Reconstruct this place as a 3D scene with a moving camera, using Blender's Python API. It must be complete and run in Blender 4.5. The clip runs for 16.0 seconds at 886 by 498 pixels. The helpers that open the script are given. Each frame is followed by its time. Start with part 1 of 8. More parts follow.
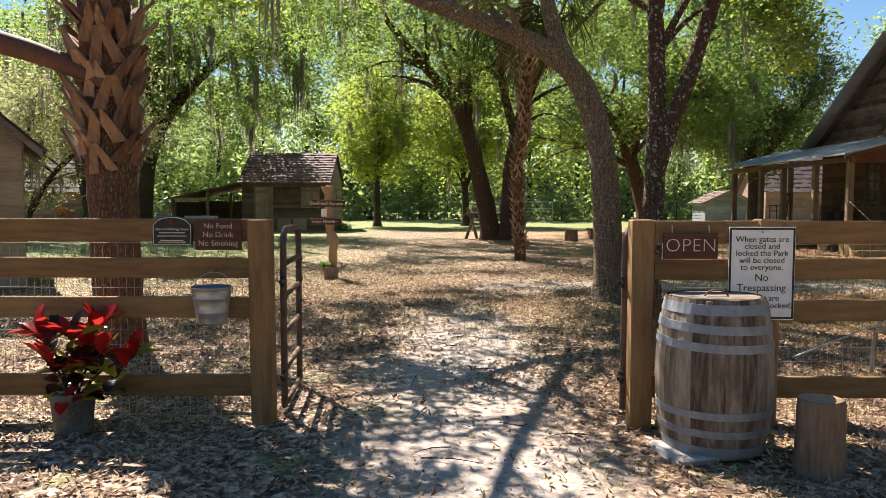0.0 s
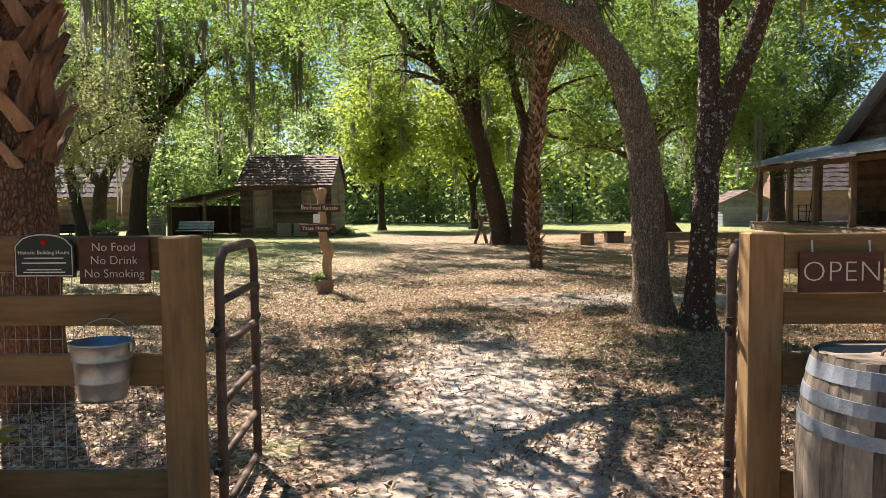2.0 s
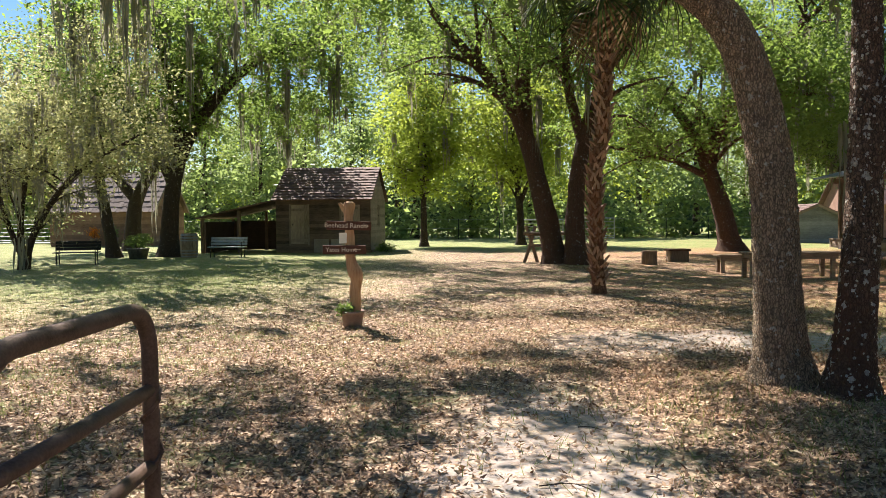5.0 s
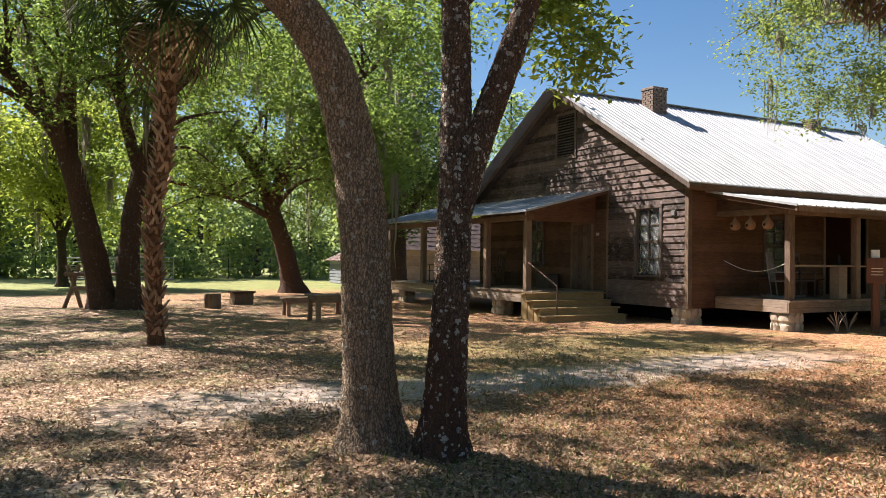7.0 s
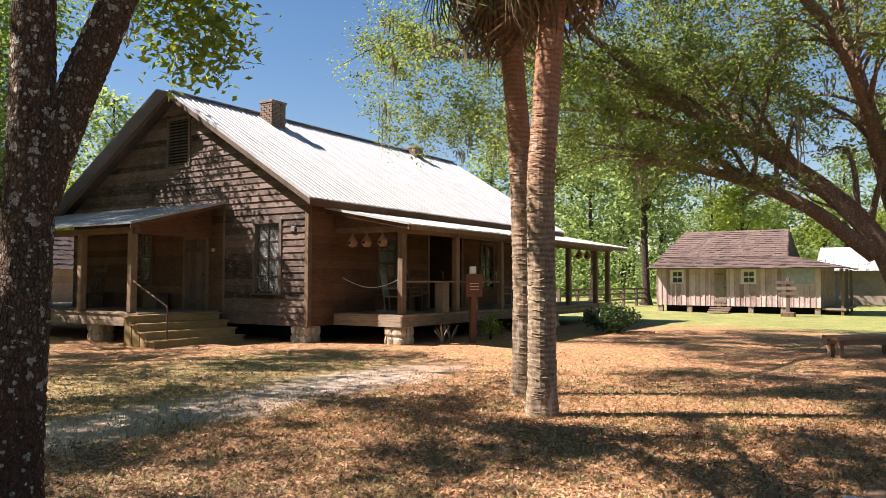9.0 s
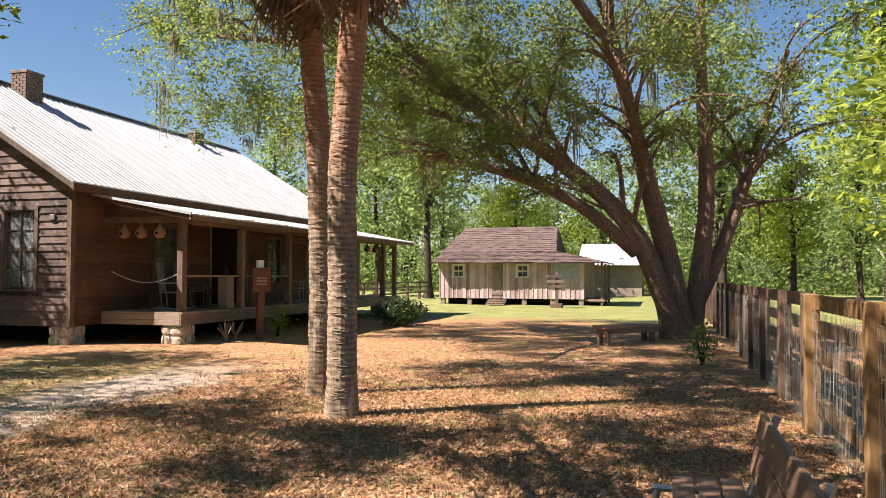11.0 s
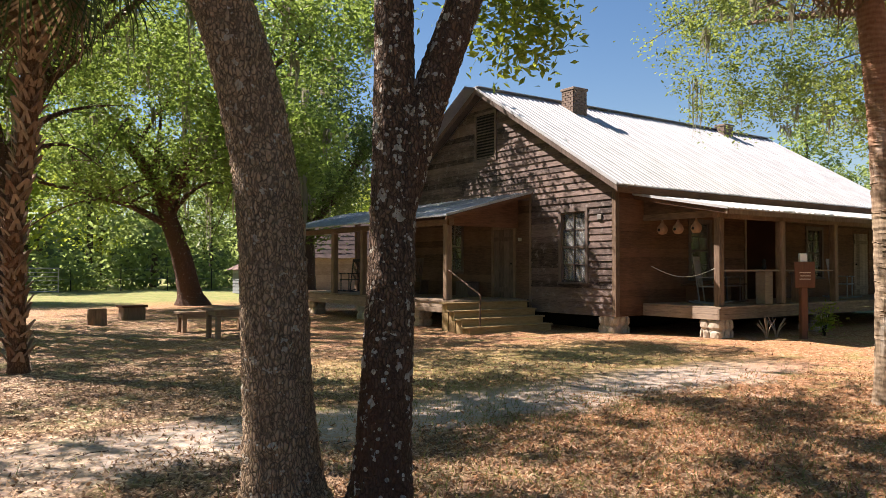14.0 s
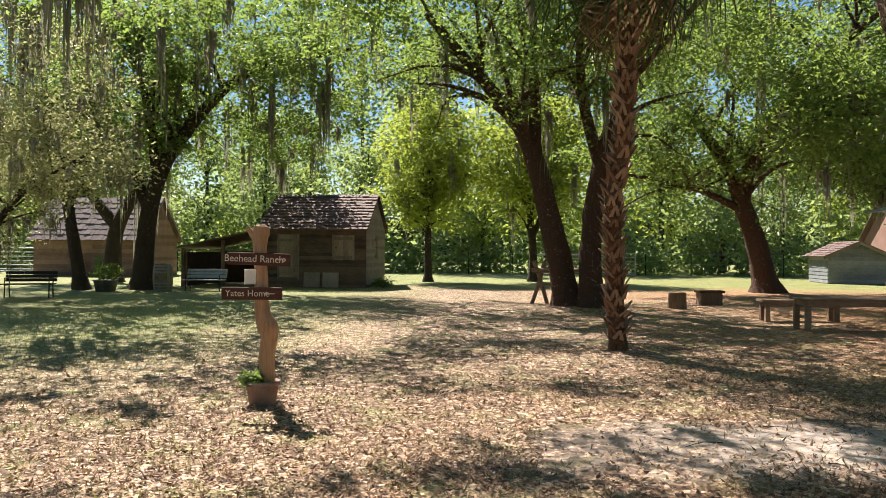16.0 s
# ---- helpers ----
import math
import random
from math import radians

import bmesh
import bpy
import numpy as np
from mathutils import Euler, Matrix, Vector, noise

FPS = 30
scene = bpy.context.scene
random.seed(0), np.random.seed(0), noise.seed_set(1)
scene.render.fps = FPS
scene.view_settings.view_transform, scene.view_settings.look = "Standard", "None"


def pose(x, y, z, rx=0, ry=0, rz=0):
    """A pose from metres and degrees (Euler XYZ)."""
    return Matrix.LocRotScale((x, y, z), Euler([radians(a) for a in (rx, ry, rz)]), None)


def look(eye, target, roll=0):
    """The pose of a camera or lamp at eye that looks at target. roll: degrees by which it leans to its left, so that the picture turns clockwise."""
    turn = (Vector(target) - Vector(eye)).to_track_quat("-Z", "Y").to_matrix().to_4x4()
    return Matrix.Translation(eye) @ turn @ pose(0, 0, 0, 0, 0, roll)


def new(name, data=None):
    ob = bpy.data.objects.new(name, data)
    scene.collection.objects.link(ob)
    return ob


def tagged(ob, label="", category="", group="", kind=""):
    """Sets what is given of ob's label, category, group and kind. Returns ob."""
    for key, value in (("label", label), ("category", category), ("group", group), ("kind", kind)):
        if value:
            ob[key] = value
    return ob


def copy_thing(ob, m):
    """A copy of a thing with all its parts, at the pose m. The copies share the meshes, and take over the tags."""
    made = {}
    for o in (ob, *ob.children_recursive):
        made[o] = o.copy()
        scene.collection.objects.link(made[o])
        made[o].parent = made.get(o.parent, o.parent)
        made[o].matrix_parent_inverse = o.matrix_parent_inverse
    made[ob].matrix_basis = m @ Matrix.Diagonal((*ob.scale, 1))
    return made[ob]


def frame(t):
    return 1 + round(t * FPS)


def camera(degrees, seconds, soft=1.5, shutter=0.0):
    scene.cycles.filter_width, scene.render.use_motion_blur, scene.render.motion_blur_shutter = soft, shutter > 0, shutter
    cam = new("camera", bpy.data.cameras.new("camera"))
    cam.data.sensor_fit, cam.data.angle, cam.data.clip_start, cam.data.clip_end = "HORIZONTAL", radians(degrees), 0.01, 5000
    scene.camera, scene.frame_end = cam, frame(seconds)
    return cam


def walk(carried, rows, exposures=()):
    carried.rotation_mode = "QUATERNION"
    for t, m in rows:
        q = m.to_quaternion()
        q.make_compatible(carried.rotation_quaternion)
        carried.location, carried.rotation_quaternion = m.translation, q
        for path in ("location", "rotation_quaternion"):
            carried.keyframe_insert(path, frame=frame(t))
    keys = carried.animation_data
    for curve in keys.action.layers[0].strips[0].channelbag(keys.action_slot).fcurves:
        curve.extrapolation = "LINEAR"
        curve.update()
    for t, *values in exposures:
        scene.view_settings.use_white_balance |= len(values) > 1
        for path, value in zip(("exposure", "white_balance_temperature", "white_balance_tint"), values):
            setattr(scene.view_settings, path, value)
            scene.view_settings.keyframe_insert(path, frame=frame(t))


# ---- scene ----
cam = camera(60.8, 16.0, soft=0.55)
PATH = [
    (0, (0.033, 0.037, 1.494), (0.021, 2.033, 1.369), 0.1),
    (0.5, (0.039, 0.472, 1.514), (0.024, 2.468, 1.395), 0.5),
    (1, (0.011, 0.884, 1.494), (-0.005, 2.88, 1.378), 0.1),
    (1.5, (-0.005, 1.317, 1.506), (-0.016, 3.314, 1.397), -0.5),
    (2, (-0.011, 1.763, 1.508), (-0.041, 3.759, 1.389), -0.4),
    (2.5, (-0.04, 2.211, 1.489), (-0.092, 4.206, 1.363), -0.4),
    (3, (-0.023, 2.61, 1.507), (-0.083, 4.605, 1.383), -0.7),
    (3.2, (0.015, 2.751, 1.5), (-0.073, 4.745, 1.38), -0.7),
    (5.3, (-0.164, 4.174, 1.552), (-0.308, 6.168, 1.476), -0.4),
    (5.5, (-0.154, 4.332, 1.548), (-0.174, 6.331, 1.475), -0.5),
    (6, (-0.148, 4.69, 1.554), (0.189, 6.661, 1.504), -0.4),
    (6.5, (-0.088, 4.972, 1.552), (0.53, 6.874, 1.547), 0.3),
    (7, (0.004, 5.294, 1.553), (0.953, 7.054, 1.582), 0.7),
    (7.5, (0.111, 5.587, 1.546), (1.377, 7.135, 1.576), -0.3),
    (8, (0.244, 5.785, 1.546), (1.677, 7.179, 1.59), -0.9),
    (8.5, (0.425, 5.971, 1.55), (1.961, 7.249, 1.635), -0.2),
    (9, (0.55, 6.116, 1.536), (2.229, 7.201, 1.621), 0.2),
    (9.5, (0.74, 6.237, 1.51), (2.554, 7.077, 1.581), -0.2),
    (9.7, (0.755, 6.275, 1.512), (2.605, 7.032, 1.589), -0.0),
    (10.2, (0.765, 6.33, 1.53), (2.677, 6.917, 1.594), 0.0),
    (10.7, (0.765, 6.4, 1.545), (2.698, 6.91, 1.612), 0.1),
    (11.3, (0.745, 6.48, 1.557), (2.625, 7.158, 1.631), 0.2),
    (11.8, (0.718, 6.545, 1.564), (2.53, 7.389, 1.642), 0.2),
    (12, (0.711, 6.587, 1.574), (2.49, 7.497, 1.655), 0.3),
    (12.5, (0.68, 6.585, 1.592), (2.345, 7.691, 1.669), 0.1),
    (13, (0.615, 6.53, 1.587), (2.129, 7.834, 1.665), -0.5),
    (13.5, (0.585, 6.606, 1.582), (1.946, 8.069, 1.661), -0.3),
    (14, (0.546, 6.638, 1.569), (1.702, 8.27, 1.619), 0.1),
    (14.5, (0.535, 6.74, 1.57), (1.391, 8.548, 1.59), 0.4),
    (15, (0.493, 6.919, 1.574), (0.998, 8.854, 1.586), 0.3),
    (15.5, (0.419, 7.061, 1.56), (0.553, 9.056, 1.577), 0.1),
    (16, (0.291, 7.234, 1.542), (0.097, 9.225, 1.549), 0.4),
]
walk(cam, [(t, look(eye, target, roll)) for t, eye, target, roll in PATH], [(0.0, 1.6, 6550, 14), (3.2, 1.6, 6550, 14), (6.5, 1.45, 6450, 16), (8.5, 1.5, 6800, 20), (12.0, 1.46, 6850, 20), (14.0, 1.48, 6900, 21), (15.2, 1.42, 6700, 17), (16.0, 1.36, 6600, 15)])

# ---- world, sun and exposure ----
SUN_FROM = Vector((-0.465, 0.72, 1.0)).normalized()
world = bpy.data.worlds.new("sky")
scene.world = world
world.use_nodes = True
wn = world.node_tree
sky = wn.nodes.new("ShaderNodeTexSky")
sky.sky_type = "NISHITA"
sky.sun_disc = False
sky.sun_elevation = math.asin(SUN_FROM.z)
sky.sun_rotation = math.atan2(SUN_FROM.x, SUN_FROM.y)
sky.air_density, sky.dust_density, sky.ozone_density = 1.1, 0.0, 1.4
wn.nodes["Background"].inputs["Strength"].default_value = 0.046
deep = wn.nodes.new("ShaderNodeHueSaturation")
deep.inputs["Saturation"].default_value = 1.25
wn.links.new(sky.outputs[0], deep.inputs["Color"])
wn.links.new(deep.outputs[0], wn.nodes["Background"].inputs["Color"])
sun = new("sun", bpy.data.lights.new("sun", "SUN"))
sun.data.energy, sun.data.angle, sun.data.color = 5.0, radians(0.45), (1.0, 0.94, 0.84)
sun.matrix_world = look(SUN_FROM * 60, (0, 0, 0))

# ---- materials ----


class Nodes:
    """A small wrapper for building node materials."""

    def __init__(self, name):
        self.mat = bpy.data.materials.new(name)
        self.mat.use_nodes = True
        self.tree = self.mat.node_tree
        self.bsdf = self.tree.nodes["Principled BSDF"]
        self.out = self.tree.nodes["Material Output"]
        self.bsdf.inputs["Specular IOR Level"].default_value = 0.3

    def add(self, kind, **values):
        node = self.tree.nodes.new("ShaderNode" + kind)
        for key, value in values.items():
            if key in node.inputs:
                if isinstance(value, bpy.types.NodeSocket):
                    self.tree.links.new(value, node.inputs[key])
                else:
                    node.inputs[key].default_value = value
        return node

    def link(self, a, b):
        self.tree.links.new(a, b)

    def coords(self, scale=(1, 1, 1), rotation=(0, 0, 0)):
        tc = self.add("TexCoord")
        mp = self.add("Mapping", Vector=tc.outputs["Object"], Scale=scale, Rotation=rotation)
        return mp.outputs[0]

    def noise(self, vec, scale, detail=4, rough=0.55):
        return self.add("TexNoise", Vector=vec, Scale=scale, Detail=detail, Roughness=rough).outputs["Fac"]

    def ramp(self, fac, stops):
        node = self.add("ValToRGB", Fac=fac)
        ramp = node.color_ramp
        while len(ramp.elements) < len(stops):
            ramp.elements.new(0.5)
        for e, (p, c) in zip(ramp.elements, stops):
            e.position = p
            e.color = (*c, 1) if isinstance(c, tuple) else (c, c, c, 1)
        return node.outputs[0]

    def mix(self, fac, a, b, mode="MIX"):
        node = self.tree.nodes.new("ShaderNodeMix")
        node.data_type, node.blend_type = "RGBA", mode
        for i, v in ((0, fac), (6, a), (7, b)):
            if isinstance(v, bpy.types.NodeSocket):
                self.link(v, node.inputs[i])
            else:
                node.inputs[i].default_value = (*v, 1) if isinstance(v, tuple) else v
        return node.outputs[2]

    def maths(self, op, a, b=0.5, c=0.0):
        node = self.tree.nodes.new("ShaderNodeMath")
        node.operation = op
        for i, v in enumerate((a, b, c)):
            if isinstance(v, bpy.types.NodeSocket):
                self.link(v, node.inputs[i])
            else:
                node.inputs[i].default_value = v
        return node.outputs[0]

    def bump(self, height, strength=0.5, distance=0.02):
        node = self.add("Bump", Height=height, Strength=strength, Distance=distance)
        self.link(node.outputs[0], self.bsdf.inputs["Normal"])
        return node

    def done(self, colour, rough=0.8, metal=0.0):
        for key, v in (("Base Color", colour), ("Roughness", rough), ("Metallic", metal)):
            if isinstance(v, bpy.types.NodeSocket):
                self.link(v, self.bsdf.inputs[key])
            else:
                self.bsdf.inputs[key].default_value = (*v, 1) if isinstance(v, tuple) else v
        return self.mat


def wood(name, dark, light, along="y", scale=1.0, rough=0.75, vary=0.5, streak=0.6, stain=None):
    """Weathered wood: long grain, patches, and a tone of its own for each board."""
    n = Nodes(name)
    s = {"x": (0.12, 1, 1), "y": (1, 0.12, 1), "z": (1, 1, 0.12)}[along]
    grain = n.noise(n.coords(s), 38 * scale, 6, 0.65)
    patch = n.noise(n.coords(), 1.7 * scale, 5, 0.6)
    rnd = n.add("ObjectInfo").outputs["Random"]
    mixed = n.maths("ADD", n.maths("MULTIPLY", grain, streak), n.maths("MULTIPLY", patch, 1 - streak))
    tone = n.maths("ADD", mixed, n.maths("MULTIPLY", n.maths("SUBTRACT", rnd, 0.5), vary * 0.5))
    col = n.ramp(tone, [(0.3, dark), (0.72, light)])
    if stain:
        spots = n.ramp(n.noise(n.coords(), 5.0 * scale, 5, 0.7), [(0.55, 0.0), (0.72, 1.0)])
        col = n.mix(n.maths("MULTIPLY", spots, 0.7), col, stain)
    n.bump(grain, 0.5, 0.006)
    return n.done(col, rough)


def plain(name, dark, light, scale=6.0, rough=0.7, metal=0.0, bump=0.25, distance=0.01):
    """A surface with variation at two scales."""
    n = Nodes(name)
    fine = n.noise(n.coords(), scale * 9, 5, 0.6)
    big = n.noise(n.coords(), scale, 4, 0.6)
    col = n.ramp(n.maths("ADD", n.maths("MULTIPLY", fine, 0.4), n.maths("MULTIPLY", big, 0.6)), [(0.33, dark), (0.66, light)])
    n.bump(fine, bump, distance)
    r = n.maths("ADD", n.maths("MULTIPLY", big, 0.25), rough - 0.12)
    return n.done(col, r, metal)


def bark(name, dark, light, lichen=0.0, spots=(0.55, 0.56, 0.5), scale=1.0, red=None):
    """Furrowed bark in upright plates, with pale lichen patches."""
    n = Nodes(name)
    vec = n.coords((1, 1, 0.2))
    warp = n.noise(n.coords(), 3.0 * scale, 3)
    bent = n.mix(0.05, n.coords((1, 1, 0.13)), n.add("TexNoise", Vector=n.coords(), Scale=4.0 * scale).outputs["Color"])
    ridge = n.maths("MULTIPLY", n.maths("ABSOLUTE", n.maths("SUBTRACT", n.noise(bent, 21 * scale, 2, 0.5), 0.5)), 4.0)
    cracks = n.maths("MULTIPLY", n.maths("ABSOLUTE", n.maths("SUBTRACT", n.noise(n.coords((1, 1, 1.6)), 13 * scale, 3, 0.6), 0.5)), 6.0)
    edge = n.maths("MULTIPLY", n.ramp(ridge, [(0.0, 0.0), (0.55, 1.0)]), n.ramp(cracks, [(0.0, 0.45), (0.35, 1.0)]))
    plate = n.add("TexVoronoi", Vector=n.mix(0.04, n.coords((1, 1, 0.42)), n.add("TexNoise", Vector=n.coords(), Scale=16.0 * scale).outputs["Color"]), Scale=50 * scale)
    plate.feature = "DISTANCE_TO_EDGE"
    edge = n.maths("MULTIPLY", n.maths("ADD", n.maths("MULTIPLY", edge, 0.5), 0.5), n.ramp(plate.outputs["Distance"], [(0.02, 0.2), (0.24, 1.0)]))
    fine = n.noise(vec, 45 * scale, 6, 0.7)
    col = n.ramp(n.maths("MULTIPLY", n.maths("ADD", fine, 0.25), n.maths("ADD", edge, 0.35)), [(0.22, dark), (0.78, light)])
    col = n.mix(n.maths("MULTIPLY", warp, 0.3), col, dark)
    if red:
        col = n.mix(n.ramp(n.noise(n.coords(), 1.3, 3), [(0.45, 0.0), (0.65, 0.8)]), col, red)
    if lichen:
        cells = n.add("TexVoronoi", Vector=n.mix(0.09, n.coords(), n.add("TexNoise", Vector=n.coords(), Scale=26.0, Detail=5.0).outputs["Color"]), Scale=16.0)
        size = n.maths("MULTIPLY", n.add("SeparateColor", Color=cells.outputs["Color"]).outputs[0], 0.58)
        spot = n.maths("LESS_THAN", cells.outputs["Distance"], n.maths("SUBTRACT", size, 0.5 - lichen))
        small = n.add("TexVoronoi", Vector=n.coords(), Scale=23.0)
        ssize = n.maths("MULTIPLY", n.add("SeparateColor", Color=small.outputs["Color"]).outputs[1], 0.45)
        spot2 = n.maths("LESS_THAN", small.outputs["Distance"], n.maths("SUBTRACT", ssize, 0.46 - lichen))
        both = n.maths("MAXIMUM", spot, spot2)
        both = n.maths("MULTIPLY", both, n.ramp(fine, [(0.3, 0.25), (0.55, 1.0)]))
        col = n.mix(both, col, spots)
    n.bump(n.maths("ADD", edge, n.maths("MULTIPLY", fine, 0.5)), 1.0, 0.045)
    return n.done(col, 0.9)


def ringed(name, dark, light, red):
    """A palm trunk: close uneven rings, fibres, and red-brown stretches."""
    n = Nodes(name)
    warp = n.mix(0.06, n.coords((0.5, 0.5, 1)), n.add("TexNoise", Vector=n.coords(), Scale=5.0).outputs["Color"])
    band = n.add("TexWave", Vector=warp, Scale=5.2, Distortion=3.5, Detail=4.0)
    band.bands_direction = "Z"
    fibre = n.noise(n.coords((1, 1, 0.25)), 40, 5, 0.7)
    blotch = n.noise(n.coords((1, 1, 0.6)), 7.0, 5, 0.7)
    tone = n.maths("ADD", n.maths("MULTIPLY", band.outputs["Fac"], 0.12), n.maths("ADD", n.maths("MULTIPLY", fibre, 0.45), n.maths("MULTIPLY", blotch, 0.35)))
    col = n.ramp(tone, [(0.3, dark), (0.72, light)])
    col = n.mix(n.ramp(n.noise(n.coords((1, 1, 0.4)), 4.0, 5, 0.7), [(0.56, 0.0), (0.64, 0.7)]), col, (0.46, 0.40, 0.33))
    height = n.add("SeparateXYZ", Vector=n.coords()).outputs[2]
    upper = n.ramp(n.maths("ADD", n.maths("MULTIPLY", height, 0.2), n.maths("MULTIPLY", n.noise(n.coords(), 1.8, 4), 0.35)), [(0.55, 0.0), (0.95, 0.8)])
    col = n.mix(upper, col, n.mix(0.6, col, red))
    n.bump(tone, 0.5, 0.012)
    return n.done(col, 0.9)


def leafy(name, dark, light, glow, through_part=0.45, gloss=0.45):
    """Leaves: a tone for each leaf, and light that comes through."""
    n = Nodes(name)
    rnd = n.add("NewGeometry").outputs["Random Per Island"]
    big = n.noise(n.coords(), 0.55, 3)
    tone = n.maths("ADD", n.maths("MULTIPLY", rnd, 0.6), n.maths("MULTIPLY", big, 0.45))
    col = n.ramp(tone, [(0.2, dark), (0.85, light)])
    n.done(col, gloss)
    tr = n.add("BsdfTranslucent", Color=n.mix(0.55, col, glow))
    mixer = n.add("MixShader", Fac=through_part)
    n.link(n.bsdf.outputs[0], mixer.inputs[1])
    n.link(tr.outputs[0], mixer.inputs[2])
    n.link(mixer.outputs[0], n.out.inputs["Surface"])
    return n.mat


def ground_material():
    """Leaf litter, sandy path, worn earth and lawn, each in its own area of the plan."""
    n = Nodes("leaf_litter_sand_and_lawn")
    tc = n.add("TexCoord").outputs["Object"]
    xyz = n.add("SeparateXYZ", Vector=tc)
    x, y = xyz.outputs[0], xyz.outputs[1]
    wob = n.maths("MULTIPLY", n.maths("SUBTRACT", n.noise(tc, 0.55, 5, 0.6), 0.5), 3.4)
    wob2 = n.maths("MULTIPLY", n.maths("SUBTRACT", n.noise(tc, 2.6, 5, 0.7), 0.5), 1.0)
    both = n.maths("ADD", wob, wob2)
    # leaves: crisp cells of several sizes
    cells = n.add("TexVoronoi", Vector=n.mix(0.05, tc, n.add("TexNoise", Vector=tc, Scale=14.0).outputs["Color"]), Scale=19.0)
    cells2 = n.add("TexVoronoi", Vector=tc, Scale=37.0)
    c1 = n.add("SeparateColor", Color=cells.outputs["Color"]).outputs[0]
    c2 = n.add("SeparateColor", Color=cells2.outputs["Color"]).outputs[1]
    tone = n.maths("ADD", n.maths("MULTIPLY", c1, 0.55), n.maths("MULTIPLY", c2, 0.45))
    litter = n.ramp(tone, [(0.12, (0.045, 0.028, 0.020)), (0.42, (0.17, 0.105, 0.068)), (0.64, (0.38, 0.25, 0.16)), (0.88, (0.66, 0.52, 0.38))])
    warm = n.ramp(n.maths("ADD", n.maths("MULTIPLY", x, 0.06), n.noise(tc, 0.25, 3)), [(0.55, 0.0), (1.15, 1.0)])
    litter = n.mix(n.maths("MULTIPLY", warm, 0.5), litter, (0.40, 0.17, 0.065))
    # sand
    sand = n.ramp(n.noise(tc, 9.0, 6, 0.7), [(0.3, (0.31, 0.26, 0.225)), (0.7, (0.52, 0.455, 0.405))])
    specks = n.maths("GREATER_THAN", c2, 0.87)
    sand = n.mix(n.maths("MULTIPLY", specks, 0.75), sand, litter)
    # gate path: along y near x = 0.2
    d1 = n.maths("ABSOLUTE", n.maths("ADD", n.maths("SUBTRACT", x, 0.15), n.maths("MULTIPLY", both, 0.5)))
    m1 = n.ramp(d1, [(0.35, 1.0), (1.25, 0.0)])
    m1 = n.maths("MULTIPLY", m1, n.ramp(n.maths("ADD", n.maths("MULTIPLY", y, 0.05), n.maths("MULTIPLY", both, 0.06)), [(0.42, 1.0), (0.60, 0.0)]))
    # cross path towards the house
    d2 = n.maths("ABSOLUTE", n.maths("ADD", n.maths("SUBTRACT", y, n.maths("ADD", 13.3, n.maths("MULTIPLY", x, 0.03))), n.maths("MULTIPLY", both, 0.55)))
    m2 = n.ramp(d2, [(0.5, 0.95), (1.45, 0.0)])
    m2 = n.maths("MULTIPLY", m2, n.maths("MULTIPLY", n.ramp(n.maths("ADD", n.maths("MULTIPLY", x, 0.04), 0.2), [(0.19, 0.0), (0.3, 1.0)]), n.ramp(n.maths("MULTIPLY", x, 0.04), [(0.40, 1.0), (0.52, 0.0)])))
    patch = n.ramp(n.noise(tc, 0.8, 5, 0.65), [(0.62, 0.0), (0.70, 0.6)])
    path = n.maths("MAXIMUM", n.maths("MAXIMUM", m1, m2), n.maths("MULTIPLY", patch, 0.7))
    path = n.maths("MULTIPLY", path, n.ramp(c1, [(0.55, 1.0), (0.95, 0.35)]))
    # lawn: beyond the trees to the north and in the clearing to the east
    blades = n.noise(tc, 60.0, 5, 0.75)
    grass = n.ramp(n.maths("ADD", n.maths("MULTIPLY", blades, 0.5), n.maths("MULTIPLY", n.noise(tc, 0.9, 5, 0.6), 0.5)), [(0.3, (0.085, 0.125, 0.034)), (0.5, (0.19, 0.235, 0.066)), (0.7, (0.36, 0.36, 0.14))])
    north = n.ramp(n.maths("MULTIPLY", n.maths("ADD", y, n.maths("MULTIPLY", both, 2.0)), 0.01), [(0.37, 0.0), (0.43, 1.0)])
    east = n.ramp(n.maths("MULTIPLY", n.maths("ADD", x, n.maths("MULTIPLY", both, 2.0)), 0.01), [(0.25, 0.0), (0.29, 1.0)])
    west = n.maths("MULTIPLY", n.ramp(n.maths("MULTIPLY", n.maths("ADD", x, n.maths("MULTIPLY", both, 1.5)), -0.01), [(0.02, 0.0), (0.07, 0.92)]), n.ramp(n.maths("MULTIPLY", y, 0.01), [(0.13, 0.0), (0.2, 1.0)]))
    tuft = n.ramp(n.noise(tc, 1.3, 5, 0.7), [(0.50, 0.0), (0.66, 0.6)])
    lawn = n.maths("MAXIMUM", n.maths("MAXIMUM", north, east), n.maths("MAXIMUM", west, tuft))
    yard = n.maths("MULTIPLY", n.maths("MULTIPLY", n.ramp(n.maths("MULTIPLY", n.maths("ADD", y, both), 0.01), [(0.135, 0.0), (0.15, 0.55)]), n.ramp(n.maths("MULTIPLY", y, 0.01), [(0.17, 1.0), (0.19, 0.0)])), n.ramp(n.maths("MULTIPLY", x, 0.01), [(0.03, 0.0), (0.06, 1.0)]))
    lawn = n.maths("MAXIMUM", lawn, n.maths("MULTIPLY", yard, n.ramp(n.maths("MULTIPLY", x, 0.01), [(0.115, 1.0), (0.135, 0.0)])))
    lawn = n.maths("MULTIPLY", lawn, n.ramp(c1, [(0.5, 1.0), (0.98, 0.45)]))
    col = n.mix(lawn, litter, grass)
    col = n.mix(path, col, sand)
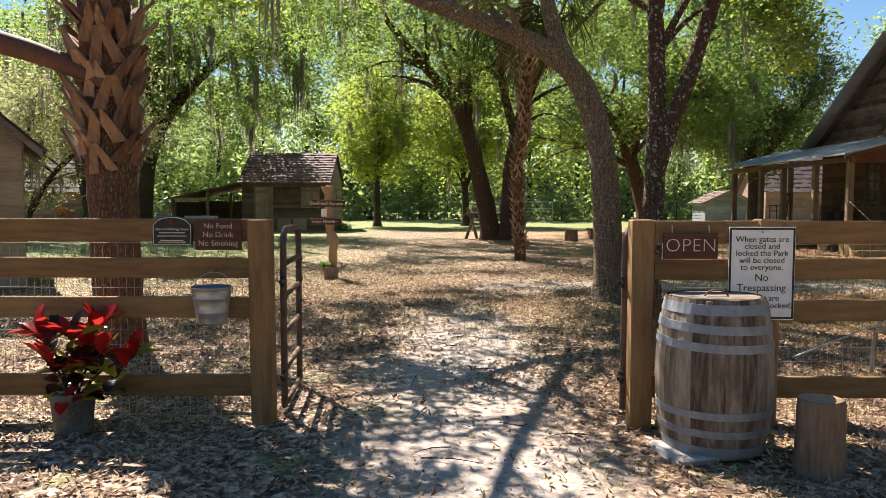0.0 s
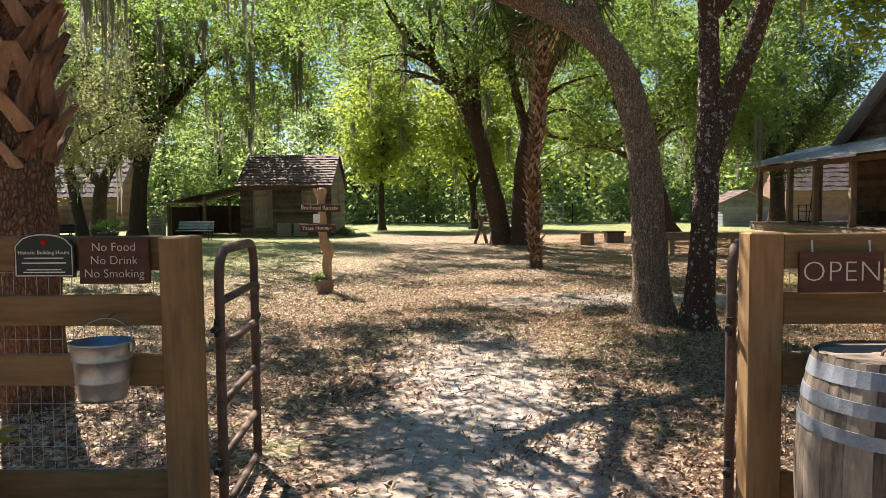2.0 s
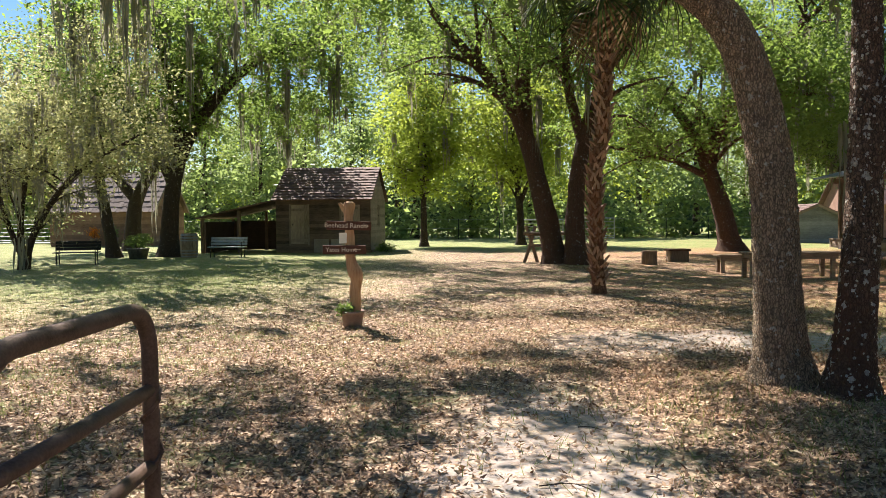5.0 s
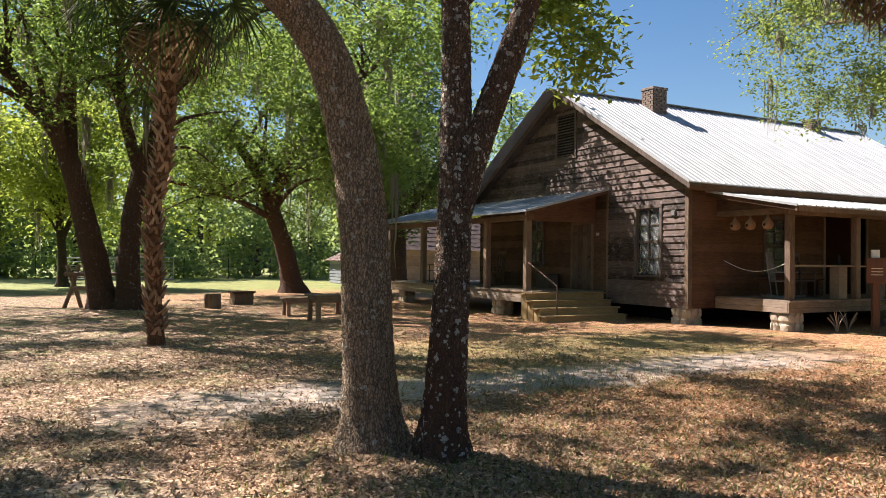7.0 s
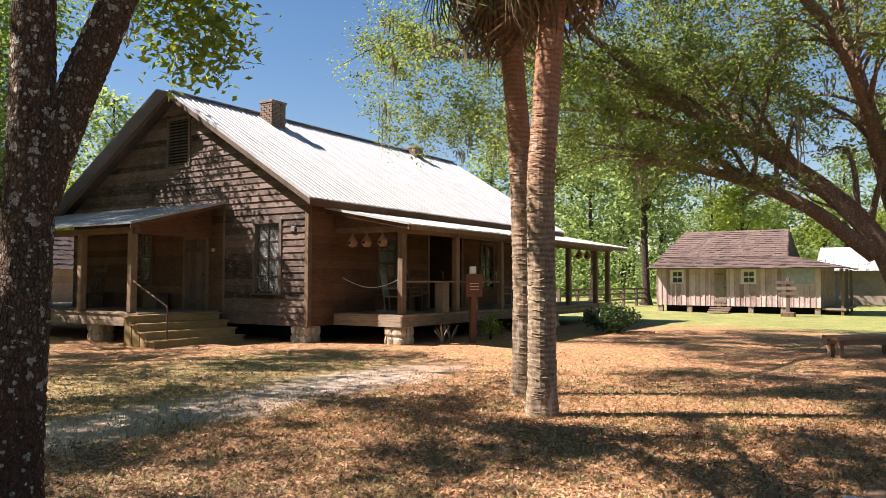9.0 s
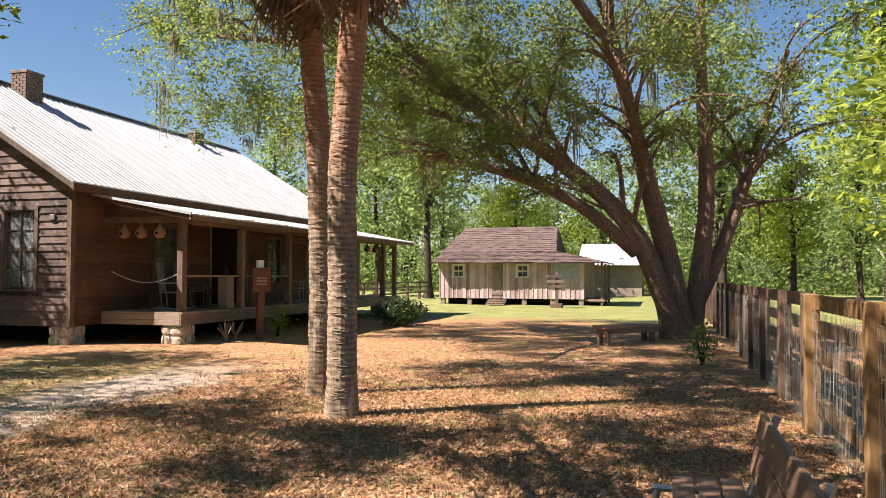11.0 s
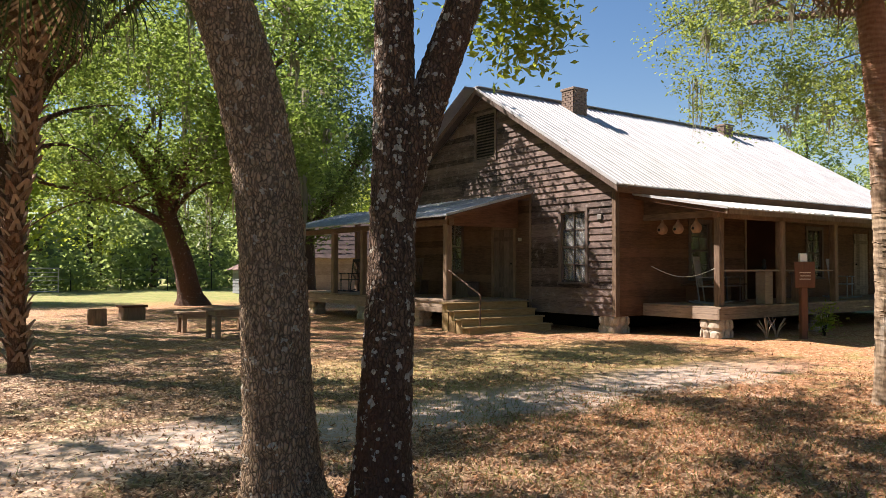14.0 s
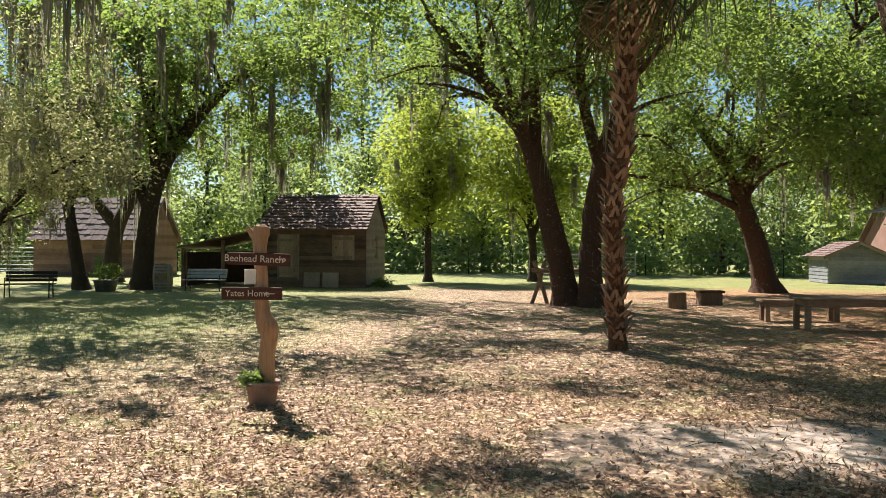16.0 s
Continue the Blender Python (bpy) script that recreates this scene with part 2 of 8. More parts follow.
    n.bump(n.maths("ADD", n.maths("MULTIPLY", tone, 0.7), n.maths("MULTIPLY", n.noise(tc, 5.0, 4), 0.9)), 0.9, 0.035)
    return n.done(col, 0.92)


GROUND = ground_material()
SIDING = wood("weathered_dark_siding", (0.026, 0.017, 0.015), (0.235, 0.165, 0.142), "y", vary=0.55, rough=0.8, stain=(0.30, 0.26, 0.245))
SIDING_WARM = wood("brown_unpainted_planks", (0.06, 0.028, 0.016), (0.21, 0.105, 0.06), "x", vary=0.45)
PORCH_WOOD = wood("weathered_porch_boards", (0.12, 0.085, 0.06), (0.36, 0.275, 0.205), "x", vary=0.4)
POST_WOOD = wood("rough_porch_posts", (0.09, 0.055, 0.036), (0.30, 0.21, 0.145), "z", vary=0.4)
FENCE = wood("brown_fence_timber", (0.12, 0.066, 0.024), (0.32, 0.19, 0.08), "x", vary=0.35, scale=0.8)
FENCE_POST = wood("brown_fence_post_timber", (0.14, 0.074, 0.028), (0.35, 0.205, 0.088), "z", vary=0.35, scale=0.8)
GREY_BOARD = wood("grey_old_boards", (0.11, 0.085, 0.068), (0.34, 0.28, 0.235), "x", vary=0.55)
PALE_BOARD = wood("pale_board_and_batten", (0.23, 0.15, 0.145), (0.62, 0.49, 0.475), "z", vary=0.7)
BENCH_WOOD = wood("worn_bench_planks", (0.14, 0.085, 0.055), (0.40, 0.28, 0.19), "x", vary=0.4)
SHED_WOOD = wood("blue_grey_planks", (0.11, 0.12, 0.135), (0.33, 0.35, 0.37), "x", vary=0.5)
STAVE = wood("silvered_barrel_staves", (0.07, 0.048, 0.033), (0.40, 0.32, 0.235), "z", vary=0.6, scale=0.8, streak=0.75, stain=(0.10, 0.07, 0.048))
STUMP = wood("old_stump_wood", (0.10, 0.065, 0.042), (0.33, 0.235, 0.16), "z", vary=0.3)
DRIFT = wood("pale_stripped_log", (0.24, 0.13, 0.065), (0.55, 0.36, 0.21), "z", vary=0.2)
SIGN_WOOD = wood("dark_red_brown_sign_board", (0.055, 0.022, 0.014), (0.13, 0.055, 0.034), "x", vary=0.2)
MARKER = wood("red_brown_marker_paint", (0.09, 0.042, 0.026), (0.17, 0.08, 0.05), "z", vary=0.2)
TEAK = wood("brown_slat_boards", (0.17, 0.10, 0.065), (0.32, 0.20, 0.13), "x", vary=0.3)
SHINGLE = wood("weathered_wood_shingles", (0.035, 0.023, 0.02), (0.26, 0.165, 0.14), "y", vary=0.6, streak=0.5, stain=(0.03, 0.03, 0.025))
RED_SHINGLE = wood("red_brown_shingles", (0.06, 0.043, 0.038), (0.20, 0.138, 0.12), "y", vary=0.6, streak=0.4)
BRICK = plain("grey_brown_brick", (0.15, 0.10, 0.075), (0.33, 0.26, 0.21), 5.0, 0.85)
MORTAR = plain("old_mortar", (0.30, 0.27, 0.22), (0.48, 0.44, 0.37), 7.0, 0.9)
STONE = plain("field_stone", (0.27, 0.22, 0.165), (0.60, 0.52, 0.42), 4.0, 0.9)
TIN = plain("pale_galvanised_roofing", (0.33, 0.34, 0.355), (0.50, 0.51, 0.53), 1.6, 0.62, 0.1, 0.1)
TIN_BLUE = plain("dull_galvanised_porch_roofing", (0.24, 0.27, 0.30), (0.52, 0.55, 0.58), 2.5, 0.5, 0.35, 0.12)
ZINC = plain("galvanised_steel", (0.30, 0.31, 0.315), (0.48, 0.49, 0.49), 9.0, 0.42, 0.85, 0.05)
HOOP = plain("grey_barrel_hoop", (0.17, 0.18, 0.20), (0.33, 0.345, 0.37), 12.0, 0.6, 0.25, 0.15)
RUST = plain("rusty_brown_pipe", (0.075, 0.042, 0.03), (0.19, 0.125, 0.09), 14.0, 0.65, 0.3, 0.2)
WIRE = plain("galvanised_wire", (0.30, 0.30, 0.29), (0.52, 0.52, 0.50), 20.0, 0.5, 0.5, 0.0)
IRON = plain("black_iron", (0.012, 0.012, 0.013), (0.035, 0.034, 0.033), 9.0, 0.5, 0.3, 0.1)
BLACK = plain("black_sign_paint", (0.010, 0.016, 0.014), (0.022, 0.032, 0.028), 9.0, 0.45, 0.0, 0.05)
WHITE = plain("white_sign_paint", (0.74, 0.735, 0.71), (0.84, 0.83, 0.80), 5.0, 0.5, 0.0, 0.03)
CREAM = plain("cream_lettering", (0.60, 0.52, 0.42), (0.74, 0.66, 0.55), 30.0, 0.7, 0.0, 0.05)
# near-black for hollow places, their shade put into the colour
SHADE_BLACK = plain("painted_shade_black", (0.008, 0.007, 0.006), (0.02, 0.017, 0.014), 2.0, 0.9)
CURTAIN = plain("grey_curtain_cloth", (0.13, 0.125, 0.12), (0.25, 0.24, 0.23), 5.0, 0.9)
FRAME = wood("grey_window_trim", (0.07, 0.052, 0.045), (0.19, 0.145, 0.125), "z", vary=0.3)
TERRA = plain("grey_brown_clay_pot", (0.20, 0.13, 0.10), (0.34, 0.25, 0.20), 8.0, 0.85)
PLASTIC = plain("dark_grey_worn_pot", (0.03, 0.032, 0.033), (0.22, 0.215, 0.20), 8.0, 0.6)
SOIL = plain("dark_potting_soil", (0.03, 0.02, 0.014), (0.07, 0.05, 0.035), 20.0, 0.95)
GOURD = plain("tan_gourd", (0.24, 0.13, 0.075), (0.38, 0.23, 0.14), 8.0, 0.6)
BLUE_GREY = plain("grey_blue_sheet", (0.20, 0.235, 0.27), (0.38, 0.42, 0.46), 5.0, 0.6)
CONCRETE = plain("pale_concrete", (0.38, 0.34, 0.30), (0.56, 0.52, 0.46), 8.0, 0.9)
OAK_BARK = bark("oak_bark_with_lichen", (0.04, 0.026, 0.018), (0.62, 0.45, 0.30), 0.27, (0.60, 0.57, 0.49))
OAK_SPOT = bark("dark_oak_bark_with_white_lichen", (0.016, 0.010, 0.008), (0.27, 0.17, 0.11), 0.37, (0.62, 0.585, 0.50), red=(0.13, 0.06, 0.036))
# darker copy of the oak bark, shade put into its base colour
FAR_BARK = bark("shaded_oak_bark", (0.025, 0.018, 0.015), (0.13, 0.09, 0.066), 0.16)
RED_BARK = bark("reddish_oak_bark", (0.045, 0.024, 0.017), (0.22, 0.12, 0.08), 0.2)
BIG_OAK_BARK = bark("grey_brown_oak_bark", (0.065, 0.038, 0.027), (0.48, 0.33, 0.23), 0.3, (0.50, 0.45, 0.38))
PALM_BARK = bark("fibrous_red_palm_trunk", (0.09, 0.04, 0.022), (0.34, 0.18, 0.10), 0.0, scale=0.7, red=(0.27, 0.11, 0.05))
RING_BARK = ringed("ringed_palm_trunk", (0.10, 0.068, 0.045), (0.48, 0.37, 0.255), (0.32, 0.10, 0.045))
BOOT = wood("palm_boots", (0.12, 0.055, 0.032), (0.42, 0.265, 0.17), "z", vary=0.6, scale=0.8)
BOOT_TAN = wood("tan_red_palm_boots", (0.17, 0.085, 0.05), (0.50, 0.34, 0.235), "z", vary=0.6, scale=0.8)
LEAF = leafy("oak_leaves", (0.035, 0.065, 0.022), (0.165, 0.235, 0.065), (0.42, 0.58, 0.11), 0.54)
LEAF_OLIVE = leafy("olive_live_oak_leaves", (0.042, 0.064, 0.024), (0.185, 0.235, 0.07), (0.46, 0.56, 0.11), 0.54)
LEAF_DARK = leafy("dark_oak_leaves", (0.020, 0.042, 0.014), (0.10, 0.15, 0.045), (0.24, 0.36, 0.07), 0.42)
LEAF_BRIGHT = leafy("spring_oak_leaves", (0.10, 0.145, 0.022), (0.25, 0.31, 0.055), (0.62, 0.72, 0.11), 0.58)
LEAF_FAR = leafy("woodland_leaves", (0.06, 0.105, 0.038), (0.21, 0.29, 0.10), (0.50, 0.62, 0.20), 0.58)
LEAF_PALE = leafy("pale_feathery_leaves", (0.20, 0.21, 0.09), (0.44, 0.43, 0.22), (0.62, 0.62, 0.28), 0.5)
PALM_LEAF = leafy("palm_fronds", (0.014, 0.028, 0.010), (0.055, 0.075, 0.022), (0.16, 0.21, 0.04), 0.25, 0.6)
DEAD_FROND = leafy("dead_palm_fronds", (0.10, 0.06, 0.035), (0.26, 0.17, 0.10), (0.4, 0.26, 0.14), 0.25, 0.7)
MOSS = leafy("spanish_moss", (0.15, 0.15, 0.11), (0.32, 0.305, 0.235), (0.42, 0.39, 0.29), 0.4, 0.9)
DRY_LEAF = leafy("fallen_oak_leaves", (0.075, 0.035, 0.018), (0.58, 0.40, 0.25), (0.35, 0.20, 0.1), 0.12, 0.75)
RED_DRY_LEAF = leafy("russet_fallen_oak_leaves", (0.14, 0.055, 0.024), (0.54, 0.29, 0.14), (0.4, 0.16, 0.06), 0.12, 0.75)
DARK_SHRUB = leafy("dark_shrub_leaves", (0.012, 0.026, 0.010), (0.05, 0.085, 0.025), (0.14, 0.22, 0.04), 0.3)
GRASS = leafy("grass_blades", (0.06, 0.085, 0.02), (0.20, 0.23, 0.06), (0.35, 0.40, 0.10), 0.35, 0.6)
CROTON_RED = leafy("red_croton_leaves", (0.14, 0.006, 0.008), (0.50, 0.022, 0.02), (0.8, 0.05, 0.03), 0.4, 0.3)
CROTON_DARK = leafy("dark_croton_leaves", (0.016, 0.007, 0.008), (0.06, 0.014, 0.012), (0.15, 0.02, 0.015), 0.2, 0.3)
CROTON_GREEN = leafy("green_and_yellow_croton_leaves", (0.08, 0.15, 0.016), (0.52, 0.42, 0.03), (0.6, 0.6, 0.06), 0.35, 0.3)
PLANT = leafy("small_pot_plant_leaves", (0.06, 0.12, 0.03), (0.20, 0.32, 0.09), (0.4, 0.5, 0.12), 0.35, 0.5)
FLOWER = leafy("orange_flowers", (0.6, 0.12, 0.02), (0.8, 0.38, 0.03), (0.9, 0.4, 0.05), 0.4, 0.5)

CABIN_BOARD = wood("dark_cabin_planks", (0.035, 0.025, 0.020), (0.17, 0.12, 0.092), "x", vary=0.6)
CABIN_SHINGLE = wood("dark_red_brown_cabin_shingles", (0.03, 0.017, 0.014), (0.22, 0.125, 0.10), "y", vary=0.8, streak=0.4)
SIDING_Y = wood("brown_porch_wall_planks", (0.06, 0.034, 0.022), (0.21, 0.125, 0.08), "y", vary=0.45)
OLD_POST = wood("old_grey_brown_fence_timber", (0.055, 0.034, 0.022), (0.19, 0.125, 0.085), "z", vary=0.5)
SIDING_Z = wood("dark_upright_boards", (0.05, 0.035, 0.028), (0.21, 0.155, 0.125), "z", vary=0.4)
PORCH_Y = wood("porch_boards_lengthwise", (0.14, 0.10, 0.075), (0.40, 0.31, 0.235), "y", vary=0.4)
POST_Y = wood("rough_porch_beam", (0.09, 0.055, 0.036), (0.28, 0.19, 0.13), "y", vary=0.3)
STEP = wood("tan_step_boards", (0.20, 0.135, 0.06), (0.48, 0.345, 0.175), "x", vary=0.3)
# paler planks, sunlight put into the colour for the cabin's side
SUNLIT_SIDING = wood("sunlit_grey_planks", (0.16, 0.13, 0.11), (0.40, 0.34, 0.29), "y", vary=0.4)
GREY_UP = wood("grey_upright_boards", (0.13, 0.10, 0.08), (0.36, 0.29, 0.23), "z", vary=0.5)
WHITE_TRIM = plain("white_window_trim", (0.55, 0.52, 0.48), (0.72, 0.69, 0.64), 6.0, 0.7)
TAN_SIDING = wood("tan_lap_siding", (0.20, 0.145, 0.09), (0.46, 0.36, 0.25), "x", vary=0.4)
BROWN_PLANK = wood("red_brown_cottage_planks", (0.13, 0.07, 0.048), (0.36, 0.22, 0.16), "y", vary=0.5)
ROSE_WOOD = wood("faded_rose_brown_planks", (0.19, 0.105, 0.075), (0.42, 0.27, 0.21), "y", vary=0.4)
LIMB = plain("smooth_red_brown_limb", (0.07, 0.03, 0.02), (0.15, 0.07, 0.045), 3.0, 0.7)
WOODS = plain("distant_woods", (0.03, 0.05, 0.02), (0.12, 0.17, 0.065), 0.35, 0.95, 0.0, 1.0, 0.6)


def glass_material():
    n = Nodes("old_window_glass")
    n.bsdf.inputs["Transmission Weight"].default_value = 0.85
    n.bump(n.noise(n.coords(), 6.0, 2), 0.1, 0.01)
    n.bsdf.inputs["Specular IOR Level"].default_value = 0.12
    return n.done((0.55, 0.57, 0.57), 0.12)


GLASS = glass_material()

# ---- building helpers ----
rng = np.random.default_rng(7)


def thing(name, label, category, at=(0, 0, 0), turn=0, group="", kind=""):
    ob = new(name)
    ob.matrix_basis = pose(*at, 0, 0, turn)
    ob.empty_display_size = 0.2
    return tagged(ob, label, category, group, kind)


def part(name, bm, material, parent=None, label="", smooth=False, kind=""):
    """Links a bmesh as one mesh object under a thing or under a part."""
    me = bpy.data.meshes.new(name)
    bm.normal_update()
    bm.to_mesh(me)
    bm.free()
    me.materials.append(material)
    if smooth:
        me.shade_smooth()
    ob = new(name, me)
    ob.parent = parent
    return tagged(ob, label, "", "", kind)


def raw(name, verts, faces, material, parent=None, label="", smooth=False, kind=""):
    """Links vertex and quad arrays as one mesh object."""
    verts, faces = np.asarray(verts, np.float32), np.asarray(faces, np.int32)
    k = faces.shape[1]
    me = bpy.data.meshes.new(name)
    me.vertices.add(len(verts))
    me.vertices.foreach_set("co", verts.ravel())
    me.loops.add(faces.size)
    me.loops.foreach_set("vertex_index", faces.ravel())
    me.polygons.add(len(faces))
    me.polygons.foreach_set("loop_start", np.arange(0, faces.size, k, dtype=np.int32))
    me.materials.append(material)
    me.update(calc_edges=True)
    if smooth:
        me.shade_smooth()
    else:
        me.shade_flat()
    ob = new(name, me)
    ob.parent = parent
    return tagged(ob, label, "", "", kind)


def box(bm, x0, x1, y0, y1, z0, z1, m=None):
    vs = [bm.verts.new((x, y, z)) for z in (z0, z1) for y in (y0, y1) for x in (x0, x1)]
    for f in ((0, 2, 3, 1), (4, 5, 7, 6), (0, 1, 5, 4), (2, 6, 7, 3), (0, 4, 6, 2), (1, 3, 7, 5)):
        bm.faces.new([vs[i] for i in f])
    if m is not None:
        bmesh.ops.transform(bm, matrix=m, verts=vs)
    return vs


def boxed(*dims, bevel=0.0, m=None):
    bm = bmesh.new()
    box(bm, *dims, m=m)
    if bevel:
        bmesh.ops.bevel(bm, geom=bm.edges[:], offset=bevel, segments=1, affect="EDGES")
    return bm


def rod(bm, a, b, r, seg=8, r2=None):
    """A round bar from a to b."""
    a, b = Vector(a), Vector(b)
    d = b - a
    m = Matrix.Translation((a + b) / 2) @ d.to_track_quat("Z", "Y").to_matrix().to_4x4()
    bmesh.ops.create_cone(bm, cap_ends=True, segments=seg, radius1=r, radius2=r if r2 is None else r2, depth=d.length, matrix=m)


def rods(pairs, r, seg=8):
    bm = bmesh.new()
    for a, b in pairs:
        rod(bm, a, b, r, seg)
    return bm


def lathe(bm, profile, seg=32, centre=(0, 0, 0), close=True):
    """Turns a profile of (radius, height) about z."""
    rings = []
    for r, z in profile:
        rings.append([bm.verts.new((centre[0] + r * math.cos(2 * math.pi * i / seg), centre[1] + r * math.sin(2 * math.pi * i / seg), centre[2] + z)) for i in range(seg)])
    for a, b in zip(rings, rings[1:]):
        for i in range(seg):
            j = (i + 1) % seg
            bm.faces.new((a[i], a[j], b[j], b[i]))
    if close:
        bm.faces.new(rings[0][::-1])
        bm.faces.new(rings[-1])
    return bm


def smooth_line(points, n):
    """A Catmull-Rom curve through the points, n samples."""
    p = np.asarray(points, float)
    p = np.vstack([2 * p[0] - p[1], p, 2 * p[-1] - p[-2]])
    t = np.linspace(0, len(p) - 3 - 1e-6, n)
    i = t.astype(int)
    u = (t - i)[:, None]
    a, b, c, d = p[i], p[i + 1], p[i + 2], p[i + 3]
    return 0.5 * (2 * b + (c - a) * u + (2 * a - 5 * b + 4 * c - d) * u**2 + (3 * b - a - 3 * c + d) * u**3)


class Geo:
    """Collects quads."""

    def __init__(self):
        self.v, self.f, self.n = [], [], 0

    def add(self, v, f):
        self.v.append(np.asarray(v, float))
        self.f.append(np.asarray(f, int) + self.n)
        self.n += len(v)

    def tube(self, line, radii, seg=10, rough=0.0, r=None):
        line = np.asarray(line, float)
        n = len(line)
        tangent = np.gradient(line, axis=0)
        tangent /= np.linalg.norm(tangent, axis=1)[:, None] + 1e-9
        side = np.cross(tangent, np.where(np.abs(tangent[:, 2:3]) > 0.9, [[0.0, 1.0, 0.0]], [[0.0, 0.0, 1.0]]))
        for i in range(1, n):
            s = side[i - 1] - tangent[i] * (side[i - 1] @ tangent[i])
            side[i] = s
            side[i] /= np.linalg.norm(s) + 1e-9
        side[0] /= np.linalg.norm(side[0]) + 1e-9
        up = np.cross(side, tangent)
        a = np.linspace(0, 2 * np.pi, seg, endpoint=False)
        rad = np.asarray(radii, float)[:, None] * np.ones((1, seg))
        if rough:
            gen = r or rng
            low = gen.normal(0, 1, (max(2, n // 2), seg))
            low = np.repeat(low, 2, 0)[:n] if len(low) * 2 >= n else np.resize(low, (n, seg))
            rad = rad * (1 + rough * (0.6 * low + 0.4 * gen.normal(0, 1, (n, seg))))
        v = line[:, None] + rad[..., None] * (np.cos(a)[None, :, None] * side[:, None] + np.sin(a)[None, :, None] * up[:, None])
        i, j = np.meshgrid(np.arange(n - 1), np.arange(seg), indexing="ij")
        k = (j + 1) % seg
        f = np.stack([i * seg + j, (i + 1) * seg + j, (i + 1) * seg + k, i * seg + k], -1).reshape(-1, 4)
        self.add(v.reshape(-1, 3), f)

    def arrays(self):
        return np.concatenate(self.v), np.concatenate(self.f)


def leaf_quads(centres, length, width, gen, droop=0.15, up=0.5, fold=0.12):
    """One folded four-cornered leaf for each centre."""
    n = len(centres)
    u = gen.normal(0, 1, (n, 3))
    u[:, 2] = u[:, 2] * 0.6 - droop
    u /= np.linalg.norm(u, axis=1)[:, None]
    w = gen.normal(0, 1, (n, 3)) + [0, 0, up]
    v = np.cross(w, u)
    v /= np.linalg.norm(v, axis=1)[:, None] + 1e-9
    s = gen.uniform(0.65, 1.3, (n, 1))
    nrm = np.cross(u, v)
    L, W = length * s, width * s
    verts = np.stack([centres, centres + u * L * 0.5 + v * W * 0.5 + nrm * W * fold, centres + u * L, centres + u * L * 0.5 - v * W * 0.5 + nrm * W * fold], 1).reshape(-1, 3)
    return verts, np.arange(4 * n).reshape(n, 4)


def clusters(points, per, spread, gen):
    """Leaf places in loose bunches round the given points."""
    c = np.repeat(points, per, 0)
    size = np.repeat(gen.uniform(0.45, 1.5, (len(points), 1)), per, 0)
    return c + gen.normal(0, 1, c.shape) * spread * size * np.array([1, 1, 0.7])


def strands(points, length, gen, per=11, width=0.03, spread=0.07):
    """Moss in hanging clumps of many thin crinkled strands."""
    n = len(points) * per
    top = np.repeat(points, per, 0) + gen.normal(0, spread, (n, 3)) * [1, 1, 0.5]
    L = np.repeat(length * gen.exponential(0.6, (len(points), 1)).clip(0.15, 1.9), per, 0) * gen.uniform(0.35, 1.1, (n, 1))
    a = gen.uniform(0, np.pi, n)
    side = np.stack([np.cos(a), np.sin(a), 0 * a], 1)
    levels, out = 6, []
    for k in range(levels):
        t = k / (levels - 1)
        centre = top - [0, 0, 1] * L * t + gen.normal(0, 0.022, (n, 3)) * [1, 1, 0] * (0.4 + t)
        half = width * 0.5 * (0.5 + math.sin(math.pi * min(1, 0.2 + t * 0.8))) * (1 - 0.8 * t**2) * gen.uniform(0.5, 1.5, (n, 1))
        out += [centre - side * half, centre + side * half]
    v = np.stack(out, 1).reshape(-1, 3)
    base = np.arange(n)[:, None] * (2 * levels)
    f = np.concatenate([base + [2 * k, 2 * k + 1, 2 * k + 3, 2 * k + 2] for k in range(levels - 1)])
    return v, f


def text_part(body, size, material, parent, at, turn=0.0, name="lettering", spacing=1.0, align="CENTER", tilt=90.0, thin=0.0):
    """Letters cut out of thin sheet, standing on a board."""
    curve = bpy.data.curves.new("letters", "FONT")
    curve.body, curve.size, curve.align_x, curve.align_y, curve.extrude = body, size, align, "CENTER", 0.0008
    curve.space_character, curve.resolution_u, curve.offset = spacing, 3, -thin
    tmp = new("letters", curve)
    bpy.context.view_layer.update()
    me = bpy.data.meshes.new_from_object(tmp.evaluated_get(bpy.context.evaluated_depsgraph_get()))
    bpy.data.objects.remove(tmp)
    bpy.data.curves.remove(curve)
    me.materials.clear()
    me.materials.append(material)
    ob = new(name, me)
    ob.parent = parent
    ob.matrix_basis = pose(*at, tilt, 0, turn)
    return ob

# ---- ground ----


def rise(x, y):
    """The height of the ground: gentle hummocks, raised round the oaks."""
    x, y = np.asarray(x, float), np.asarray(y, float)
    h = 0.018 * np.sin(x * 0.9 + 1.3 * np.sin(y * 0.6)) * np.cos(y * 0.8 + 0.7 * np.sin(x * 0.5)) + 0.012 * np.sin(x * 2.3 + y * 1.7)
    for cx, cy, a, s in ((2.55, 10.7, 0.10, 0.8), (2.0, 27.8, 0.12, 1.3), (19.2, 6.1, 0.12, 1.3), (-3.15, 7.2, 0.06, 0.7)):
        h = h + a * np.exp(-((x - cx) ** 2 + (y - cy) ** 2) / (2 * s * s))
    return h


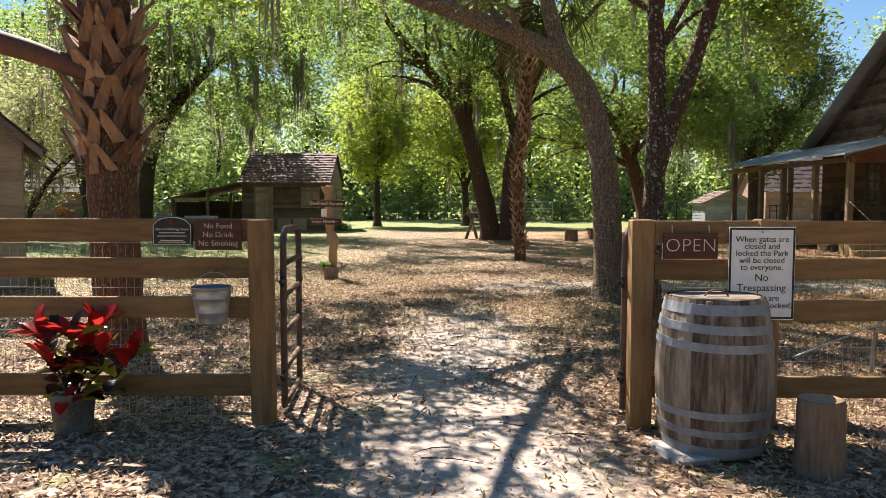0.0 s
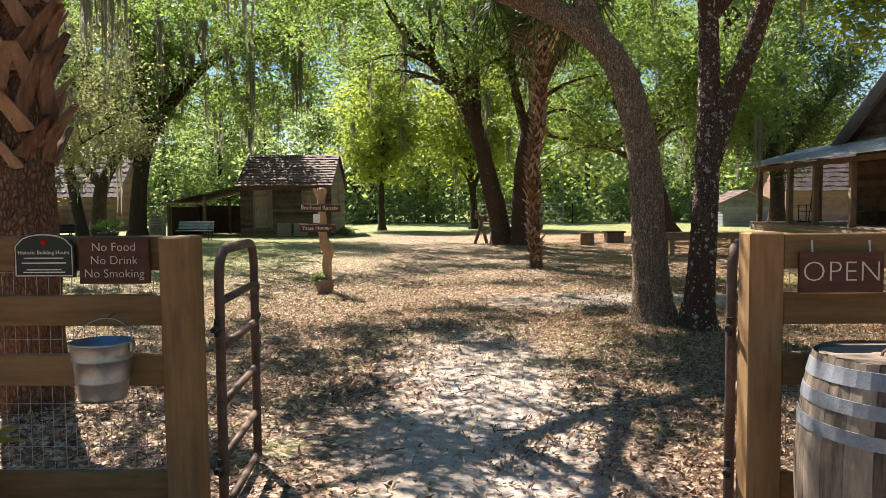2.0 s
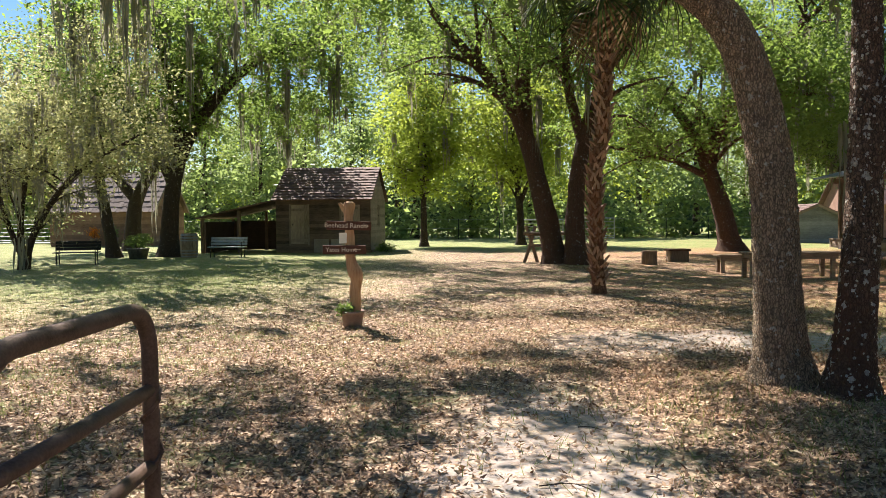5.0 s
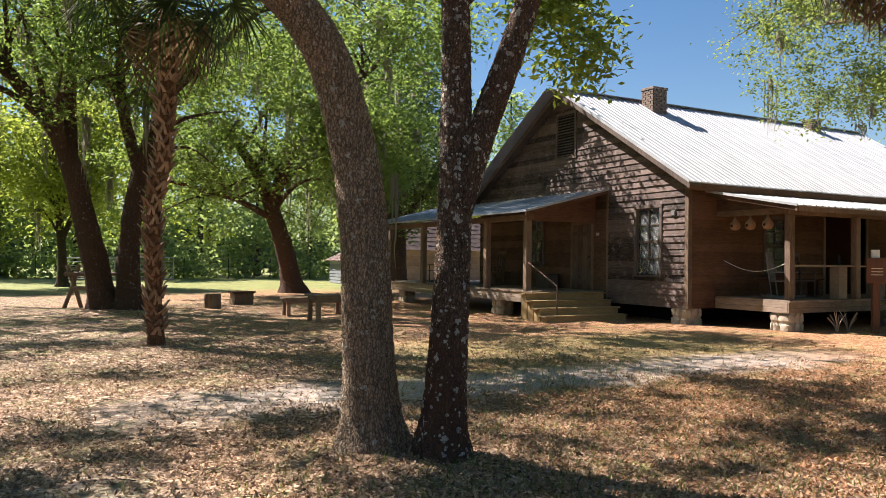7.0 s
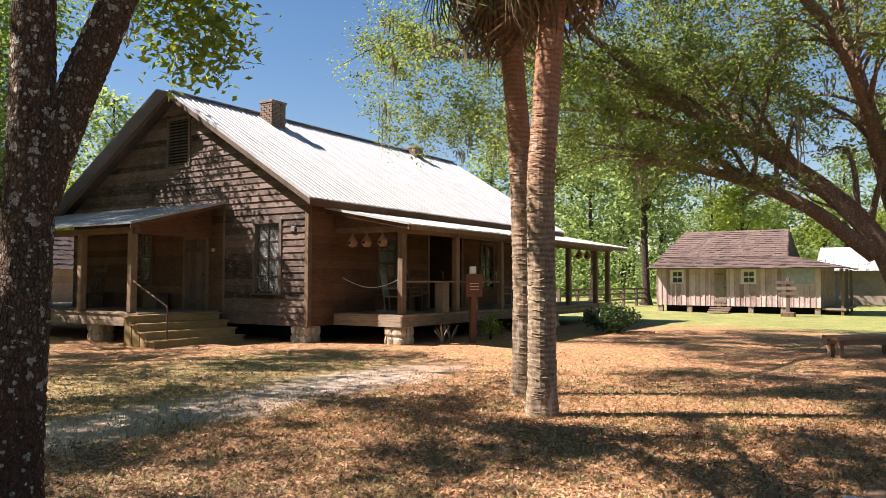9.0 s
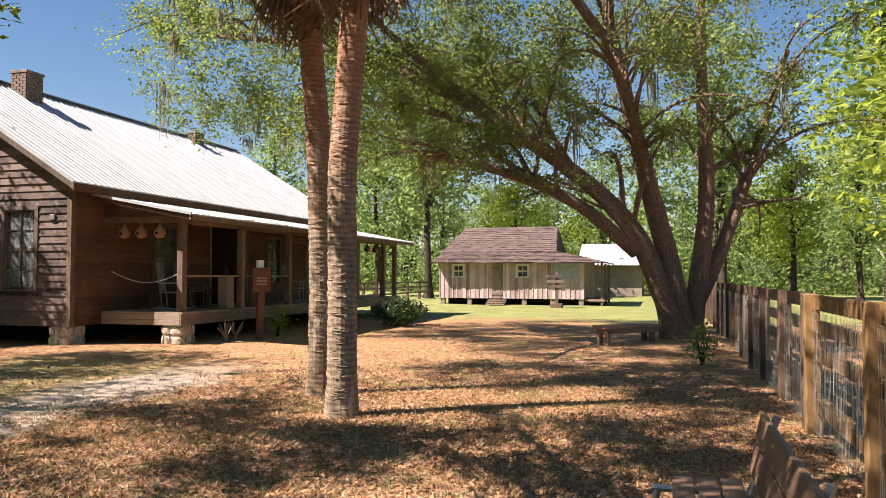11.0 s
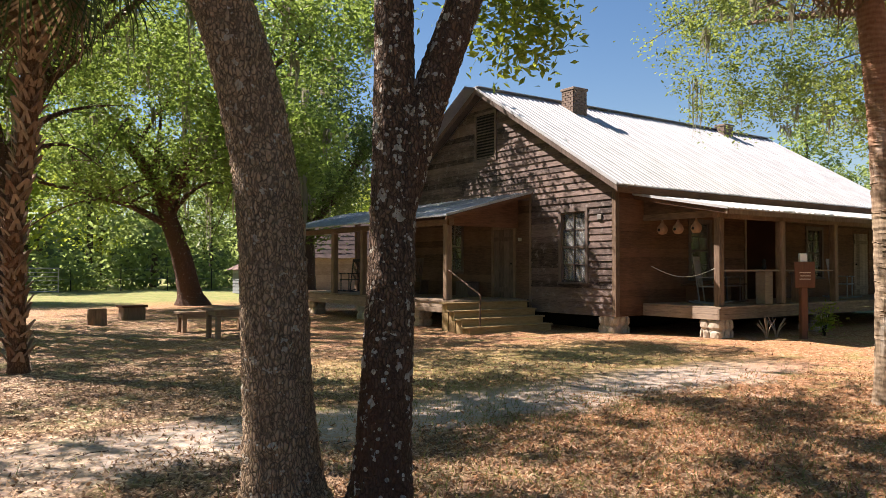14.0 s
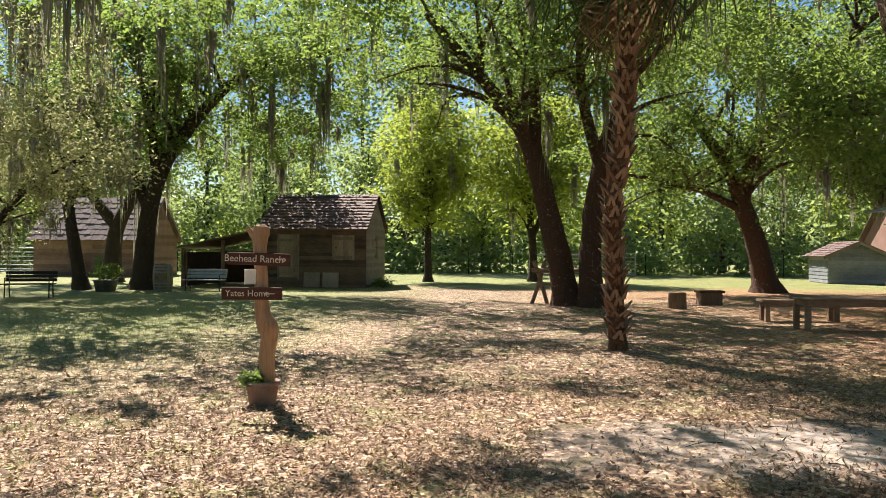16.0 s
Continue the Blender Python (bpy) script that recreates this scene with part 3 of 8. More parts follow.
def build_ground():
    u = np.linspace(-1, 1, 241)
    spread = lambda v, c: c + 22 * v + 480 * v**7  # noqa: E731
    gx, gy = np.meshgrid(spread(u, 6.0), spread(u, 14.0), indexing="ij")
    z = rise(gx, gy)
    n = len(u)
    i, j = np.meshgrid(np.arange(n - 1), np.arange(n - 1), indexing="ij")
    f = np.stack([i * n + j, (i + 1) * n + j, (i + 1) * n + j + 1, i * n + j + 1], -1).reshape(-1, 4)
    ob = raw("ground", np.stack([gx, gy, z], -1).reshape(-1, 3), f, GROUND, smooth=True)
    tagged(ob, "leaf-littered ground with sandy path and lawn", "ground", kind="structure")


build_ground()

# ---- walls made of boards ----


def cut(a0, a1, holes):
    """The stretches of a0..a1 that the holes leave."""
    runs = [(a0, a1)]
    for h0, h1 in holes:
        runs = [r for s, e in runs for r in ((s, min(e, h0)), (max(s, h1), e)) if r[1] - r[0] > 0.02]
    return runs


def wall_core(name, parent, material, axis, plane, thick, a0, a1, z0, z1, holes=(), label="", peak=None):
    """A wall with real openings. holes: (a0, a1, z0, z1). peak: (a, z) of a gable."""
    bm = bmesh.new()
    cuts_a = sorted({a0, a1, *[h for q in holes for h in q[:2]]})
    cuts_z = sorted({z0, z1, *[h for q in holes for h in q[2:]]})
    lo, hi = min(plane, plane + thick), max(plane, plane + thick)
    for s, e in zip(cuts_a, cuts_a[1:]):
        for b, t in zip(cuts_z, cuts_z[1:]):
            ma, mz = (s + e) / 2, (b + t) / 2
            if any(q[0] < ma < q[1] and q[2] < mz < q[3] for q in holes):
                continue
            if axis == "y":
                box(bm, lo, hi, s, e, b, t)
            else:
                box(bm, s, e, lo, hi, b, t)
    if peak:
        tri = [(a0, z1), (a1, z1), peak]
        pts = [[bm.verts.new((d, a, z) if axis == "y" else (a, d, z)) for a, z in tri] for d in (lo, hi)]
        bm.faces.new(pts[0])
        bm.faces.new(pts[1][::-1])
        for i in range(3):
            j = (i + 1) % 3
            bm.faces.new((pts[0][i], pts[1][i], pts[1][j], pts[0][j]))
    bmesh.ops.remove_doubles(bm, verts=bm.verts[:], dist=1e-4)
    bmesh.ops.recalc_face_normals(bm, faces=bm.faces[:])
    return part(name, bm, material, parent, label)


def lap_boards(parent, material, axis, plane, out, a0, a1, z0, z1, step, holes=(), limit=None, thick=0.036, name="plank", gen=rng):
    """Overlapping boards on a wall, each one a piece of its own."""
    z = z0
    while z < z1 - 0.03:
        t = min(z + step, z1)
        s, e = a0, a1
        if limit:
            lo_b, hi_b = limit(z)
            lo_t, hi_t = limit(t)
            s, e = max(s, lo_b), min(e, hi_b)
        mid = (z + t) / 2
        for s1, e1 in cut(s, e, [(q[0], q[1]) for q in holes if q[2] < mid < q[3]]):
            joints = [s1]
            while e1 - joints[-1] > 5.2:
                joints.append(joints[-1] + gen.uniform(2.6, 4.6))
            joints.append(e1)
            for b0, b1 in zip(joints, joints[1:]):
                b0, b1 = b0 + 0.003, b1 - 0.003
                c0, c1 = (max(b0, lo_t + 0.003), min(b1, hi_t - 0.003)) if limit else (b0, b1)
                if c1 - c0 < 0.02:
                    c0, c1 = (b0 + b1) / 2 - 0.01, (b0 + b1) / 2 + 0.01
                w = gen.uniform(-0.004, 0.004)
                d = [0.004, thick + w, 0.004, 0.007]
                v = []
                for a, zz, k in ((b0, z, 0), (b1, z, 0), (b1, z, 1), (b0, z, 1), (c0, t + 0.012, 2), (c1, t + 0.012, 2), (c1, t + 0.012, 3), (c0, t + 0.012, 3)):
                    dd = plane + out * d[k]
                    zz2 = zz + gen.uniform(-0.003, 0.003)
                    v.append((dd, a, zz2) if axis == "y" else (a, dd, zz2))
                raw(name, v, [(0, 1, 2, 3), (4, 7, 6, 5), (3, 2, 6, 7), (0, 4, 5, 1), (0, 3, 7, 4), (1, 5, 6, 2)], material, parent)
        z = t


def window_unit(parent, axis, plane, out, a0, a1, z0, z1, cols=2, rows=4, curtain=True, trim=FRAME, name="window"):
    """A sash window: trim, sill, bars, panes and a curtain behind."""
    t = 0.09
    P = lambda a_lo, a_hi, d_lo, d_hi, z_lo, z_hi: (  # noqa: E731
        (min(plane + out * d_lo, plane + out * d_hi), max(plane + out * d_lo, plane + out * d_hi), a_lo, a_hi, z_lo, z_hi)
        if axis == "y"
        else (a_lo, a_hi, min(plane + out * d_lo, plane + out * d_hi), max(plane + out * d_lo, plane + out * d_hi), z_lo, z_hi)
    )
    bm = bmesh.new()
    for q in (P(a0 - t, a0, -0.02, 0.05, z0, z1), P(a1, a1 + t, -0.02, 0.05, z0, z1), P(a0 - t, a1 + t, -0.02, 0.055, z1, z1 + t)):
        box(bm, *q)
    w = part(name, bm, trim, parent, "grey weathered sash window")
    part("window_sill", boxed(*P(a0 - t - 0.03, a1 + t + 0.03, -0.02, 0.085, z0 - 0.05, z0), bevel=0.006), trim, w)
    bm = bmesh.new()
    for i in range(cols + 1):
        a = a0 + (a1 - a0) * i / cols
        h = 0.03 if i in (0, cols) else 0.011
        box(bm, *P(a - h, a + h, -0.045, 0.0, z0, z1))
    part("sash_bar", bm, trim, w)
    bm = bmesh.new()
    for i in range(rows + 1):
        z = z0 + (z1 - z0) * i / rows
        h = 0.03 if i in (0, rows, rows // 2) else 0.011
        box(bm, *P(a0, a1, -0.047, -0.004, z - h, z + h))
    part("cross_bar", bm, trim, w)
    pane = part("pane", boxed(*P(a0, a1, -0.03, -0.024, z0, z1)), GLASS, w, "dull reflecting glass")
    pane.visible_shadow = False
    if curtain:
        n = 40
        aa = np.linspace(a0, a1, n)
        depth = plane - out * (0.09 + 0.02 * np.sin(np.linspace(0, 26, n)) + 0.008 * np.sin(np.linspace(0, 61, n)))
        v = []
        for zz in (z0, z1):
            for a, d in zip(aa, depth):
                v.append((d, a, zz) if axis == "y" else (a, d, zz))
        raw("curtain", v, [(i, i + 1, n + i + 1, n + i) for i in range(n - 1)], CURTAIN, w, "grey drawn curtain")
    return w


def plank_door(parent, axis, plane, out, a0, a1, z0, z1, material=GREY_BOARD, boards=5):
    d = new("door")
    d.parent = parent
    lo, hi = sorted((plane + out * 0.005, plane + out * 0.04))
    step = (a1 - a0) / boards
    for i in range(boards):
        q = (a0 + i * step + 0.003, a0 + (i + 1) * step - 0.003)
        dims = (lo, hi, *q, z0, z1) if axis == "y" else (*q, lo, hi, z0, z1)
        part("door_board", boxed(*dims, bevel=0.004), material, d)
    lo2, hi2 = sorted((plane + out * 0.04, plane + out * 0.062))
    for f in (0.12, 0.86):
        z = z0 + f * (z1 - z0)
        dims = (lo2, hi2, a0 + 0.02, a1 - 0.02, z - 0.06, z + 0.06) if axis == "y" else (a0 + 0.02, a1 - 0.02, lo2, hi2, z - 0.06, z + 0.06)
        part("cross_batten", boxed(*dims, bevel=0.004), material, d)
    ka = a0 + 0.09
    kd = plane + out * 0.07
    c = (kd, ka, (z0 + z1) / 2) if axis == "y" else (ka, kd, (z0 + z1) / 2)
    bm = bmesh.new()
    bmesh.ops.create_uvsphere(bm, u_segments=10, v_segments=6, radius=0.03, matrix=Matrix.Translation(c))
    part("door_knob", bm, IRON, d, "dark iron knob", True)
    tagged(d, "closed plank door")
    return d


def stone_pier(parent, x, y, w, d, z1, gen):
    """A pier of rough field stones with mortar between."""
    core = part("pier", boxed(x - w / 2 + 0.03, x + w / 2 - 0.03, y - d / 2 + 0.03, y + d / 2 - 0.03, -0.1, z1), MORTAR, parent, "stone pier under the house")
    for side in range(4):
        run = w if side % 2 == 0 else d
        a = -run / 2
        z_rows = np.linspace(-0.04, z1, max(2, int(z1 / 0.19)) + 1)
        for zb, zt in zip(z_rows, z_rows[1:]):
            a = -run / 2
            while a < run / 2 - 0.04:
                s = min(gen.uniform(0.14, 0.32), run / 2 - a)
                bm = bmesh.new()
                bmesh.ops.create_icosphere(bm, subdivisions=1, radius=0.5)
                for v in bm.verts:
                    v.co *= 1 + gen.uniform(-0.2, 0.12)
                c = a + s / 2
                px, py, dx, dy = ((x + c, y - d / 2 + 0.02, s, 0.075), (x + w / 2 - 0.02, y + c, 0.075, s), (x + c, y + d / 2 - 0.02, s, 0.075), (x - w / 2 + 0.02, y + c, 0.075, s))[side]
                bmesh.ops.scale(bm, vec=(dx * 1.16, dy * 1.16, (zt - zb) * 1.16), verts=bm.verts[:])
                bmesh.ops.translate(bm, vec=(px, py, (zb + zt) / 2), verts=bm.verts[:])
                part("stone", bm, STONE, core)
                a += s


def metal_panel(name, parent, material, p0, p1, q0, q1, thick=0.03, ribs=3):
    """A roofing sheet between the upper edge p0-p1 and the lower edge q0-q1, with raised ribs."""
    p0, p1, q0, q1 = map(np.array, (p0, p1, q0, q1))
    nrm = np.cross(p1 - p0, q0 - p0)
    nrm = nrm / np.linalg.norm(nrm)
    if nrm[2] < 0:
        nrm = -nrm
    prof = [(0, 0.03), (0.03, 0.03), (0.05, 0.0)]
    for k in range(1, ribs):
        c = k / ribs
        prof += [(c - 0.05, 0), (c - 0.03, 0.018), (c + 0.03, 0.018), (c + 0.05, 0)]
    prof += [(0.95, 0.0), (0.97, 0.024), (1.0, 0.024)]
    v = []
    for up in (1, 0):
        for t, h in prof:
            o = nrm * (h if up else -thick)
            v += [p0 + (p1 - p0) * t + o, q0 + (q1 - q0) * t + o]
    n = len(prof)
    f = [(2 * i, 2 * i + 1, 2 * i + 3, 2 * i + 2) for i in range(n - 1)]
    f += [(2 * n + 2 * i, 2 * n + 2 * i + 2, 2 * n + 2 * i + 3, 2 * n + 2 * i + 1) for i in range(n - 1)]
    f += [(2 * i + 1, 2 * n + 2 * i + 1, 2 * n + 2 * i + 3, 2 * i + 3) for i in range(n - 1)]
    f += [(2 * i, 2 * i + 2, 2 * n + 2 * i + 2, 2 * n + 2 * i) for i in range(n - 1)]
    f += [(0, 2 * n, 2 * n + 1, 1), (2 * n - 2, 2 * n - 1, 4 * n - 1, 4 * n - 2)]
    return raw(name, v, f, material, parent)


def shingle_slope(name, parent, material, p0, p1, q0, q1, courses, width, gen, label="", lift=0.03):
    """A slope covered with courses of single shingles of uneven length, over a deck."""
    p0, p1, q0, q1 = map(np.array, (p0, p1, q0, q1))
    nrm = np.cross(p1 - p0, q0 - p0).astype(float)
    nrm /= np.linalg.norm(nrm)
    if nrm[2] < 0:
        nrm = -nrm
    g = Geo()
    cube = [(0, 1, 3, 2), (4, 6, 7, 5), (0, 4, 5, 1), (2, 3, 7, 6), (0, 2, 6, 4), (1, 5, 7, 3)]
    g.add([p0 - nrm * 0.03, p1 - nrm * 0.03, q0 - nrm * 0.03, q1 - nrm * 0.03, p0, p1, q0, q1], cube)
    for c in range(courses):
        t0, t1 = c / courses, (c + 1.12) / courses
        a, b = p0 + (q0 - p0) * t0, p1 + (q1 - p1) * t0
        n = max(2, int(np.linalg.norm(b - a) / width))
        edges = np.clip((np.arange(n + 1) + gen.uniform(-0.3, 0.3, n + 1)) / n, 0, 1)
        edges[0], edges[-1] = 0, 1
        for s, e in zip(edges, edges[1:]):
            tt = t1 + gen.uniform(-0.10, 0.08) / courses
            up = lift * gen.uniform(0.6, 1.5)
            A, B = p0 + (p1 - p0) * (s + 0.001), p0 + (p1 - p0) * (e - 0.001)
            C, D = q0 + (q1 - q0) * (s + 0.001), q0 + (q1 - q0) * (e - 0.001)
            a0, b0, c0, d0 = A + (C - A) * t0, B + (D - B) * t0, A + (C - A) * tt, B + (D - B) * tt
            g.add([a0, b0, c0 + nrm * (up - 0.018), d0 + nrm * (up - 0.018), a0 + nrm * 0.012, b0 + nrm * 0.012, c0 + nrm * up, d0 + nrm * up], cube)
    return raw(name, *g.arrays(), material, parent, label, kind="stuff")


def brick_stack(name, parent, x0, x1, y0, y1, z0, z1, gen):
    """A chimney of single bricks round a mortar core."""
    core = part(name, boxed(x0 + 0.012, x1 - 0.012, y0 + 0.012, y1 - 0.012, z0, z1), MORTAR, parent, "brown brick chimney")
    proto = None
    h, z, row = 0.075, z0, 0
    while z < z1 - 0.02:
        for side in range(4):
            a0, a1 = ((x0, x1) if side % 2 == 0 else (y0, y1))
            a = a0 + (0.0 if row % 2 == side % 2 else -0.11)
            while a < a1 - 0.03:
                s, e = max(a, a0), min(a + 0.21, a1)
                if e - s > 0.04:
                    c = (s + e) / 2
                    at = ((c, y0), (x1, c), (c, y1), (x0, c))[side]
                    if proto is None:
                        proto = part("brick", boxed(-0.1, 0.1, -0.022, 0.022, 0.005, 0.07, bevel=0.004), BRICK, core)
                        ob = proto
                    else:
                        ob = new("brick", proto.data)
                        ob.parent = core
                    ob.matrix_basis = pose(*at, z + gen.uniform(-0.002, 0.002), 0, 0, 90 * (side % 2)) @ Matrix.Diagonal(((e - s - 0.012) / 0.2, 1, 1, 1))
                a += 0.22
        z += h
        row += 1
    part("chimney_cap", boxed(x0 - 0.04, x1 + 0.04, y0 - 0.04, y1 + 0.04, z1 - 0.02, z1 + 0.06, bevel=0.01), BRICK, core)


# ---- farmhouse ----
GX, FY, BY, RY, HX = 14.2, 18.85, 28.75, 23.8, 28.3
EZ, RZ = 3.52, 6.76
RAKE = (RZ - EZ) / (RY - 18.47)


def farmhouse():
    gen = np.random.default_rng(11)
    house = thing("farmhouse", "dark weathered wooden farmhouse with pale metal roof and porches", "house")
    roof_under = lambda y: RZ - 0.10 - RAKE * abs(y - RY)  # noqa: E731
    # gable wall facing the yard
    win, door, vent, win2 = (19.80, 20.64, 1.22, 2.98), (22.5, 23.36, 0.74, 2.64), (23.32, 24.16, 4.74, 6.02), (24.9, 25.7, 1.5, 2.9)
    gable = wall_core("wall", house, SIDING, "y", GX, 0.14, FY, BY, 0.42, roof_under(FY), [win, door, win2], peak=(RY, RZ - 0.12))
    grow = lambda q, d: (q[0] - d, q[1] + d, q[2] - d * 0.5, q[3] + d)  # noqa: E731
    lim = lambda z: (RY - (RZ - 0.12 - z) / RAKE, RY + (RZ - 0.12 - z) / RAKE)  # noqa: E731
    porch_zone = (21.8, BY, 0.3, 3.42)
    lap_boards(gable, SIDING, "y", GX, -1, FY + 0.09, BY, 0.42, RZ - 0.3, 0.165, [grow(win, 0.09), grow(vent, 0.08), porch_zone], lim, gen=gen)
    lap_boards(gable, SIDING_Y, "y", GX, -1, 21.86, BY, 0.74, 3.42, 0.21, [grow(door, 0.09), grow(win2, 0.09)], None, gen=gen)
    part("corner_board", boxed(GX - 0.032, GX + 0.10, FY - 0.032, FY + 0.085, 0.42, 3.45), POST_WOOD, house)
    part("corner_board", boxed(GX - 0.034, GX, 21.78, 21.86, 0.42, 3.5), POST_WOOD, house)
    window_unit(house, "y", GX, -1, *win)
    window_unit(house, "y", GX, -1, *win2, curtain=False)
    plank_door(house, "y", GX + 0.02, -1, *door, SIDING_Z, 4)
    bm = bmesh.new()
    for q in ((22.41, 22.5, 0.74, 2.73), (23.36, 23.45, 0.74, 2.73), (22.5, 23.36, 2.64, 2.73)):
        box(bm, GX - 0.05, GX + 0.02, *q)
    part("door_frame", bm, POST_WOOD, house)
    # louvred vent
    bm = bmesh.new()
    for q in ((vent[0] - 0.08, vent[0], vent[2] - 0.08, vent[3] + 0.08), (vent[1], vent[1] + 0.08, vent[2] - 0.08, vent[3] + 0.08), (vent[0], vent[1], vent[3], vent[3] + 0.08), (vent[0], vent[1], vent[2] - 0.08, vent[2])):
        box(bm, GX - 0.055, GX - 0.001, *q)
    louvre = part("vent", bm, SIDING_Z, house, "dark louvred gable vent")
    # no hole behind the slats: a near-black sheet paints the shade
    part("vent_back", boxed(GX - 0.012, GX - 0.004, vent[0], vent[1], vent[2], vent[3]), SHADE_BLACK, louvre)
    for i in range(15):
        z = vent[2] + (i + 0.5) * (vent[3] - vent[2]) / 15
        part("slat", boxed(-0.03, 0.03, vent[0], vent[1], -0.007, 0.007, m=pose(GX - 0.035, 0, z, 0, -42, 0)), SIDING_Z, louvre)
    part("meter_box", boxed(GX - 0.07, GX - 0.02, 19.24, 19.38, 2.74, 2.87, bevel=0.01), CURTAIN, house, "small white wall box")
    part("wall_lamp", boxed(GX - 0.10, GX - 0.02, 22.16, 22.25, 2.30, 2.39, bevel=0.015), CONCRETE, house, "small white box by the door")
    # front wall under the porch, with the open passage
    hall = (19.45, 21.3, 0.72, 2.95)
    fw1, fw2, fd = (17.0, 17.8, 1.3, 2.75), (22.6, 23.4, 1.3, 2.75), (25.4, 26.3, 0.72, 2.7)
    front = wall_core("wall", house, SIDING_WARM, "x", FY, 0.14, GX + 0.14, HX, 0.42, 3.5, [hall, fw1, fw2, fd])
    lap_boards(front, SIDING_WARM, "x", FY, -1, GX + 0.10, HX, 0.45, 3.45, 0.2, [grow(h, 0.09) for h in (hall, fw1, fw2, fd)], None, gen=gen)
    window_unit(house, "x", FY, -1, *fw1, curtain=False)
    window_unit(house, "x", FY, -1, *fw2, curtain=False)
    plank_door(house, "x", FY + 0.02, -1, *fd)
    bm = bmesh.new()
    for q in ((hall[0] - 0.1, hall[0]), (hall[1], hall[1] + 0.1)):
        box(bm, *q, FY - 0.05, FY + 0.14, 0.72, 3.05)
    box(bm, hall[0], hall[1], FY - 0.05, FY + 0.14, 2.95, 3.05)
    part("door_frame", bm, POST_WOOD, house)
    bm = bmesh.new()
    box(bm, hall[0] - 0.12, hall[0], FY + 0.14, BY - 0.2, 0.6, 3.2)
    box(bm, hall[1], hall[1] + 0.12, FY + 0.14, BY - 0.2, 0.6, 3.2)
    part("inner_wall", bm, SIDING_WARM, house)
    # closing walls, floor and loft
    wall_core("wall", house, SIDING_WARM, "x", BY, 0.14, GX + 0.14, HX, 0.42, 3.5)
    wall_core("wall", house, SIDING_WARM, "y", HX, 0.14, FY, BY + 0.14, 0.42, roof_under(FY), peak=(RY, RZ - 0.12))
    part("floor", boxed(GX + 0.14, HX, FY + 0.14, BY, 0.42, 0.6), PORCH_WOOD, house)
    part("loft", boxed(GX + 0.14, HX, FY + 0.14, BY, 3.2, 3.26), SIDING_WARM, house)
    # main roof
    x0, x1 = 13.82, 28.65
    n = 24
    for i in range(n):
        a, b = x0 + (x1 - x0) * i / n, x0 + (x1 - x0) * (i + 1) / n
        dz = gen.uniform(-0.006, 0.006)
        metal_panel("roof_panel", house, TIN, (a, RY, RZ + dz), (b, RY, RZ + dz), (a, 18.47, EZ + dz), (b, 18.47, EZ + dz))
    back = metal_panel("roof_slope", house, TIN, (x0, RY, RZ), (x1, RY, RZ), (x0, 29.13, EZ), (x1, 29.13, EZ), ribs=40)
    part("ridge_cap", boxed(x0, x1, -0.14, 0.14, 0.0, 0.022, m=pose(0, RY, RZ + 0.02)), TIN, house)
    for y0, y1 in ((18.47, RY), (RY, 29.13)):
        # barge boards and the boarded underside of the overhang
        for (xa, xb, d0, d1, mat, nm) in ((x0 + 0.012, x0 + 0.045, -0.17, -0.035, SIDING_Z, "barge_board"), (x0 + 0.045, GX, -0.075, -0.04, SIDING_Z, "soffit")):
            za, zb = RZ - RAKE * abs(y0 - RY), RZ - RAKE * abs(y1 - RY)
            v = [(x, y, z + d) for d in (d0, d1) for (y, z) in ((y0, za), (y1, zb)) for x in (xa, xb)]
            raw(nm, v, [(0, 2, 3, 1), (4, 5, 7, 6), (0, 1, 5, 4), (2, 6, 7, 3), (0, 4, 6, 2), (1, 3, 7, 5)], mat, house)
    part("fascia", boxed(x0 + 0.05, x1, 18.50, 18.54, EZ - 0.19, EZ - 0.03), SIDING_WARM, house)
    brick_stack("chimney", house, 16.95, 17.5, 22.95, 23.45, 6.1, 7.02, gen)
    brick_stack("chimney", house, 25.1, 25.6, 23.3, 23.7, 6.3, 6.86, gen)
    # piers
    for x, y in ((GX + 0.25, FY + 0.28), (15.42, 16.98), (19.5, 16.98), (24.0, 16.98), (27.8, 16.98), (HX, FY + 0.3)):
        stone_pier(house, x, y, 0.55, 0.5, 0.43, gen)
    for y in (24.0, 27.0, 30.5):
        stone_pier(house, 12.1, y, 0.45, 0.5, 0.45, gen)
    stone_pier(house, 12.2, 22.35, 0.6, 0.5, 0.45, gen)
    # near-black block in the crawl space, its colour stands for the shade there
    part("underside_shade_block", boxed(GX + 0.9, HX, FY + 1.4, BY, -0.05, 0.42), SHADE_BLACK, house)
    # front porch
    px0, px1, py0 = 15.1, 29.2, 16.68
    k = int((px1 - px0) / 0.14)
    for i in range(k):
        a = px0 + (px1 - px0) * i / k
        part("floor_board", boxed(a + 0.002, a + (px1 - px0) / k - 0.003, py0 - 0.03, FY - 0.06, 0.68, 0.72), PORCH_Y, house)
    for z0, z1 in ((0.43, 0.545), (0.55, 0.675)):
        part("skirt_board", boxed(px0, px1, py0, py0 + 0.04, z0, z1, bevel=0.004), PORCH_WOOD, house)
        part("skirt_board", boxed(px0 - 0.001, px0 + 0.04, py0 + 0.042, FY - 0.05, z0, z1, bevel=0.004), PORCH_Y, house)
    for x in (15.3, 17.75, 20.25, 22.75, 25.25, 27.8, 29.05):
        bm = boxed(-0.085, 0.085, -0.085, 0.085, 0.72, 2.72, bevel=0.02, m=pose(x, py0 + 0.14, 0, 0, 0, gen.uniform(-4, 4)))
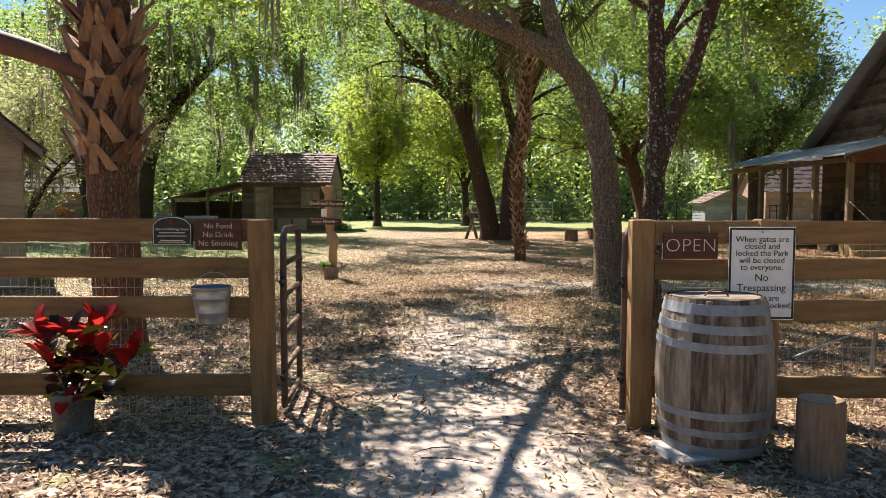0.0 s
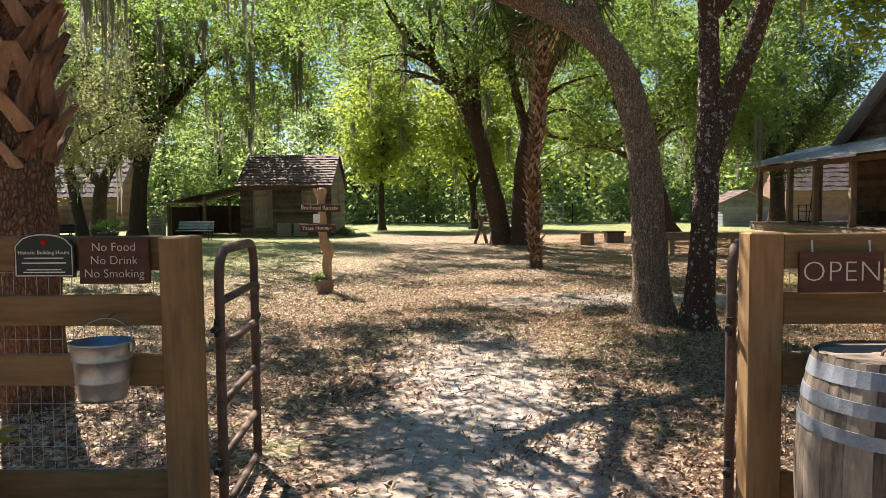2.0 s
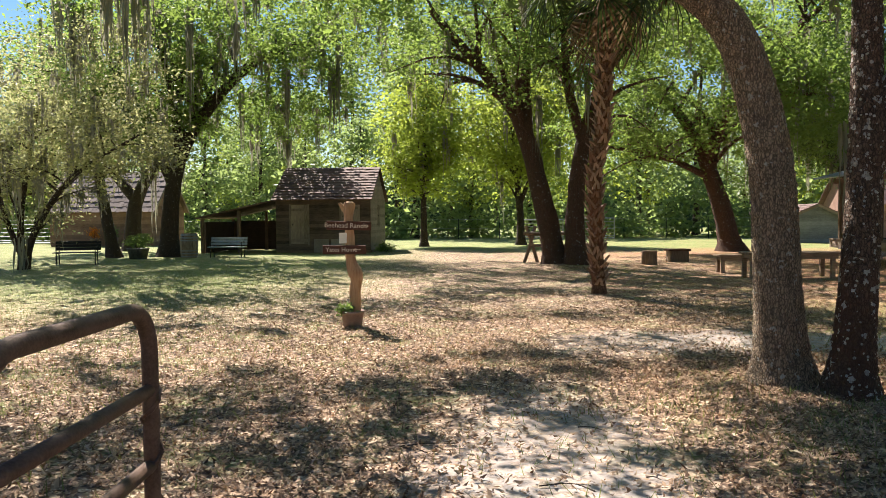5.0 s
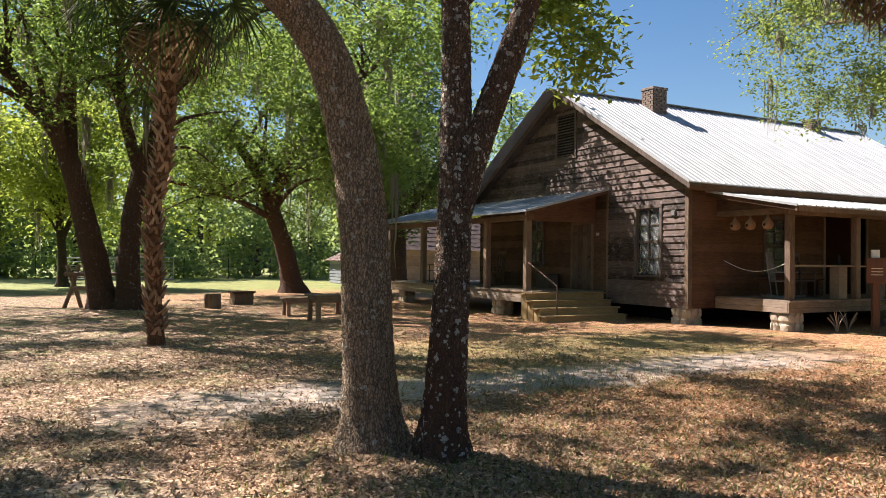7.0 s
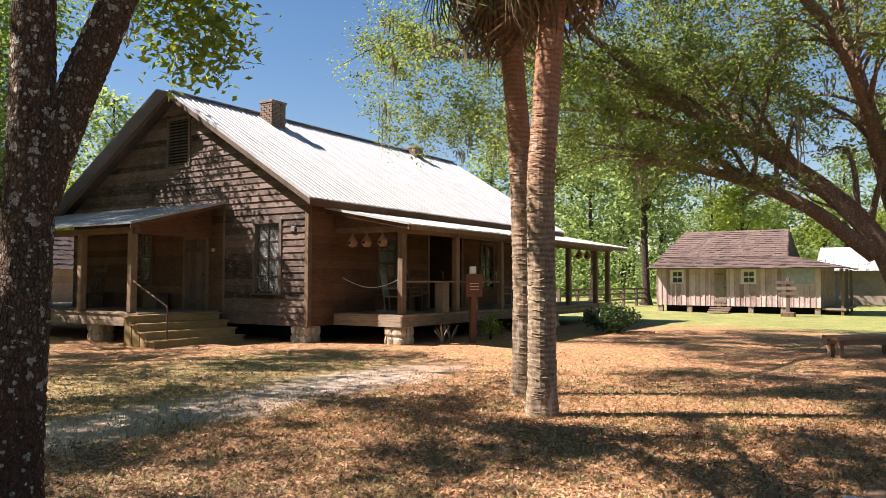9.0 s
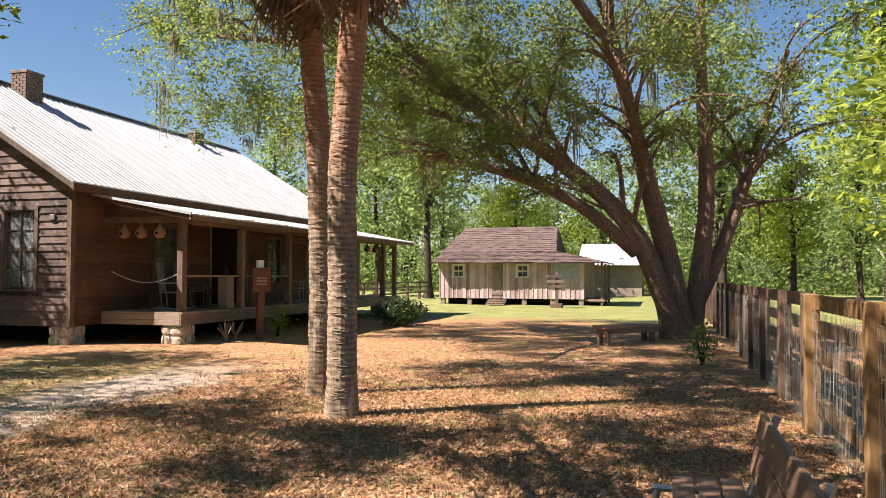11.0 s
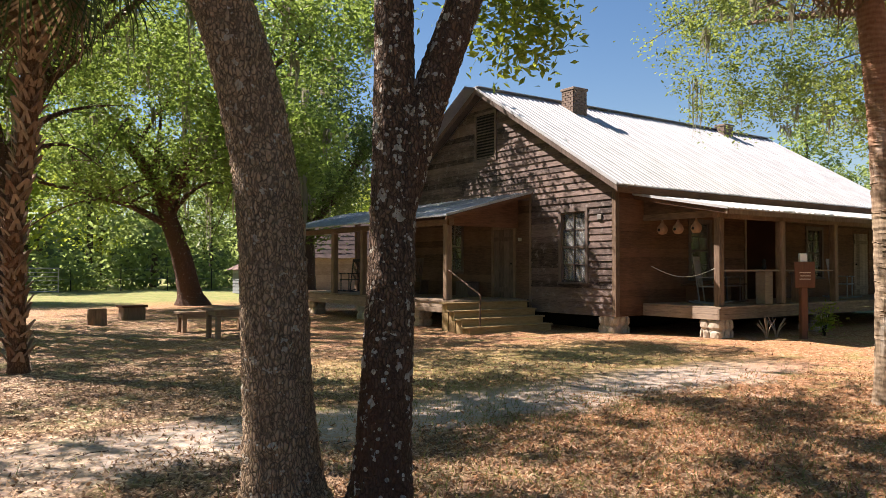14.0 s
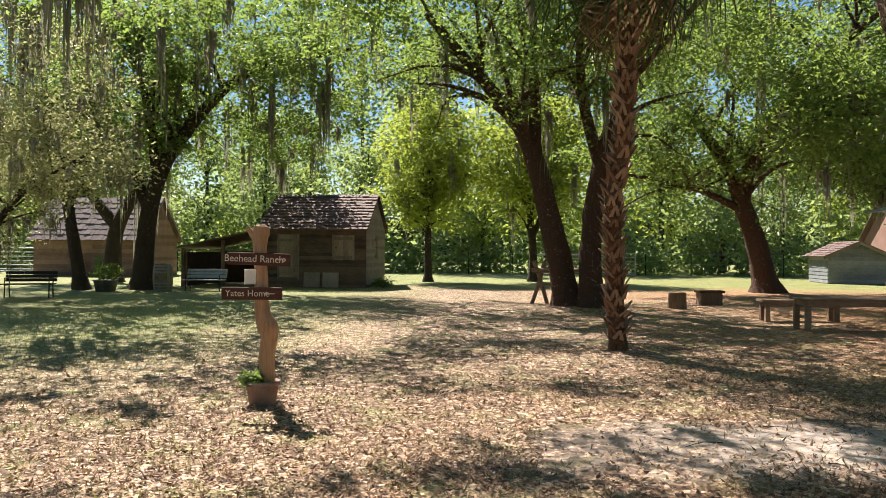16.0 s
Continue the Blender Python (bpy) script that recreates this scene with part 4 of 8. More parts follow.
        part("porch_post", bm, POST_WOOD, house, "rough square porch post")
    part("porch_beam", boxed(px0 + 0.05, px1, py0 + 0.07, py0 + 0.21, 2.70, 2.86, bevel=0.01), POST_WOOD, house)
    part("porch_beam", boxed(px0 + 0.05, px0 + 0.19, py0 + 0.21, FY - 0.03, 2.72, 2.86), POST_Y, house)
    v = [(px0 + d, y, z) for d in (0.06, 0.09) for y, z in ((py0 + 0.1, 2.86), (FY - 0.04, 2.86), (FY - 0.04, 3.30))]
    raw("gable_infill", v, [(0, 1, 2), (3, 5, 4)], SIDING_Y, house)
    n = 23
    for i in range(n):
        a, b = 14.75 + 15.0 * i / n, 14.75 + 15.0 * (i + 1) / n
        metal_panel("porch_roof_panel", house, TIN, (a, FY - 0.03, 3.36), (b, FY - 0.03, 3.36), (a, 16.22, 2.87), (b, 16.22, 2.87), ribs=3)
    part("porch_fascia", boxed(14.78, 29.75, 16.25, 16.29, 2.74, 2.85), POST_WOOD, house)
    v = [(14.80 + d, y, z + dz) for d in (0, 0.035) for dz in (-0.13, -0.02) for y, z in ((16.24, 2.87), (FY - 0.04, 3.36))]
    raw("barge_board", v, [(0, 1, 3, 2), (4, 6, 7, 5), (0, 4, 5, 1), (2, 3, 7, 6), (0, 2, 6, 4), (1, 5, 7, 3)], SIDING_WARM, house)
    for x in np.arange(15.3, 29.5, 0.62):
        v = [(x + d, y, z + dz) for d in (0, 0.05) for dz in (-0.13, -0.035) for y, z in ((16.32, 2.88), (FY - 0.05, 3.35))]
        raw("rafter", v, [(0, 1, 3, 2), (4, 6, 7, 5), (0, 4, 5, 1), (2, 3, 7, 6), (0, 2, 6, 4), (1, 5, 7, 3)], SIDING_Y, house)
    # side porch
    sx, sy0, sy1 = 11.75, 21.95, 32.0
    k = 72
    for i in range(k):
        a = sy0 + (sy1 - sy0) * i / k
        part("floor_board", boxed(sx - 0.03, GX - 0.03 if a < BY else 16.0, a + 0.002, a + (sy1 - sy0) / k - 0.003, 0.70, 0.74), PORCH_WOOD, house)
    for z0, z1 in ((0.42, 0.55), (0.555, 0.695)):
        part("skirt_board", boxed(sx, sx + 0.04, sy0, sy1, z0, z1, bevel=0.004), PORCH_Y, house)
    part("skirt_board", boxed(sx + 0.042, GX - 0.04, sy0, sy0 + 0.04, 0.45, 0.695), PORCH_WOOD, house)
    for y in (22.45, 24.55, 26.85, 28.75, 31.4):
        bm = boxed(-0.09, 0.09, -0.09, 0.09, 0.74, 2.72, bevel=0.02, m=pose(sx + 0.14, y, 0, 0, 0, gen.uniform(-4, 4)))
        part("porch_post", bm, POST_WOOD, house, "rough square porch post")
    part("porch_beam", boxed(sx + 0.07, sx + 0.21, 22.25, 31.9, 2.68, 2.84, bevel=0.01), POST_Y, house)
    part("porch_beam", boxed(sx + 0.21, GX - 0.04, 22.32, 22.46, 2.70, 2.84), POST_WOOD, house)
    v = [(x, 22.30 + d, z) for d in (0, 0.03) for x, z in ((sx + 0.05, 2.66), (GX - 0.04, 2.66), (GX - 0.04, 3.50), (sx + 0.05, 2.86))]
    raw("gable_infill", v, [(0, 1, 2, 3), (4, 7, 6, 5)], SIDING_WARM, house, "brown boards under the porch roof")
    n = 18
    for i in range(n):
        a, b = 21.75 + 10.75 * i / n, 21.75 + 10.75 * (i + 1) / n
        metal_panel("porch_roof_panel", house, TIN_BLUE, (GX - 0.04, a, 3.60), (GX - 0.04, b, 3.60), (11.35, a, 2.88), (11.35, b, 2.88), ribs=3)
    v = [(x, 21.78 + d, z + dz) for d in (0, 0.035) for dz in (-0.12, -0.04) for x, z in ((11.37, 2.88), (GX - 0.05, 3.60))]
    raw("barge_board", v, [(0, 1, 3, 2), (4, 6, 7, 5), (0, 4, 5, 1), (2, 3, 7, 6), (0, 2, 6, 4), (1, 5, 7, 3)], SIDING_WARM, house)
    part("porch_post", boxed(GX - 0.1, GX + 0.06, 31.3, 31.46, 0.74, 3.5), POST_WOOD, house)
    part("porch_beam", boxed(GX - 0.12, GX + 0.02, BY + 0.15, 32.3, 3.36, 3.52), POST_Y, house)
    # steps down from the side porch
    for i in range(4):
        z = 0.72 - 0.18 * (i + 1)
        y1 = sy0 - 0.30 * i
        part("tread", boxed(11.26, 13.97, y1 - 0.32, y1 + 0.0, z + 0.13, z + 0.17, bevel=0.006), STEP, house)
        part("riser", boxed(11.31, 13.92, y1 - 0.29, y1 - 0.26, z - 0.05, z + 0.128), STEP, house)
        part("step_block", boxed(11.36, 13.87, y1 - 0.26, y1, 0.0, z + 0.128), STEP, house)
    part("hand_rail", rods([((11.85, 22.36, 1.52), (11.73, 20.88, 0.92)), ((11.73, 20.88, 0.92), (11.73, 20.88, -0.05))], 0.021), RUST, house, "pipe hand rail")
    return house


farmhouse()

# ---- small cabin with a lean-to ----


def log_cabin():
    gen = np.random.default_rng(5)
    c = thing("cabin", "old dark plank cabin with wood shingle roof and lean-to", "cabin")
    x0, x1, y0, y1, ez, rz = -10.35, -5.95, 38.2, 42.6, 2.55, 4.0
    ym = (y0 + y1) / 2
    door, win = (-9.65, -8.85, 0.35, 2.25), (-7.3, -6.5, 1.15, 2.2)
    front = wall_core("wall", c, CABIN_BOARD, "x", y0, 0.12, x0, x1, 0.12, ez, [door, win])
    lap_boards(front, CABIN_BOARD, "x", y0, -1, x0, x1, 0.12, ez, 0.15, [(door[0] - 0.06, door[1] + 0.06, *door[2:]), (win[0] - 0.06, win[1] + 0.06, *win[2:])], gen=gen)
    wall_core("wall", c, CABIN_BOARD, "x", y1, -0.12, x0, x1, 0.12, ez)
    pitch = (rz - ez) / (ym - y0)
    for plane, out, th in ((x1, 1, -0.12), (x0, -1, 0.12)):
        side = wall_core("wall", c, CABIN_BOARD, "y", plane, th, y0 + 0.12, y1 - 0.12, 0.12, ez, peak=(ym, rz - 0.08))
        if out > 0:
            # the +x side alone gets paler boards, painted as a lit face
            lap_boards(side, SUNLIT_SIDING, "y", plane, out, y0 + 0.04, y1, 0.12, rz - 0.15, 0.15, [(ym - 0.3, ym + 0.35, 1.2, 2.2)], lambda z: (ym - max(0.05, (rz - 0.1 - z)) / pitch, ym + max(0.05, (rz - 0.1 - z)) / pitch) if z > ez else (y0, y1), gen=gen)
    plank_door(c, "x", y0 + 0.03, -1, *door, GREY_UP, 4)
    plank_door(c, "x", y0 + 0.03, -1, *win, GREY_UP, 4)
    plank_door(c, "y", x1 - 0.01, 1, ym - 0.3, ym + 0.35, 1.2, 2.2, GREY_UP, 3)
    for a, b in ((door[0] - 0.07, door[0]), (door[1], door[1] + 0.07), (win[0] - 0.07, win[0]), (win[1], win[1] + 0.07)):
        zz = (door[2], door[3]) if b < -8 else (win[2], win[3])
        part("trim_board", boxed(a, b, y0 - 0.05, y0, *zz), GREY_UP, c)
    for a in (-8.55, -7.75):
        part("leaning_board", boxed(a, a + 0.68, -0.02, 0.02, 0.0, 0.62, m=pose(0, y0 - 0.16, 0.02, -6, 0, 0)), SUNLIT_SIDING, c)
    shingle_slope("roof_slope", c, CABIN_SHINGLE, (x0 - 0.12, ym, rz + 0.05), (x1 + 0.14, ym, rz + 0.05), (x0 - 0.12, y0 - 0.4, ez - 0.12), (x1 + 0.14, y0 - 0.4, ez - 0.12), 12, 0.22, gen, "weathered wood shingles in uneven rows", 0.05)
    shingle_slope("roof_slope", c, CABIN_SHINGLE, (x0 - 0.12, ym, rz + 0.05), (x1 + 0.14, ym, rz + 0.05), (x0 - 0.12, y1 + 0.4, ez - 0.12), (x1 + 0.14, y1 + 0.4, ez - 0.12), 8, 0.4, gen)
    shingle_slope("lean_to_roof", c, CABIN_SHINGLE, (x0 + 0.05, y0 - 0.25, 2.45), (x0 + 0.05, y1, 2.45), (-14.1, y0 - 0.25, 1.62), (-14.1, y1, 1.62), 9, 0.22, gen, "", 0.04)
    for y in (y0 - 0.05, y1 - 0.3):
        for x in (-13.85, -12.1):
            top = 1.62 + (x + 14.1) / 4.0 * 0.83 - 0.06
            part("lean_to_post", boxed(x - 0.07, x + 0.07, y, y + 0.14, -0.05, top, bevel=0.015), POST_WOOD, c)
    part("lean_to_wall", boxed(-13.8, x0, y1 - 0.1, y1, 0, 1.5), CABIN_BOARD, c)
    part("lean_to_wall", boxed(-13.9, -13.8, y0 + 0.3, y1 - 0.1, 0, 1.45), CABIN_BOARD, c)
    part("base_log", boxed(x0, x1, y0 - 0.02, y0 + 0.16, -0.05, 0.14, bevel=0.03), POST_WOOD, c)
    part("base_log", boxed(x1 - 0.16, x1 + 0.02, y0 + 0.16, y1, -0.05, 0.14, bevel=0.03), POST_WOOD, c)


log_cabin()

# ---- board-and-batten house across the lawn ----


def batten_house():
    gen = np.random.default_rng(6)
    h = thing("cottage", "pale board-and-batten cottage with brown shingle hip roof", "house")
    X, y0, y1, zb, zt, X2 = 40.0, 10.48, 18.2, 0.34, 2.3, 46.0
    door, w1, w2, hatch = (14.72, 15.34, zb, 2.2), (16.9, 17.42, 1.5, 2.08), (13.4, 13.93, 1.5, 2.08), (10.72, 12.12, 1.45, 2.22)
    wall = wall_core("wall", h, PALE_BOARD, "y", X, 0.12, y0, y1, zb, zt, [door, w1, w2])
    n = 32
    for i in range(n):
        a, b = y0 + (y1 - y0) * i / n, y0 + (y1 - y0) * (i + 1) / n
        runs = [(zb, zt)]
        for q in (door, w1, w2, hatch):
            if q[0] - 0.08 < (a + b) / 2 < q[1] + 0.08:
                runs = cut(zb, zt, [(q[2] - 0.06, q[3] + 0.06)])
        for s, e in runs:
            part("board", boxed(X - 0.022, X - 0.002, a + 0.004, b - 0.004, s, e), PALE_BOARD, wall)
            part("batten", boxed(X - 0.045, X - 0.0225, b - 0.025, b + 0.025, s, e), PALE_BOARD, wall)
    window_unit(h, "y", X, -1, *w1, 2, 2, False, WHITE_TRIM)
    window_unit(h, "y", X, -1, *w2, 2, 2, False, WHITE_TRIM)
    plank_door(h, "y", X + 0.03, -1, *door, GREY_UP, 5)
    part("hatch", boxed(X - 0.03, X - 0.004, *hatch[:2], *hatch[2:], bevel=0.006), BLUE_GREY, h, "grey boarded hatch")
    wall_core("wall", h, PALE_BOARD, "x", y0, 0.12, X + 0.12, X2, zb, zt)
    wall_core("wall", h, PALE_BOARD, "x", y1, -0.12, X + 0.12, X2, zb, zt)
    wall_core("wall", h, PALE_BOARD, "y", X2, 0.12, y0, y1, zb, zt)
    shingle_slope("roof_slope", h, RED_SHINGLE, (41.4, 18.35, 2.85), (41.4, 12.1, 2.85), (39.35, 18.55, 2.22), (39.35, 9.4, 2.22), 8, 0.26, gen, "", 0.035)
    shingle_slope("roof_slope", h, RED_SHINGLE, (41.4, 12.1, 2.85), (45.5, 12.1, 2.85), (39.35, 9.4, 2.22), (47.0, 9.4, 2.22), 8, 0.26, gen, "", 0.035)
    shingle_slope("roof_slope", h, RED_SHINGLE, (43.3, 17.6, 4.3), (43.3, 12.3, 4.3), (41.3, 18.45, 2.85), (41.3, 12.1, 2.85), 13, 0.26, gen, "brown shingle roof", 0.035)
    shingle_slope("roof_slope", h, RED_SHINGLE, (43.3, 12.3, 4.3), (43.4, 12.3, 4.3), (41.3, 12.08, 2.85), (45.5, 12.08, 2.85), 12, 0.28, gen, "", 0.03)
    shingle_slope("roof_slope", h, RED_SHINGLE, (43.3, 17.6, 4.3), (43.3, 12.3, 4.3), (46.8, 18.5, 2.22), (46.8, 12.0, 2.22), 8, 0.6, gen, "", 0.03)
    shingle_slope("roof_slope", h, RED_SHINGLE, (43.3, 17.6, 4.3), (43.4, 17.6, 4.3), (41.3, 18.45, 2.85), (46.8, 18.5, 2.25), 10, 0.4, gen, "", 0.03)
    for x, y in ((40.2, 9.6), (42.6, 9.6), (45.0, 9.6)):
        part("porch_post", boxed(x - 0.06, x + 0.06, y - 0.06, y + 0.06, 0, 2.2), POST_WOOD, h)
    part("porch_floor", boxed(40.1, 46, 9.45, 10.46, 0.24, 0.34), PORCH_WOOD, h)
    for y in np.linspace(y0 + 0.15, y1 - 0.15, 6):
        part("pier", boxed(X + 0.02, X + 0.25, y - 0.12, y + 0.12, -0.05, zb), BRICK, h)
    # block behind the piers, painted as the shade below the floor
    part("underside_shade_block", boxed(X + 0.6, X2, y0 + 0.3, y1 - 0.3, -0.05, zb), SHADE_BLACK, h)
    for i in range(3):
        part("step", boxed(X - 0.75 + 0.25 * i, X - 0.47 + 0.25 * i, 14.5, 15.5, 0.02 + 0.1 * i, 0.08 + 0.1 * i), PORCH_WOOD, h)
    # metal-roofed shed beyond it
    s = thing("metal_shed", "white metal-roofed shed beyond the lawn", "shed")
    bm = bmesh.new()
    box(bm, 60, 66, 8.2, 12.2, 0, 2.4)
    part("wall", bm, GREY_UP, s)
    for i in range(10):
        a, b = 13.0 - 0.53 * i, 13.0 - 0.53 * (i + 1)
        metal_panel("roof_panel", s, TIN, (63, a, 4.1), (63, b, 4.1), (59.2, a, 2.35), (59.2, b, 2.35))
    metal_panel("roof_slope", s, TIN, (63, 13.0, 4.1), (63, 7.7, 4.1), (66.8, 13.0, 2.35), (66.8, 7.7, 2.35), ribs=12)


batten_house()


def gable_hut(name, label, category, at, turn, w, d, ez, rz, wall_mat, roof_mat, doorway=None, windows=(), porch=0.0, boards=0.18, seed=1, courses=8):
    """A small plank building with its gable to the front; x across, front at y = 0."""
    gen = np.random.default_rng(seed)
    h = thing(name, label, category, at, turn)
    holes = [q for q in ((doorway,) if doorway else ())] + list(windows)
    front = wall_core("wall", h, wall_mat, "x", 0, 0.1, -w / 2, w / 2, 0.0, ez, holes, peak=(0, rz - 0.08))
    pitch = (rz - ez) / (w / 2)
    lap_boards(front, wall_mat, "x", 0, -1, -w / 2, w / 2, 0.02, rz - 0.15, boards, [(q[0] - 0.05, q[1] + 0.05, q[2], q[3] + 0.05) for q in holes], lambda z: (-max(0.05, rz - 0.1 - z) / pitch, max(0.05, rz - 0.1 - z) / pitch) if z > ez else (-w / 2, w / 2), gen=gen)
    for px, out, th in ((-w / 2, -1, 0.1), (w / 2, 1, -0.1)):
        side = wall_core("wall", h, wall_mat, "y", px, th, 0.1, d, 0.0, ez)
        lap_boards(side, wall_mat, "y", px, out, 0.02, d, 0.02, ez, boards, gen=gen)
    wall_core("wall", h, wall_mat, "x", d, -0.1, -w / 2, w / 2, 0.0, ez, peak=(0, rz - 0.08))
    if doorway:
        plank_door(h, "x", 0.03, -1, *doorway, GREY_UP, 4)
    for q in windows:
        window_unit(h, "x", 0, -1, *q, 2, 2, False)
    o = 0.3
    for s in (-1, 1):
        shingle_slope("roof_slope", h, roof_mat, (0, -o - porch, rz + 0.04), (0, d + o, rz + 0.04), (s * (w / 2 + o), -o - porch, ez - 0.12), (s * (w / 2 + o), d + o, ez - 0.12), courses, 0.3, gen, "", 0.035)
        v = [(s * x, -o - porch + dy, z + dz) for dy in (0.0, 0.03) for dz in (-0.16, -0.02) for x, z in ((0.0, rz + 0.03), (w / 2 + o, ez - 0.13))]
        raw("barge_board", v, [(0, 1, 3, 2), (4, 6, 7, 5), (0, 4, 5, 1), (2, 3, 7, 6), (0, 2, 6, 4), (1, 5, 7, 3)], GREY_BOARD, h)
    return h


gable_hut("shed", "small blue-grey plank shed with shingle roof", "shed", (18.05, 48.6, 0), -4, 2.9, 3.2, 1.55, 2.2, SHED_WOOD, SHINGLE, seed=3, boards=0.2)

# ---- trees ----


def in_blob(centre, radii, n, gen, shell=0.35):
    """Places in an ellipsoid, fewer towards its middle."""
    d = gen.normal(0, 1, (n, 3))
    d /= np.linalg.norm(d, axis=1)[:, None]
    r = gen.uniform(shell, 1, (n, 1)) ** 0.6
    return np.asarray(centre) + d * r * np.asarray(radii)


def branching(limbs, gen, side=7, reach=2.0, seg=12, rough=0.05, flare=0.72, fine=4, plates=False):
    """Trunk and limbs with side branches and twigs; gives the wood and the places of the twigs' ends."""
    g, tips = Geo(), []
    for k, (pts, r0, r1, start) in enumerate(limbs):
        n = max(14, 5 * len(pts))
        line = smooth_line(pts, n)
        t = np.linspace(0, 1, n)
        rad = r1 + (r0 - r1) * (1 - t) ** 0.75
        if pts[0][2] < 0.3:
            rad = rad * (1 + flare * np.exp(-np.maximum(line[:, 2], 0) / 0.22))
        if plates and r0 > 0.1:
            m = int(42 * np.linalg.norm(np.diff(line, axis=0), axis=1).sum())
            t2 = np.linspace(0, 1, m)
            line2 = np.stack([np.interp(t2, t, line[:, q]) for q in range(3)], 1)
            g.tube(line2, np.interp(t2, t, rad), 36, 0.034, gen)
        else:
            g.tube(line, rad, seg, rough, gen)
        for _ in range(side):
            s = gen.uniform(start, 1)
            i = int(s * (n - 1))
            p, r = line[i], rad[i]
            along = line[min(i + 1, n - 1)] - line[max(i - 1, 0)]
            along /= np.linalg.norm(along) + 1e-9
            d = gen.normal(0, 1, 3) * [1, 1, 0.45] + along * 0.7 + [0, 0, 0.35]
            if plates:
                d[2] = abs(d[2]) + 0.25
            d /= np.linalg.norm(d)
            L = reach * gen.uniform(0.55, 1.25) * (0.28 if r0 < 0.05 else 1.0)
            bend = gen.normal(0, 0.3, 3)
            q = [p, p + d * L * 0.35 + [0, 0, 0.06 * L], p + (d + bend * 0.3) * L * 0.7, p + (d + bend * 0.7) * L - [0, 0, 0.12 * L]]
            sub = smooth_line(q, 9)
            br = min(r * 0.5, 0.028 * L + 0.01)
            g.tube(sub, np.linspace(br, 0.008, 9), 6, 0.05, gen)
            tips += list(sub[4:])
            for _ in range(fine):
                j = gen.integers(3, 9)
                e = sub[j] + (gen.normal(0, 1, 3) * [1, 1, 0.5] + [0, 0, -0.1]) * L * 0.22
                m = (sub[j] + e) / 2 + gen.normal(0, 0.05 * L, 3)
                g.tube(np.array([sub[j], m, e]), [0.011, 0.008, 0.004], 4)
                tips += [m, e]
    return g, np.array(tips)


def in_gap(p):
    """Clumps and gaps in the crowns at three sizes: true where the foliage opens along the sun's line."""
    u, v = p[:, 0] + 0.465 * p[:, 2], p[:, 1] - 0.72 * p[:, 2]
    s = 0.7 * (np.sin(1.3 * u + 0.8 * np.sin(0.9 * v)) + np.sin(1.5 * v - 0.7 * u + 0.5))
    s += 0.9 * (np.sin(3.4 * u + 1.7 * v + np.sin(1.1 * v)) + np.sin(4.3 * v - 2.3 * u + 1.0))
    s += 0.8 * (np.sin(8.3 * u - 3.1 * v + 2.0 * np.sin(0.8 * u)) + np.sin(9.7 * v + 4.2 * u + 2.0))
    # how much sun the crowns let through, set by hand for the ground below
    pick = lambda *steps: np.select([u < lim for lim, _ in steps], [val for _, val in steps], steps[-1][1])  # noqa: E731
    sunny = np.select([v < 4.5, v < 8.0, v < 11.8, v < 15.0], [pick((5.0, 0.8), (99, 0.5)), pick((3.0, 0.97), (9.0, 0.62), (99, 0.45)), pick((3.0, 0.34), (9.0, 0.52), (15.0, 0.6), (99, 0.28)), pick((2.5, 0.6), (9.0, 0.42), (15.0, 0.88), (99, 0.28))], 0.26)
    return s > 3.4 * (CLOSE * (1.0 - sunny) - 0.5)


CLOSE = 0.62


def oak(name, label, limbs, bark_mat, leaf_mat, seed, side=8, reach=2.0, blobs=(), per=26, spread=0.26, leaf=(0.115, 0.05), moss=0, moss_length=0.9, extra=None, seg=12, fine=4, lowest=2.6, keep=1.0, category="tree", moss_width=0.03, gaps=0):
    gen = np.random.default_rng(seed)
    tree = thing(name, label, category)
    wood_geo, tips = branching(limbs, gen, side, reach, seg, fine=fine, plates=seg == 16)
    raw("trunk", *wood_geo.arrays(), bark_mat, tree, "", True)
    places = [tips[gen.uniform(size=len(tips)) < keep]]
    for centre, radii, n in blobs:
        places.append(in_blob(centre, radii, int(n * (gaps or 1)), gen))
    places = np.concatenate(places)
    places = places[places[:, 2] > lowest + 0.7 * np.sin(places[:, 0] * 0.9 + seed) * np.sin(places[:, 1] * 1.1) + gen.normal(0, 0.35, len(places))]
    if gaps:
        places = places[~in_gap(places) | (gen.uniform(size=len(places)) < 0.12)]
    pts = clusters(places, per, spread, gen)
    raw("crown", *leaf_quads(pts, *leaf, gen), leaf_mat, tree, "leafy crown with gaps")
    if moss:
        low = places[gen.integers(0, len(places), moss)]
        raw("spanish_moss", *strands(low[: max(8, moss // 2)], moss_length, gen, width=moss_width), MOSS, tree, "hanging grey-green moss", kind="stuff")
    if extra is not None:
        young = in_blob(*extra, gen)
        raw("young_leaves", *leaf_quads(clusters(young[~in_gap(young)], per, spread, gen), *leaf, gen), LEAF_BRIGHT, tree, "bright yellow-green young leaves")
    return tree


